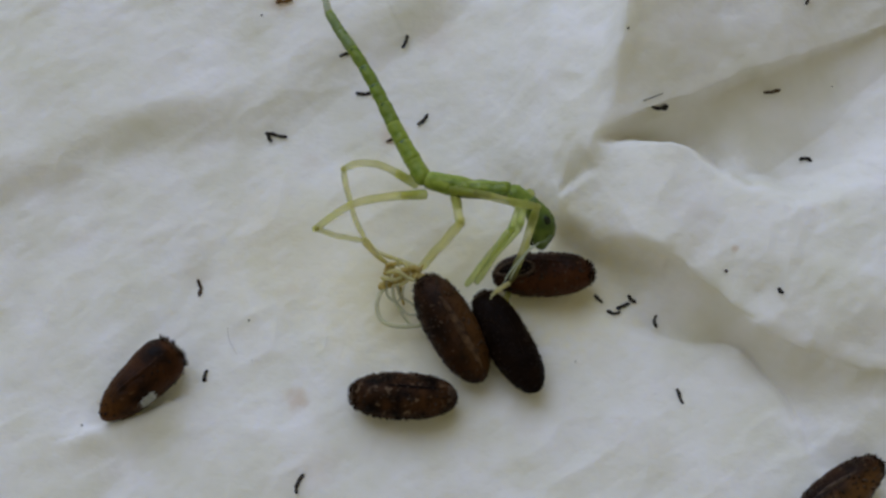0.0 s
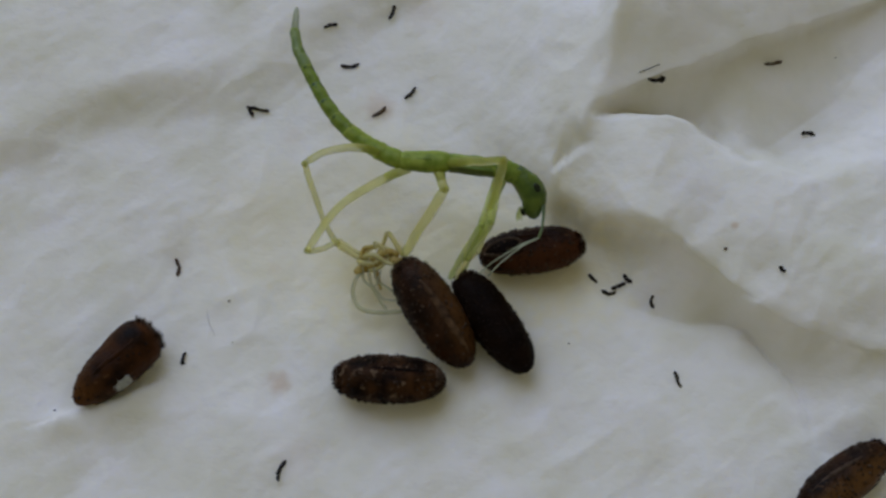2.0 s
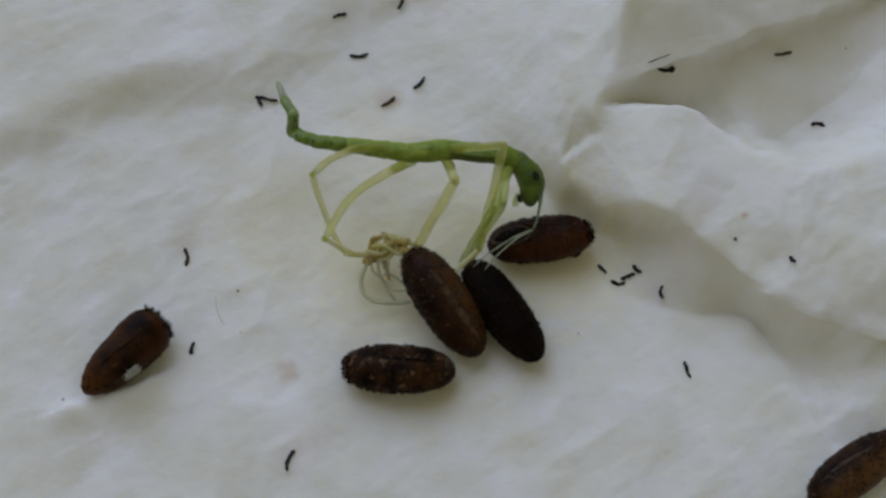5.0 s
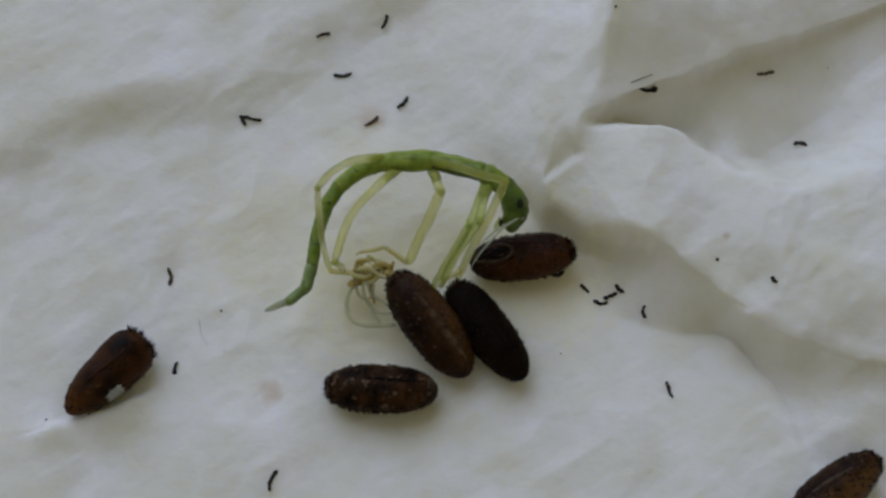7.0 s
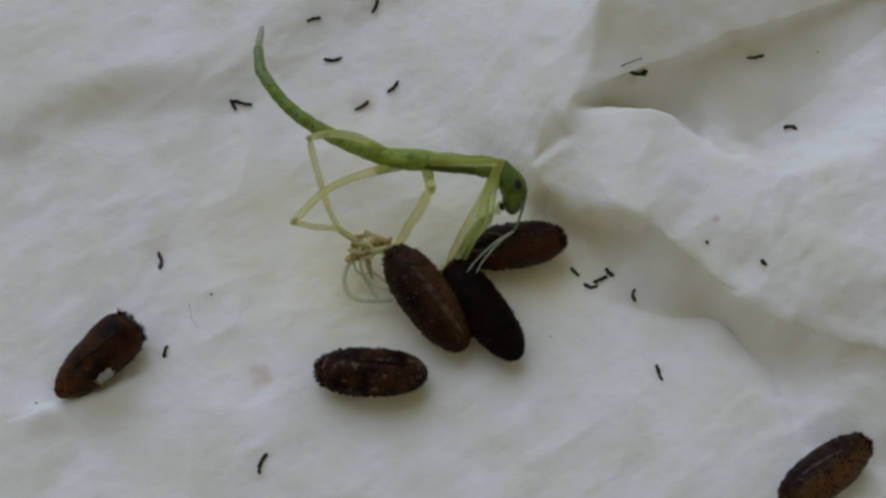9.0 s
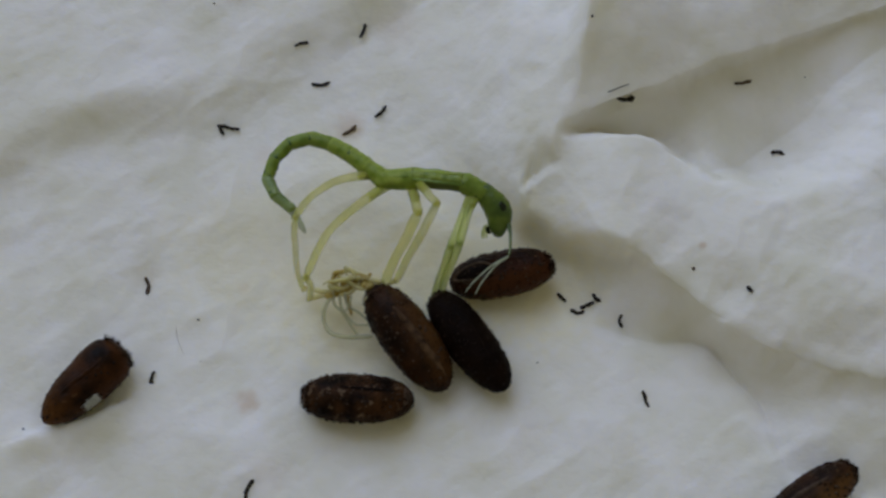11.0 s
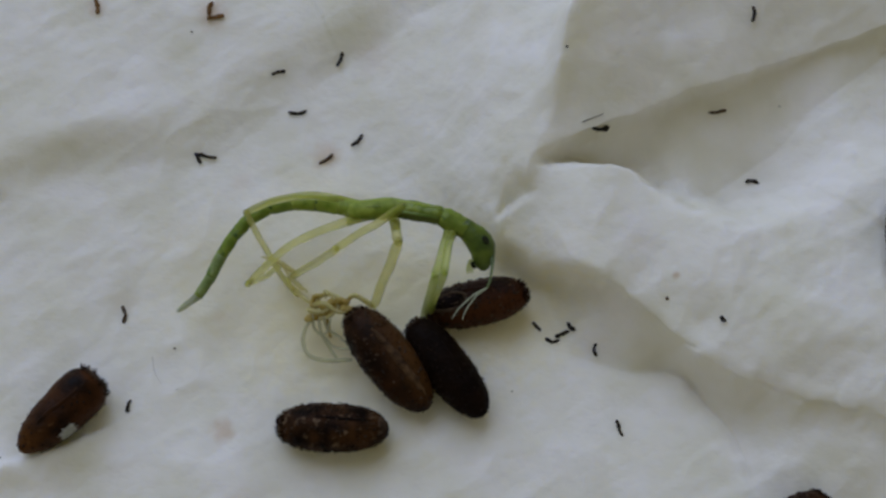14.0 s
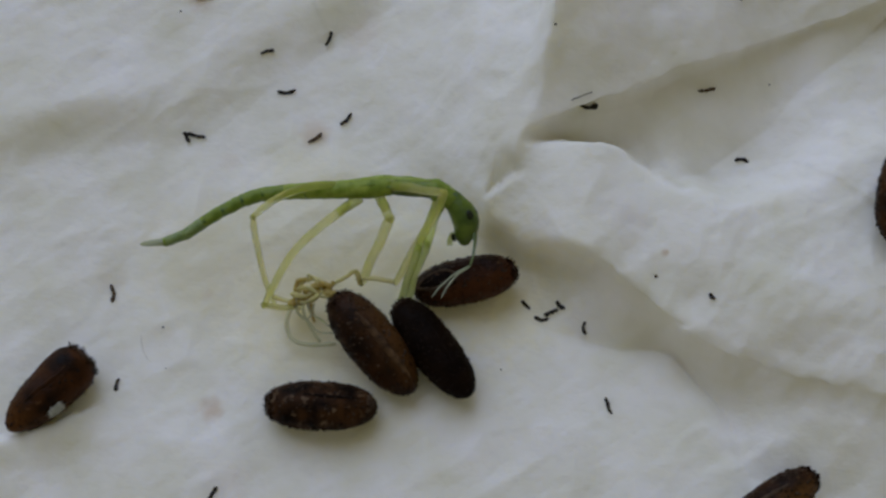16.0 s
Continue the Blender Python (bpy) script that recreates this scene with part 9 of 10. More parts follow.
    walk(limbs["mid near toe"], [
        (0, at(-2.22, -0.09, 0.39, 0, -0, 152)), (0.2, at(-2.17, -0.00, 0.41, 0, 8, 148)), (0.5, at(-2.21, -0.36, 0.56, 0, 26, 142)), (0.75, at(-2.20, -0.55, 0.89, 0, 26, 141)),
        (1, at(-2.20, -0.71, 1.13, 0, 26, 141)), (1.5, at(-1.89, -0.49, 1.60, 0, 54, 161)), (2, at(-2.01, -0.31, 1.29, 0, 52, -124)), (2.5, at(-2.10, -0.42, 1.48, 0, 62, -136)),
        (3, at(-1.99, -0.39, 1.45, 0, 49, -109)), (3.25, at(-2.13, -0.46, 1.36, 0, 44, -100)), (3.5, at(-2.24, -0.59, 1.25, 0, 49, -97)), (3.75, at(-2.32, -0.51, 1.24, 0, 60, -102)),
        (4, at(-2.40, -0.40, 1.18, 0, 68, -111)), (4.2, at(-2.35, -0.53, 0.86, 0, 57, -125)), (4.55, at(-2.31, -0.52, 0.86, 0, 58, -134)), (4.9, at(-2.22, -0.53, 0.83, 0, 55, -148)),
        (5.25, at(-2.09, -0.55, 0.81, 0, 46, -159)), (5.6, at(-1.97, -0.55, 0.77, 0, 34, -165)), (5.95, at(-1.86, -0.57, 0.75, 0, 14, -165)), (6.3, at(-1.82, -0.56, 0.75, 0, 4, -165)),
        (6.5, at(-1.80, -0.67, 0.81, 0, 17, -171)), (6.75, at(-1.88, -0.46, 0.87, 0, 31, -176)), (7, at(-1.89, -0.39, 1.09, 0, 33, 177)), (7.25, at(-1.88, -0.52, 0.97, 0, 42, 176)),
        (7.5, at(-1.90, -0.63, 0.84, 0, 53, 176)), (7.65, at(-1.83, -0.73, 0.82, 0, 41, 166)), (7.8, at(-1.77, -0.83, 0.80, 0, 26, 161)), (8, at(-1.93, -0.77, 0.74, 0, 36, 152)),
        (8.25, at(-1.76, -0.78, 1.00, 0, 45, 153)), (8.5, at(-1.55, -0.73, 1.08, 0, 49, 158)), (8.75, at(-1.57, -0.86, 1.20, 0, 48, 161)), (9, at(-1.60, -0.99, 1.30, 0, 48, 163)),
        (9.2, at(-1.27, -0.31, 1.11, 0, 47, 163)), (9.55, at(-1.42, -0.46, 1.16, 0, 43, 167)), (9.9, at(-1.58, -0.60, 1.19, 0, 39, 171)), (10.25, at(-1.72, -0.78, 1.29, 0, 34, 174)),
        (10.6, at(-1.87, -0.93, 1.34, 0, 29, 178)), (10.95, at(-2.03, -0.96, 1.08, 0, 20, -178)), (11.3, at(-2.05, -1.11, 1.11, 0, -0, -172)), (11.5, at(-2.14, -0.95, 0.75, 0, -1, -172)),
        (11.75, at(-2.08, -0.88, 0.78, 0, -5, 177)), (12, at(-2.04, -0.83, 0.84, 0, -9, 167)), (12.25, at(-1.83, -0.78, 0.92, 0, -7, 170)), (12.5, at(-1.62, -0.76, 1.03, 0, -6, 172)),
        (12.75, at(-1.55, -0.76, 1.04, 0, -3, -178)), (13, at(-1.48, -0.75, 1.05, 0, 36, -176)), (13.5, at(-1.65, -0.51, 0.63, 0, 58, -165)), (13.75, at(-1.53, -0.61, 0.95, 0, 56, -166)),
        (14, at(-1.40, -0.66, 1.14, 0, 54, -169)), (14.25, at(-1.43, -0.78, 1.34, 0, 44, -170)), (14.5, at(-1.47, -0.88, 1.52, 0, 33, -169)), (14.75, at(-1.45, -0.61, 1.10, 0, 11, -164)),
        (15, at(-1.37, -0.35, 0.62, 0, 1, -168)), (15.25, at(-1.22, -0.34, 0.94, 0, 8, -151)), (15.5, at(-1.02, -0.30, 1.07, 0, 19, -137)), (15.75, at(-1.03, -0.54, 1.37, 0, 38, -152)),
        (16, at(-1.05, -0.74, 1.55, 0, 45, -165)),
    ])
    walk(limbs["front far femur"], [
        (0, at(1.51, 1.05, 2.05, 0, -39, -102)), (0.2, at(1.48, 0.98, 2.05, 0, -38, -101)), (0.5, at(1.41, 0.92, 2.05, 0, -36, -100)), (0.75, at(1.34, 0.92, 2.05, 0, -28, -103)),
        (1, at(1.26, 0.92, 2.05, 0, -21, -105)), (1.5, at(1.29, 0.95, 2.05, 0, -18, -104)), (2, at(1.07, 0.90, 2.05, 0, -18, -103)), (2.5, at(0.96, 0.94, 2.05, 0, -23, -99)),
        (3, at(1.01, 1.05, 2.05, 0, -21, -97)), (3.25, at(1.09, 1.05, 2.05, 0, -21, -96)), (3.5, at(1.17, 1.05, 2.05, 0, -21, -96)), (3.75, at(1.11, 1.03, 2.05, 0, -23, -95)),
        (4, at(1.05, 1.01, 2.05, 0, -24, -95)), (4.2, at(1.00, 0.98, 2.05, 0, -26, -98)), (4.55, at(1.00, 0.98, 2.05, 0, -26, -98)), (4.9, at(1.02, 0.97, 2.05, 0, -26, -99)),
        (5.25, at(1.04, 0.96, 2.05, 0, -26, -101)), (5.6, at(1.07, 0.94, 2.05, 0, -26, -102)), (5.95, at(1.09, 0.93, 2.05, 0, -26, -103)), (6.3, at(1.09, 0.93, 2.05, 0, -26, -103)),
        (6.5, at(1.03, 1.00, 2.05, 0, -26, -103)), (6.75, at(0.99, 1.01, 2.05, 0, -26, -103)), (7, at(0.96, 1.03, 2.05, 0, -26, -103)), (7.25, at(1.02, 0.97, 2.05, 0, -22, -108)),
        (7.5, at(1.08, 0.92, 2.05, 0, -17, -113)), (7.65, at(1.13, 0.76, 2.05, 0, -20, -109)), (7.8, at(1.18, 0.61, 2.05, 0, -24, -105)), (8, at(1.34, 0.88, 2.05, 0, -26, -99)),
        (8.25, at(1.32, 0.81, 2.05, 0, -23, -96)), (8.5, at(1.29, 0.75, 2.05, 0, -21, -93)), (8.75, at(1.35, 0.74, 2.05, 0, -23, -96)), (9, at(1.41, 0.74, 2.05, 0, -26, -99)),
        (9.2, at(1.34, 0.86, 2.05, 0, -21, -91)), (9.55, at(1.33, 0.87, 2.05, 0, -20, -93)), (9.9, at(1.30, 0.89, 2.05, 0, -17, -96)), (10.25, at(1.27, 0.93, 2.05, 0, -14, -100)),
        (10.6, at(1.23, 0.96, 2.05, 0, -10, -103)), (10.95, at(1.20, 0.99, 2.05, 0, -7, -106)), (11.3, at(1.19, 1.00, 2.05, 0, -6, -107)), (11.5, at(1.09, 1.05, 2.05, 0, -13, -106)),
        (11.75, at(1.14, 0.97, 2.05, 0, -12, -104)), (12, at(1.19, 0.89, 2.05, 0, -10, -102)), (12.25, at(1.20, 0.95, 2.05, 0, -15, -100)), (12.5, at(1.21, 1.01, 2.05, 0, -20, -99)),
        (12.75, at(1.22, 0.99, 2.05, 0, -16, -99)), (13, at(1.23, 0.97, 2.05, 0, -12, -99)), (13.5, at(1.22, 0.99, 2.05, 0, -12, -99)), (13.75, at(1.27, 0.99, 2.05, 0, -12, -100)),
        (14, at(1.32, 0.99, 2.05, 0, -11, -101)), (14.25, at(1.34, 1.04, 2.05, 0, -13, -103)), (14.5, at(1.35, 1.09, 2.05, 0, -14, -106)), (14.75, at(1.35, 0.99, 2.05, 0, -16, -104)),
        (15, at(1.35, 0.90, 2.05, 0, -18, -101)), (15.25, at(1.36, 0.83, 2.05, 0, -19, -101)), (15.5, at(1.36, 0.76, 2.05, 0, -19, -101)), (15.75, at(1.32, 0.88, 2.05, 0, -19, -103)),
        (16, at(1.28, 1.00, 2.05, 0, -19, -105)),
    ])
    walk(limbs["front far tibia"], [
        (0, at(1.26, -0.21, 3.09, 0, 52, -142)), (0.2, at(1.23, -0.30, 3.07, 0, 53, -142)), (0.5, at(1.17, -0.39, 3.01, 0, 53, -141)), (0.75, at(1.02, -0.47, 2.82, 0, 56, -140)),
        (1, at(0.88, -0.52, 2.63, 0, 58, -139)), (1.5, at(0.91, -0.53, 2.53, 0, 62, -148)), (2, at(0.73, -0.58, 2.53, 0, 65, -141)), (2.5, at(0.74, -0.52, 2.69, 0, 60, -135)),
        (3, at(0.83, -0.45, 2.63, 0, 60, -135)), (3.25, at(0.92, -0.45, 2.63, 0, 59, -139)), (3.5, at(1.02, -0.45, 2.63, 0, 58, -142)), (3.75, at(0.97, -0.46, 2.67, 0, 62, -140)),
        (4, at(0.93, -0.47, 2.71, 0, 67, -136)), (4.2, at(0.80, -0.47, 2.75, 0, 65, -142)), (4.55, at(0.80, -0.47, 2.75, 0, 65, -142)), (4.9, at(0.79, -0.47, 2.75, 0, 65, -141)),
        (5.25, at(0.78, -0.48, 2.75, 0, 65, -140)), (5.6, at(0.77, -0.48, 2.75, 0, 65, -139)), (5.95, at(0.76, -0.49, 2.75, 0, 65, -138)), (6.3, at(0.75, -0.49, 2.75, 0, 65, -137)),
        (6.5, at(0.69, -0.43, 2.75, 0, 63, -132)), (6.75, at(0.66, -0.40, 2.75, 0, 59, -133)), (7, at(0.62, -0.38, 2.75, 0, 54, -134)), (7.25, at(0.56, -0.44, 2.64, 0, 58, -132)),
        (7.5, at(0.50, -0.47, 2.51, 0, 62, -129)), (7.65, at(0.64, -0.64, 2.60, 0, 65, -133)), (7.8, at(0.79, -0.80, 2.69, 0, 67, -138)), (8, at(1.13, -0.57, 2.75, 0, 58, -143)),
        (8.25, at(1.17, -0.67, 2.69, 0, 64, -148)), (8.5, at(1.22, -0.77, 2.63, 0, 69, -155)), (8.75, at(1.20, -0.74, 2.69, 0, 69, -154)), (9, at(1.19, -0.71, 2.75, 0, 70, -153)),
        (9.2, at(1.30, -0.66, 2.63, 0, 70, -152)), (9.55, at(1.26, -0.65, 2.60, 0, 70, -149)), (9.9, at(1.15, -0.63, 2.53, 0, 69, -141)), (10.25, at(1.01, -0.60, 2.43, 0, 67, -132)),
        (10.6, at(0.87, -0.55, 2.33, 0, 64, -125)), (10.95, at(0.77, -0.50, 2.25, 0, 62, -120)), (11.3, at(0.73, -0.48, 2.22, 0, 61, -118)), (11.5, at(0.66, -0.43, 2.42, 0, 59, -121)),
        (11.75, at(0.77, -0.53, 2.38, 0, 63, -122)), (12, at(0.88, -0.63, 2.34, 0, 66, -124)), (12.25, at(0.92, -0.56, 2.47, 0, 67, -125)), (12.5, at(0.97, -0.48, 2.59, 0, 67, -126)),
        (12.75, at(0.98, -0.53, 2.49, 0, 67, -125)), (13, at(0.99, -0.57, 2.38, 0, 67, -125)), (13.5, at(0.97, -0.55, 2.38, 0, 71, -118)), (13.75, at(1.00, -0.54, 2.37, 0, 72, -122)),
        (14, at(1.03, -0.54, 2.36, 0, 73, -125)), (14.25, at(0.98, -0.46, 2.40, 0, 72, -123)), (14.5, at(0.92, -0.39, 2.44, 0, 72, -120)), (14.75, at(0.99, -0.49, 2.50, 0, 72, -129)),
        (15, at(1.05, -0.59, 2.55, 0, 73, -137)), (15.25, at(1.06, -0.66, 2.56, 0, 75, -144)), (15.5, at(1.06, -0.72, 2.57, 0, 77, -153)), (15.75, at(0.98, -0.59, 2.57, 0, 73, -136)),
        (16, at(0.89, -0.46, 2.57, 0, 69, -126)),
    ])
    walk(limbs["front near femur"], [
        (0, at(1.37, 0.99, 2.05, 0, -35, -106)), (0.2, at(1.34, 0.92, 2.05, 0, -34, -106)), (0.5, at(1.27, 0.86, 2.05, 0, -31, -105)), (0.75, at(1.20, 0.86, 2.05, 0, -24, -107)),
        (1, at(1.12, 0.86, 2.05, 0, -16, -109)), (1.5, at(1.15, 0.89, 2.05, 0, -12, -108)), (2, at(0.93, 0.84, 2.05, 0, -13, -107)), (2.5, at(0.82, 0.88, 2.05, 0, -19, -103)),
        (3, at(0.87, 0.99, 2.05, 0, -16, -101)), (3.25, at(0.95, 0.99, 2.05, 0, -16, -100)), (3.5, at(1.03, 0.99, 2.05, 0, -16, -100)), (3.75, at(0.97, 0.97, 2.05, 0, -18, -99)),
        (4, at(0.91, 0.95, 2.05, 0, -19, -99)), (4.2, at(0.86, 0.92, 2.05, 0, -21, -102)), (4.55, at(0.86, 0.92, 2.05, 0, -21, -102)), (4.9, at(0.88, 0.91, 2.05, 0, -21, -103)),
        (5.25, at(0.90, 0.90, 2.05, 0, -21, -105)), (5.6, at(0.93, 0.88, 2.05, 0, -21, -106)), (5.95, at(0.95, 0.87, 2.05, 0, -21, -107)), (6.3, at(0.95, 0.87, 2.05, 0, -21, -108)),
        (6.5, at(0.89, 0.94, 2.05, 0, -21, -108)), (6.75, at(0.85, 0.95, 2.05, 0, -21, -108)), (7, at(0.82, 0.97, 2.05, 0, -21, -108)), (7.25, at(0.88, 0.91, 2.05, 0, -16, -112)),
        (7.5, at(0.94, 0.86, 2.05, 0, -12, -117)), (7.65, at(0.99, 0.70, 2.05, 0, -15, -113)), (7.8, at(1.04, 0.55, 2.05, 0, -19, -110)), (8, at(1.20, 0.82, 2.05, 0, -21, -103)),
        (8.25, at(1.18, 0.75, 2.05, 0, -19, -100)), (8.5, at(1.15, 0.69, 2.05, 0, -16, -97)), (8.75, at(1.21, 0.68, 2.05, 0, -19, -100)), (9, at(1.27, 0.68, 2.05, 0, -21, -103)),
        (9.2, at(1.20, 0.80, 2.05, 0, -16, -95)), (9.55, at(1.19, 0.81, 2.05, 0, -15, -97)), (9.9, at(1.16, 0.83, 2.05, 0, -12, -100)), (10.25, at(1.13, 0.87, 2.05, 0, -9, -103)),
        (10.6, at(1.09, 0.90, 2.05, 0, -5, -107)), (10.95, at(1.06, 0.93, 2.05, 0, -2, -110)), (11.3, at(1.05, 0.94, 2.05, 0, -1, -111)), (11.5, at(0.95, 0.99, 2.05, 0, -8, -110)),
        (11.75, at(1.00, 0.91, 2.05, 0, -7, -108)), (12, at(1.05, 0.83, 2.05, 0, -5, -105)), (12.25, at(1.06, 0.89, 2.05, 0, -10, -104)), (12.5, at(1.07, 0.95, 2.05, 0, -15, -103)),
        (12.75, at(1.08, 0.93, 2.05, 0, -11, -103)), (13, at(1.09, 0.91, 2.05, 0, -7, -103)), (13.5, at(1.08, 0.93, 2.05, 0, -7, -103)), (13.75, at(1.13, 0.93, 2.05, 0, -6, -104)),
        (14, at(1.18, 0.93, 2.05, 0, -6, -105)), (14.25, at(1.20, 0.98, 2.05, 0, -7, -107)), (14.5, at(1.21, 1.03, 2.05, 0, -9, -110)), (14.75, at(1.21, 0.93, 2.05, 0, -11, -108)),
        (15, at(1.21, 0.84, 2.05, 0, -13, -105)), (15.25, at(1.22, 0.77, 2.05, 0, -14, -105)), (15.5, at(1.22, 0.70, 2.05, 0, -14, -105)), (15.75, at(1.18, 0.82, 2.05, 0, -14, -107)),
        (16, at(1.14, 0.94, 2.05, 0, -14, -109)),
    ])
    walk(limbs["front near tibia"], [
        (0, at(1.02, -0.23, 2.94, 0, 51, -143)), (0.2, at(0.99, -0.32, 2.92, 0, 52, -143)), (0.5, at(0.93, -0.41, 2.86, 0, 53, -142)), (0.75, at(0.78, -0.49, 2.67, 0, 55, -141)),
        (1, at(0.64, -0.54, 2.48, 0, 58, -140)), (1.5, at(0.67, -0.55, 2.38, 0, 62, -150)), (2, at(0.49, -0.60, 2.38, 0, 65, -143)), (2.5, at(0.50, -0.54, 2.54, 0, 60, -136)),
        (3, at(0.59, -0.47, 2.48, 0, 60, -136)), (3.25, at(0.68, -0.47, 2.48, 0, 59, -140)), (3.5, at(0.78, -0.47, 2.48, 0, 57, -144)), (3.75, at(0.73, -0.48, 2.52, 0, 62, -141)),
        (4, at(0.69, -0.49, 2.56, 0, 67, -137)), (4.2, at(0.56, -0.49, 2.60, 0, 65, -144)), (4.55, at(0.56, -0.49, 2.60, 0, 65, -144)), (4.9, at(0.55, -0.49, 2.60, 0, 65, -143)),
        (5.25, at(0.54, -0.50, 2.60, 0, 65, -141)), (5.6, at(0.53, -0.50, 2.60, 0, 65, -140)), (5.95, at(0.52, -0.51, 2.60, 0, 65, -139)), (6.3, at(0.51, -0.51, 2.60, 0, 65, -139)),
        (6.5, at(0.45, -0.45, 2.60, 0, 63, -132)), (6.75, at(0.42, -0.42, 2.60, 0, 59, -134)), (7, at(0.38, -0.40, 2.60, 0, 54, -134)), (7.25, at(0.32, -0.46, 2.49, 0, 58, -133)),
        (7.5, at(0.26, -0.49, 2.36, 0, 62, -130)), (7.65, at(0.40, -0.66, 2.46, 0, 65, -134)), (7.8, at(0.55, -0.82, 2.54, 0, 68, -140)), (8, at(0.89, -0.59, 2.60, 0, 57, -145)),
        (8.25, at(0.93, -0.69, 2.54, 0, 63, -150)), (8.5, at(0.98, -0.79, 2.48, 0, 69, -158)), (8.75, at(0.96, -0.76, 2.54, 0, 70, -157)), (9, at(0.95, -0.73, 2.60, 0, 70, -156)),
        (9.2, at(1.06, -0.68, 2.48, 0, 71, -156)), (9.55, at(1.02, -0.67, 2.45, 0, 70, -152)), (9.9, at(0.91, -0.65, 2.38, 0, 69, -143)), (10.25, at(0.77, -0.62, 2.28, 0, 67, -133)),
        (10.6, at(0.63, -0.57, 2.18, 0, 64, -125)), (10.95, at(0.53, -0.52, 2.10, 0, 62, -120)), (11.3, at(0.49, -0.50, 2.07, 0, 61, -118)), (11.5, at(0.42, -0.45, 2.27, 0, 59, -121)),
        (11.75, at(0.53, -0.55, 2.23, 0, 63, -122)), (12, at(0.64, -0.65, 2.19, 0, 67, -124)), (12.25, at(0.68, -0.58, 2.32, 0, 67, -125)), (12.5, at(0.73, -0.50, 2.44, 0, 67, -126)),
        (12.75, at(0.74, -0.55, 2.34, 0, 67, -126)), (13, at(0.75, -0.59, 2.23, 0, 68, -125)), (13.5, at(0.73, -0.57, 2.23, 0, 71, -118)), (13.75, at(0.76, -0.56, 2.22, 0, 73, -122)),
        (14, at(0.79, -0.56, 2.21, 0, 74, -126)), (14.25, at(0.74, -0.48, 2.25, 0, 73, -123)), (14.5, at(0.68, -0.41, 2.29, 0, 72, -121)), (14.75, at(0.75, -0.51, 2.35, 0, 73, -130)),
        (15, at(0.81, -0.61, 2.40, 0, 73, -139)), (15.25, at(0.82, -0.68, 2.41, 0, 76, -147)), (15.5, at(0.82, -0.74, 2.42, 0, 78, -158)), (15.75, at(0.74, -0.61, 2.42, 0, 74, -138)),
        (16, at(0.65, -0.48, 2.42, 0, 69, -127)),
    ])
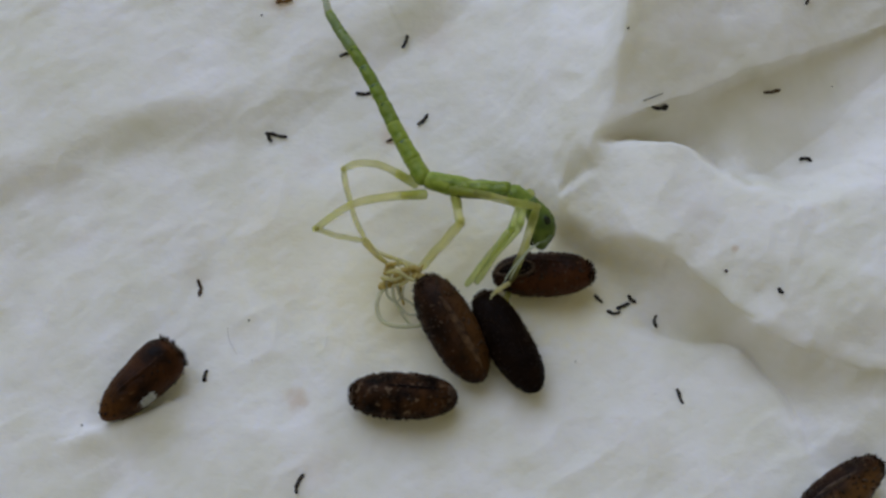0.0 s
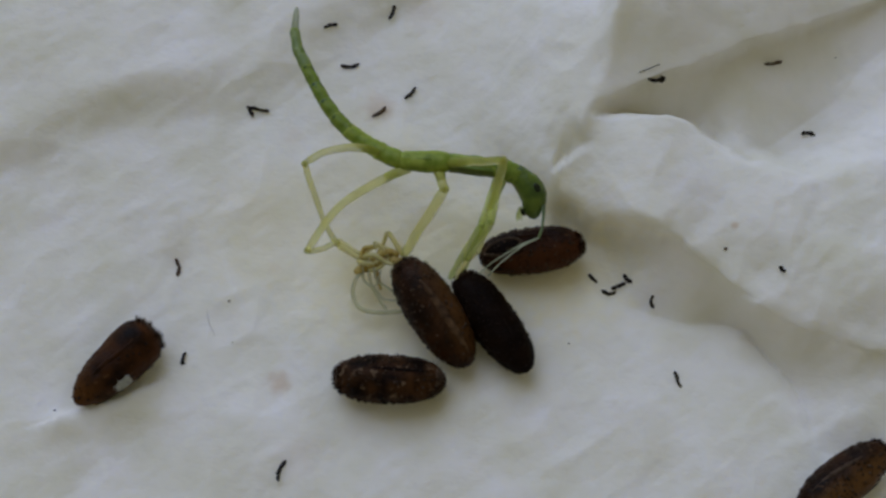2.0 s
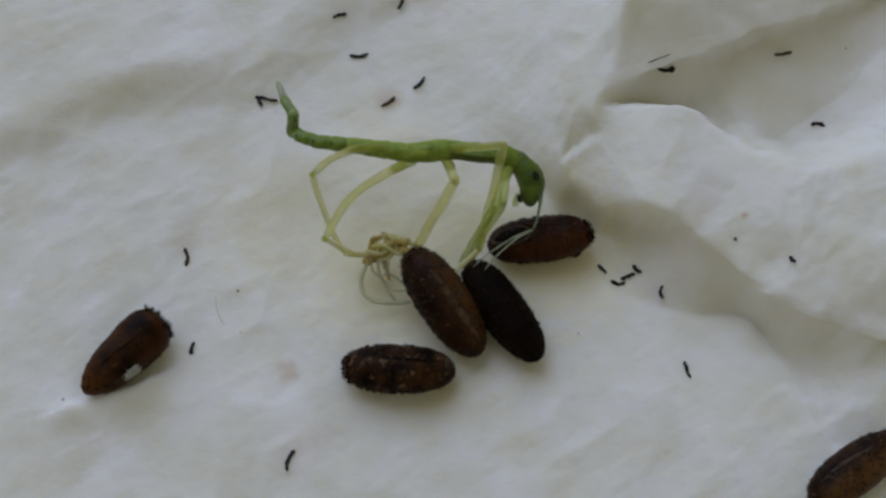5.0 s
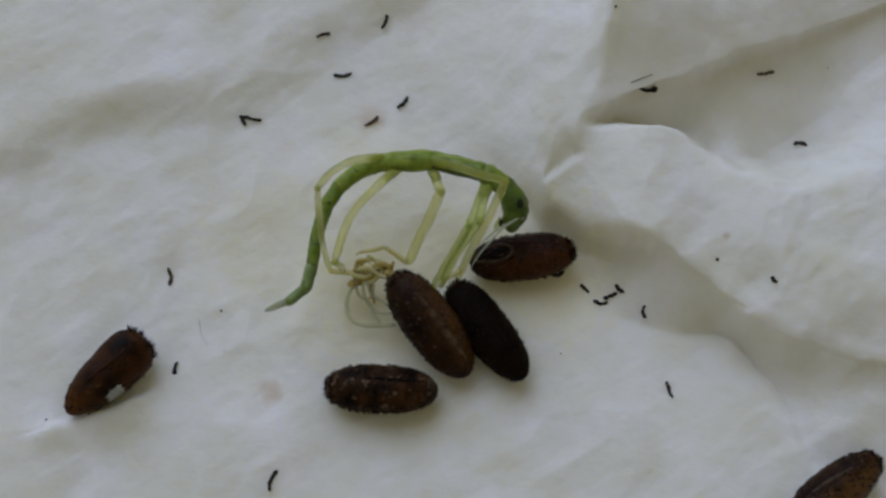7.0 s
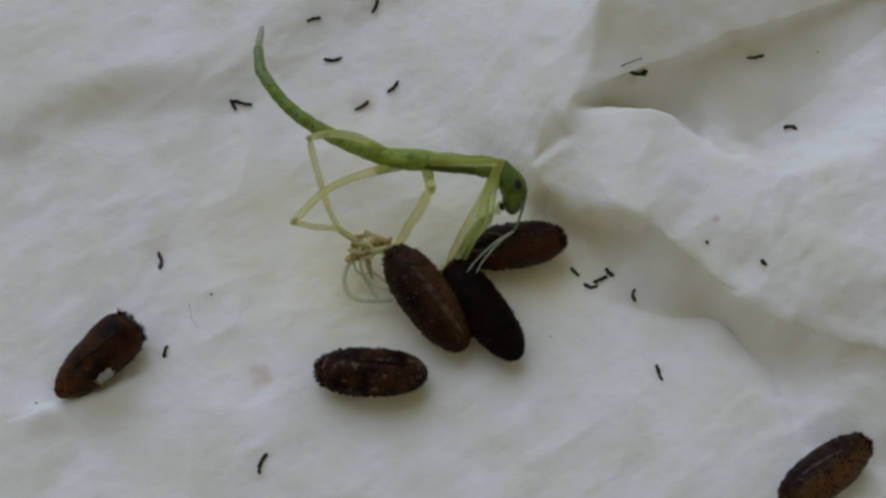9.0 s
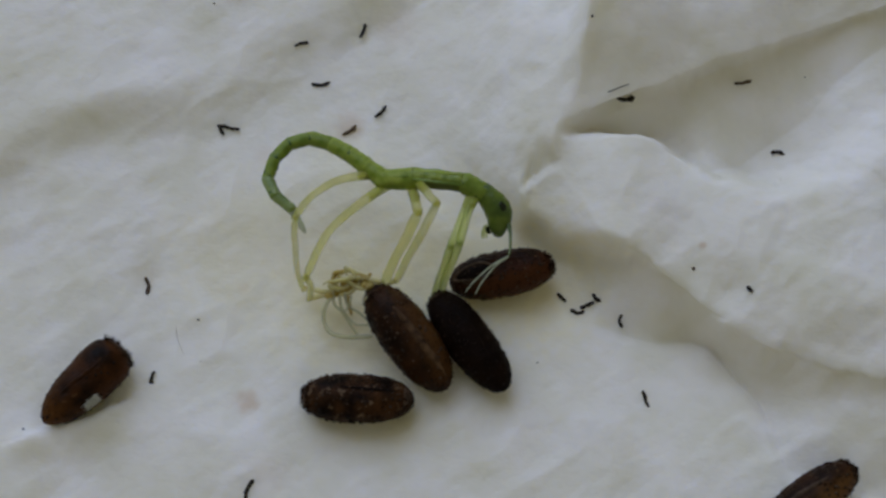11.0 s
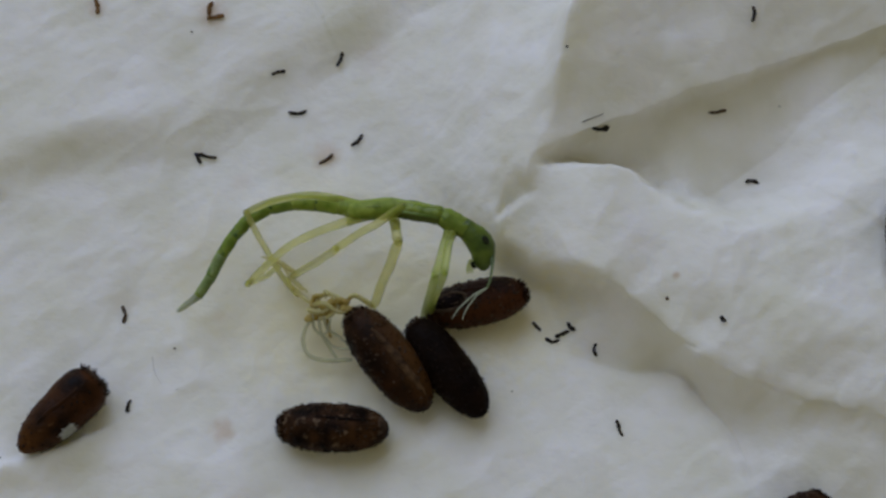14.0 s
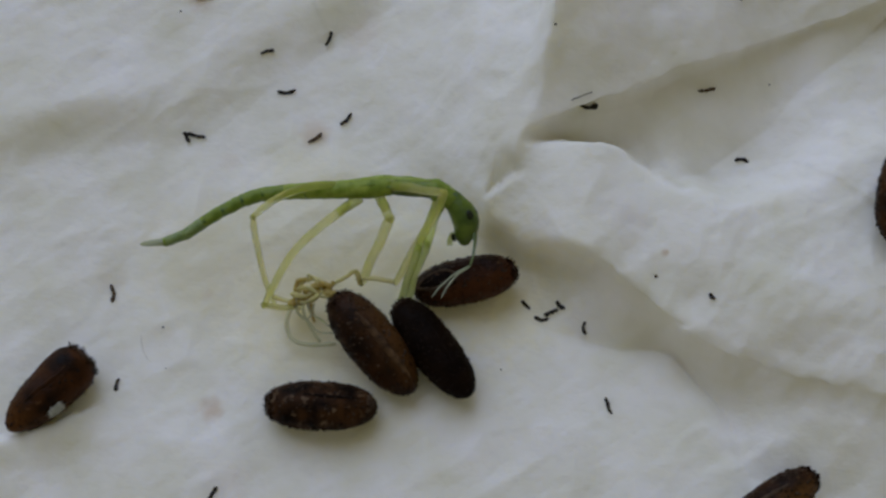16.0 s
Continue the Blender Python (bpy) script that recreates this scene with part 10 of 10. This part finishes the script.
    walk(limbs["antenna near base"], [
        (0, at(2.14, 0.08, 1.75, 0, -53, -121)), (0.2, at(2.10, 0.17, 1.74, 0, -52, -116)), (0.5, at(2.09, 0.12, 1.71, 0, -39, -112)), (0.75, at(2.07, 0.16, 1.69, 0, -34, -109)),
        (1, at(2.04, 0.20, 1.68, 0, -29, -106)), (1.5, at(2.32, 0.20, 1.62, 0, -41, -106)), (2, at(2.13, 0.35, 1.74, 0, -16, -96)), (2.5, at(2.14, 0.37, 1.74, 0, -18, -106)),
        (3, at(2.07, 0.58, 1.78, 0, 22, -96)), (3.25, at(2.03, 0.55, 1.78, 0, 22, -96)), (3.5, at(2.00, 0.53, 1.78, 0, 22, -96)), (3.75, at(1.96, 0.49, 1.77, 0, 22, -98)),
        (4, at(1.92, 0.47, 1.74, 0, -0, -100)), (4.2, at(1.83, 0.48, 1.71, 0, 22, -97)), (4.55, at(1.84, 0.47, 1.71, 0, 22, -99)), (4.9, at(1.82, 0.41, 1.72, 0, -2, -100)),
        (5.25, at(1.80, 0.36, 1.72, 0, -16, -101)), (5.6, at(1.79, 0.29, 1.74, 0, -27, -104)), (5.95, at(1.78, 0.26, 1.74, 0, -35, -106)), (6.3, at(1.78, 0.24, 1.74, 0, -41, -109)),
        (6.5, at(1.79, 0.20, 1.71, 0, -43, -108)), (6.75, at(1.80, 0.19, 1.71, 0, -54, -109)), (7, at(1.81, 0.19, 1.69, 0, -66, -111)), (7.25, at(1.94, 0.22, 1.71, 0, -56, -104)),
        (7.5, at(2.06, 0.26, 1.71, 0, -45, -99)), (7.65, at(2.10, 0.18, 1.69, 0, -45, -101)), (7.8, at(2.15, 0.09, 1.68, 0, -44, -104)), (8, at(2.10, 0.33, 1.74, 0, -24, -96)),
        (8.25, at(2.06, 0.37, 1.72, 0, -22, -99)), (8.5, at(2.02, 0.39, 1.71, 0, -20, -101)), (8.75, at(2.05, 0.33, 1.72, 0, -20, -102)), (9, at(2.08, 0.25, 1.72, 0, -22, -103)),
        (9.2, at(2.19, 0.31, 1.75, 0, -52, -94)), (9.55, at(2.19, 0.32, 1.75, 0, -46, -94)), (9.9, at(2.16, 0.33, 1.74, 0, -40, -93)), (10.25, at(2.12, 0.36, 1.74, 0, -34, -92)),
        (10.6, at(2.08, 0.37, 1.72, 0, -27, -90)), (10.95, at(2.05, 0.38, 1.72, 0, -19, -90)), (11.3, at(2.04, 0.39, 1.71, 0, -11, -90)), (11.5, at(2.10, 0.38, 1.68, 0, -16, -93)),
        (11.75, at(2.07, 0.34, 1.69, 0, -16, -90)), (12, at(2.06, 0.32, 1.69, 0, -15, -87)), (12.25, at(2.10, 0.34, 1.69, 0, -16, -90)), (12.5, at(2.14, 0.33, 1.71, 0, -19, -93)),
        (12.75, at(2.19, 0.31, 1.71, 0, -8, -95)), (13, at(2.23, 0.27, 1.72, 0, 11, -96)), (13.5, at(2.24, 0.36, 1.69, 0, 21, -98)), (13.75, at(2.28, 0.33, 1.71, 0, -5, -97)),
        (14, at(2.30, 0.30, 1.71, 0, -19, -97)), (14.25, at(2.33, 0.34, 1.72, 0, -13, -100)), (14.5, at(2.36, 0.38, 1.74, 0, -5, -102)), (14.75, at(2.33, 0.37, 1.74, 0, -8, -101)),
        (15, at(2.29, 0.36, 1.75, 0, -11, -99)), (15.25, at(2.31, 0.31, 1.74, 0, -15, -101)), (15.5, at(2.33, 0.24, 1.74, 0, -19, -103)), (15.75, at(2.23, 0.28, 1.74, 0, -17, -99)),
        (16, at(2.13, 0.33, 1.74, 0, -15, -96)),
    ])
    walk(limbs["antenna near whip"], [
        (0, at(1.77, -0.55, 2.73, 0, -19, -125)), (0.2, at(1.77, -0.50, 2.70, 0, -21, -126)), (0.5, at(1.73, -0.76, 2.48, 0, -23, -125)), (0.75, at(1.74, -0.79, 2.37, 0, -24, -125)),
        (1, at(1.75, -0.83, 2.27, 0, -24, -125)), (1.5, at(2.06, -0.69, 2.42, 0, -9, -138)), (2, at(2.00, -0.82, 2.07, 0, 11, -151)), (2.5, at(1.82, -0.75, 2.12, 0, 11, -152)),
        (3, at(1.96, -0.54, 1.32, 0, 11, -152)), (3.25, at(1.92, -0.57, 1.32, 0, 12, -150)), (3.5, at(1.89, -0.60, 1.32, 0, 13, -147)), (3.75, at(1.81, -0.63, 1.30, 0, 11, -150)),
        (4, at(1.71, -0.73, 1.74, 0, 11, -152)), (4.2, at(1.69, -0.64, 1.24, 0, 12, -148)), (4.55, at(1.66, -0.64, 1.24, 0, 12, -150)), (4.9, at(1.60, -0.79, 1.75, 0, 12, -150)),
        (5.25, at(1.57, -0.79, 2.05, 0, 12, -149)), (5.6, at(1.54, -0.77, 2.28, 0, 12, -148)), (5.95, at(1.51, -0.71, 2.43, 0, 13, -147)), (6.3, at(1.48, -0.63, 2.54, 0, 13, -146)),
        (6.5, at(1.52, -0.65, 2.53, 0, 13, -145)), (6.75, at(1.58, -0.48, 2.70, 0, 13, -144)), (7, at(1.64, -0.29, 2.80, 0, 13, -144)), (7.25, at(1.78, -0.45, 2.72, 0, 14, -143)),
        (7.5, at(1.92, -0.58, 2.57, 0, 14, -142)), (7.65, at(1.94, -0.67, 2.55, 0, 6, -139)), (7.8, at(1.95, -0.76, 2.53, 0, 1, -138)), (8, at(1.97, -0.77, 2.23, 0, -3, -137)),
        (8.25, at(1.89, -0.75, 2.17, 0, -10, -134)), (8.5, at(1.80, -0.73, 2.12, 0, -15, -131)), (8.75, at(1.81, -0.79, 2.14, 0, -14, -132)), (9, at(1.82, -0.86, 2.17, 0, -13, -133)),
        (9.2, at(2.15, -0.44, 2.71, 0, -14, -133)), (9.55, at(2.13, -0.52, 2.63, 0, -15, -133)), (9.9, at(2.11, -0.59, 2.53, 0, -17, -132)), (10.25, at(2.09, -0.66, 2.41, 0, -18, -132)),
        (10.6, at(2.07, -0.72, 2.27, 0, -20, -132)), (10.95, at(2.05, -0.77, 2.12, 0, -21, -132)), (11.3, at(2.04, -0.81, 1.94, 0, -22, -132)), (11.5, at(2.03, -0.79, 2.01, 0, -23, -132)),
        (11.75, at(2.07, -0.84, 2.02, 0, -25, -132)), (12, at(2.12, -0.86, 2.00, 0, -27, -132)), (12.25, at(2.10, -0.83, 2.03, 0, -29, -132)), (12.5, at(2.08, -0.82, 2.11, 0, -30, -132)),
        (12.75, at(2.09, -0.90, 1.87, 0, -31, -132)), (13, at(2.11, -0.92, 1.49, 0, -31, -131)), (13.5, at(2.09, -0.77, 1.26, 0, -32, -130)), (13.75, at(2.12, -0.88, 1.82, 0, -33, -129)),
        (14, at(2.16, -0.84, 2.11, 0, -33, -127)), (14.25, at(2.13, -0.83, 1.99, 0, -32, -130)), (14.5, at(2.11, -0.81, 1.85, 0, -31, -132)), (14.75, at(2.11, -0.81, 1.91, 0, -32, -131)),
        (15, at(2.11, -0.82, 1.98, 0, -33, -130)), (15.25, at(2.09, -0.85, 2.05, 0, -33, -129)), (15.5, at(2.07, -0.88, 2.13, 0, -33, -128)), (15.75, at(2.04, -0.86, 2.10, 0, -32, -128)),
        (16, at(2.01, -0.84, 2.05, 0, -31, -129)),
    ])
    walk(limbs["antenna far base"], [
        (0, at(2.16, 0.12, 1.60, 0, -54, -122)), (0.2, at(2.12, 0.22, 1.59, 0, -52, -117)), (0.5, at(2.11, 0.17, 1.56, 0, -39, -113)), (0.75, at(2.09, 0.22, 1.55, 0, -34, -110)),
        (1, at(2.05, 0.26, 1.53, 0, -29, -106)), (1.5, at(2.32, 0.26, 1.48, 0, -41, -106)), (2, at(2.14, 0.40, 1.59, 0, -17, -97)), (2.5, at(2.16, 0.41, 1.59, 0, -19, -107)),
        (3, at(2.08, 0.62, 1.63, 0, 19, -96)), (3.25, at(2.05, 0.59, 1.63, 0, 22, -96)), (3.5, at(2.02, 0.57, 1.63, 0, 22, -96)), (3.75, at(1.97, 0.53, 1.62, 0, 22, -98)),
        (4, at(1.93, 0.52, 1.59, 0, -2, -100)), (4.2, at(1.84, 0.53, 1.56, 0, 22, -97)), (4.55, at(1.85, 0.52, 1.56, 0, 22, -99)), (4.9, at(1.83, 0.46, 1.57, 0, -3, -100)),
        (5.25, at(1.82, 0.41, 1.57, 0, -17, -102)), (5.6, at(1.81, 0.34, 1.59, 0, -27, -104)), (5.95, at(1.81, 0.30, 1.59, 0, -35, -107)), (6.3, at(1.80, 0.28, 1.59, 0, -42, -110)),
        (6.5, at(1.82, 0.25, 1.56, 0, -43, -109)), (6.75, at(1.83, 0.24, 1.56, 0, -55, -110)), (7, at(1.83, 0.24, 1.55, 0, -66, -113)), (7.25, at(1.96, 0.27, 1.56, 0, -56, -105)),
        (7.5, at(2.08, 0.32, 1.56, 0, -46, -100)), (7.65, at(2.11, 0.24, 1.55, 0, -45, -102)), (7.8, at(2.16, 0.14, 1.53, 0, -44, -104)), (8, at(2.12, 0.38, 1.59, 0, -25, -97)),
        (8.25, at(2.08, 0.42, 1.57, 0, -22, -100)), (8.5, at(2.04, 0.45, 1.56, 0, -20, -102)), (8.75, at(2.07, 0.38, 1.57, 0, -21, -103)), (9, at(2.10, 0.30, 1.57, 0, -22, -104)),
        (9.2, at(2.21, 0.35, 1.60, 0, -53, -95)), (9.55, at(2.20, 0.36, 1.60, 0, -47, -95)), (9.9, at(2.17, 0.38, 1.59, 0, -41, -94)), (10.25, at(2.13, 0.40, 1.59, 0, -34, -92)),
        (10.6, at(2.09, 0.42, 1.57, 0, -27, -91)), (10.95, at(2.06, 0.43, 1.57, 0, -20, -90)), (11.3, at(2.05, 0.44, 1.56, 0, -11, -90)), (11.5, at(2.10, 0.43, 1.53, 0, -16, -93)),
        (11.75, at(2.08, 0.39, 1.55, 0, -16, -90)), (12, at(2.07, 0.37, 1.55, 0, -15, -87)), (12.25, at(2.11, 0.39, 1.55, 0, -17, -90)), (12.5, at(2.15, 0.38, 1.56, 0, -20, -93)),
        (12.75, at(2.20, 0.36, 1.56, 0, -8, -95)), (13, at(2.24, 0.32, 1.57, 0, 9, -96)), (13.5, at(2.25, 0.41, 1.55, 0, 21, -98)), (13.75, at(2.28, 0.38, 1.56, 0, -6, -98)),
        (14, at(2.30, 0.35, 1.56, 0, -19, -97)), (14.25, at(2.33, 0.39, 1.57, 0, -13, -100)), (14.5, at(2.37, 0.42, 1.59, 0, -6, -102)), (14.75, at(2.34, 0.42, 1.59, 0, -9, -101)),
        (15, at(2.30, 0.41, 1.60, 0, -12, -99)), (15.25, at(2.33, 0.35, 1.59, 0, -16, -102)), (15.5, at(2.34, 0.29, 1.59, 0, -19, -104)), (15.75, at(2.24, 0.33, 1.59, 0, -18, -100)),
        (16, at(2.15, 0.38, 1.59, 0, -16, -97)),
    ])
    walk(limbs["antenna far whip"], [
        (0, at(1.78, -0.49, 2.59, 0, -28, -120)), (0.2, at(1.77, -0.45, 2.55, 0, -30, -120)), (0.5, at(1.74, -0.70, 2.34, 0, -31, -120)), (0.75, at(1.75, -0.73, 2.23, 0, -32, -120)),
        (1, at(1.75, -0.77, 2.12, 0, -32, -120)), (1.5, at(2.06, -0.63, 2.27, 0, -24, -129)), (2, at(2.00, -0.76, 1.94, 0, -10, -138)), (2.5, at(1.83, -0.69, 1.98, 0, -2, -144)),
        (3, at(1.96, -0.53, 1.25, 0, 12, -150)), (3.25, at(1.93, -0.53, 1.17, 0, 13, -146)), (3.5, at(1.90, -0.55, 1.17, 0, 14, -142)), (3.75, at(1.81, -0.58, 1.15, 0, -6, -139)),
        (4, at(1.72, -0.68, 1.62, 0, -15, -137)), (4.2, at(1.70, -0.59, 1.10, 0, -5, -136)), (4.55, at(1.66, -0.59, 1.09, 0, -10, -135)), (4.9, at(1.61, -0.74, 1.63, 0, -11, -135)),
        (5.25, at(1.57, -0.74, 1.92, 0, -10, -134)), (5.6, at(1.54, -0.71, 2.15, 0, -8, -133)), (5.95, at(1.51, -0.65, 2.30, 0, -5, -132)), (6.3, at(1.49, -0.57, 2.40, 0, -3, -131)),
        (6.5, at(1.53, -0.59, 2.39, 0, -1, -131)), (6.75, at(1.58, -0.42, 2.56, 0, -2, -131)), (7, at(1.64, -0.22, 2.66, 0, -3, -131)), (7.25, at(1.78, -0.39, 2.58, 0, -4, -130)),
        (7.5, at(1.93, -0.52, 2.43, 0, -4, -130)), (7.65, at(1.94, -0.61, 2.41, 0, -8, -129)), (7.8, at(1.95, -0.70, 2.38, 0, -11, -128)), (8, at(1.98, -0.72, 2.10, 0, -15, -127)),
        (8.25, at(1.89, -0.69, 2.04, 0, -20, -125)), (8.5, at(1.80, -0.67, 1.99, 0, -25, -124)), (8.75, at(1.82, -0.73, 2.01, 0, -23, -125)), (9, at(1.83, -0.80, 2.03, 0, -20, -125)),
        (9.2, at(2.15, -0.39, 2.57, 0, -21, -125)), (9.55, at(2.13, -0.47, 2.49, 0, -22, -125)), (9.9, at(2.11, -0.54, 2.39, 0, -23, -124)), (10.25, at(2.09, -0.60, 2.28, 0, -25, -124)),
        (10.6, at(2.08, -0.66, 2.14, 0, -26, -123)), (10.95, at(2.06, -0.72, 1.99, 0, -27, -123)), (11.3, at(2.04, -0.76, 1.80, 0, -28, -122)), (11.5, at(2.03, -0.74, 1.87, 0, -29, -122)),
        (11.75, at(2.08, -0.78, 1.88, 0, -31, -122)), (12, at(2.12, -0.81, 1.86, 0, -32, -122)), (12.25, at(2.10, -0.78, 1.89, 0, -34, -123)), (12.5, at(2.09, -0.77, 1.97, 0, -36, -123)),
        (12.75, at(2.10, -0.84, 1.73, 0, -36, -122)), (13, at(2.11, -0.87, 1.38, 0, -37, -122)), (13.5, at(2.09, -0.71, 1.11, 0, -37, -120)), (13.75, at(2.12, -0.82, 1.68, 0, -38, -119)),
        (14, at(2.16, -0.79, 1.97, 0, -38, -117)), (14.25, at(2.13, -0.78, 1.85, 0, -37, -120)), (14.5, at(2.11, -0.76, 1.72, 0, -37, -123)), (14.75, at(2.11, -0.76, 1.78, 0, -37, -122)),
        (15, at(2.11, -0.77, 1.85, 0, -37, -120)), (15.25, at(2.09, -0.80, 1.92, 0, -37, -120)), (15.5, at(2.07, -0.83, 1.99, 0, -38, -119)), (15.75, at(2.04, -0.81, 1.97, 0, -37, -119)),
        (16, at(2.01, -0.79, 1.92, 0, -36, -120)),
    ])
    # the eggs that the hatchling tugs at, and the skin caught on one of them
    walk(E3, [
        (0, moved(E3_REST, 0.13, 0.23, -6.4)), (0.5, moved(E3_REST, 0.12, 0.26, -7.4)), (1, moved(E3_REST, 0.01, 0.14, -4.6)), (1.5, moved(E3_REST, -0.01, 0.13, -3.3)),
        (2, moved(E3_REST, -0.03, 0.13, -2.7)), (2.5, moved(E3_REST, -0.16, -0.04, -0.7)), (3, moved(E3_REST, -0.21, -0.13, 1.2)), (3.5, moved(E3_REST, -0.13, 0.03, -0.4)),
        (4, moved(E3_REST, -0.10, 0.08, -2.0)), (4.2, moved(E3_REST, -0.09, 0.09, -2.2)), (6.5, moved(E3_REST, 0.13, 0.18, 0.4)), (7, moved(E3_REST, 0.09, 0.08, 0.8)),
        (7.5, moved(E3_REST, 0.05, 0.07, -0.8)), (8, moved(E3_REST, 0.00, -0.00, 0.0)), (8.5, moved(E3_REST, 0.26, 0.28, -1.0)), (9, moved(E3_REST, 0.28, 0.33, 0.5)),
        (9.2, moved(E3_REST, 0.25, 0.23, 1.1)), (11.3, moved(E3_REST, 0.09, -0.17, 0.9)), (11.5, moved(E3_REST, 0.02, -0.25, 4.5)), (12, moved(E3_REST, 0.09, -0.13, 3.5)),
        (12.5, moved(E3_REST, 0.15, -0.09, 3.2)), (13, moved(E3_REST, 0.18, -0.01, 3.8)), (13.5, moved(E3_REST, 0.19, 0.04, 3.9)), (14, moved(E3_REST, 0.27, 0.18, 2.8)),
        (14.5, moved(E3_REST, 0.22, 0.15, 4.0)), (15, moved(E3_REST, 0.22, 0.14, 2.8)), (15.5, moved(E3_REST, 0.25, 0.18, 3.1)), (16, moved(E3_REST, 0.16, 0.02, 3.5)),
    ])
    walk(skin, [
        (0, at(0.28, 0.32, 0)), (0.5, at(0.29, 0.37, 0)), (1, at(0.11, 0.22, 0)), (1.5, at(0.06, 0.18, 0)), (2, at(0.03, 0.17, 0)), (2.5, at(-0.15, -0.02, 0)),
        (3, at(-0.23, -0.15, 0)), (3.5, at(-0.12, 0.03, 0)), (4, at(-0.06, 0.12, 0)), (4.2, at(-0.05, 0.13, 0)), (6.5, at(0.12, 0.17, 0)), (7, at(0.08, 0.07, 0)),
        (7.5, at(0.06, 0.08, 0)), (8, at(0.00, 0.00, 0)), (8.5, at(0.29, 0.28, 0)), (9, at(0.28, 0.30, 0)), (9.2, at(0.23, 0.20, 0)), (11.3, at(0.02, -0.08, 0)),
        (11.5, at(-0.12, -0.25, 0)), (12, at(-0.03, -0.12, 0)), (12.5, at(0.05, -0.08, 0)), (13, at(0.06, -0.02, 0)), (13.5, at(0.08, 0.02, 0)), (14, at(0.19, 0.17, 0)),
        (14.5, at(0.11, 0.12, 0)), (15, at(0.14, 0.13, 0)), (15.5, at(0.17, 0.15, 0)), (16, at(0.06, 0.00, 0)),
    ])
    walk(E4, [
        (0, moved(E4_REST, 0.10, 0.02, -7.8)), (0.5, moved(E4_REST, 0.10, 0.02, -7.8)), (1, moved(E4_REST, 0.00, 0.01, -4.2)), (1.5, moved(E4_REST, -0.02, 0.03, -3.4)),
        (2, moved(E4_REST, -0.04, 0.04, -2.9)), (2.5, moved(E4_REST, -0.17, -0.06, 0.2)), (3, moved(E4_REST, -0.22, -0.11, 4.0)), (3.5, moved(E4_REST, -0.12, -0.01, -1.1)),
        (4, moved(E4_REST, -0.09, 0.04, -1.8)), (4.2, moved(E4_REST, -0.08, 0.04, -2.0)), (6.5, moved(E4_REST, 0.05, 0.13, -1.3)), (7, moved(E4_REST, 0.02, 0.08, -1.1)),
        (7.5, moved(E4_REST, 0.03, 0.06, -1.5)), (8, moved(E4_REST, 0.00, -0.00, 0.0)), (8.5, moved(E4_REST, 0.17, 0.14, -2.8)), (9, moved(E4_REST, 0.18, 0.18, -1.8)),
        (9.2, moved(E4_REST, 0.18, 0.15, -1.4)), (11.3, moved(E4_REST, 0.16, -0.02, -0.5)), (11.5, moved(E4_REST, 0.14, -0.09, 2.4)), (12, moved(E4_REST, 0.15, -0.02, 1.4)),
        (12.5, moved(E4_REST, 0.19, -0.01, 1.0)), (13, moved(E4_REST, 0.21, 0.03, 0.2)), (13.5, moved(E4_REST, 0.22, 0.05, 0.7)), (14, moved(E4_REST, 0.25, 0.12, -0.2)),
        (14.5, moved(E4_REST, 0.22, 0.11, 1.0)), (15, moved(E4_REST, 0.22, 0.10, 0.4)), (15.5, moved(E4_REST, 0.21, 0.12, 0.0)), (16, moved(E4_REST, 0.18, 0.05, 0.0)),
    ])
    walk(E5, [
        (0, moved(E5_REST, 0.00, -0.07, -6.0)), (1, moved(E5_REST, -0.01, -0.07, -6.0)), (1.5, moved(E5_REST, -0.04, -0.05, -3.0)), (2, moved(E5_REST, -0.10, 0.00, 0.0)),
        (4.2, moved(E5_REST, -0.11, 0.00, 0.0)), (6.5, moved(E5_REST, -0.14, 0.15, 0.0)), (7, moved(E5_REST, -0.13, 0.10, 0.0)), (7.5, moved(E5_REST, -0.09, 0.03, 0.0)),
        (8, moved(E5_REST, -0.05, -0.05, 0.0)), (8.5, moved(E5_REST, -0.14, 0.03, 0.0)), (9, moved(E5_REST, -0.11, -0.05, 1.0)), (9.2, moved(E5_REST, -0.11, -0.07, 1.0)),
        (11.3, moved(E5_REST, -0.06, -0.12, 4.0)), (16, moved(E5_REST, -0.08, -0.11, 5.0)),
    ])


motions()
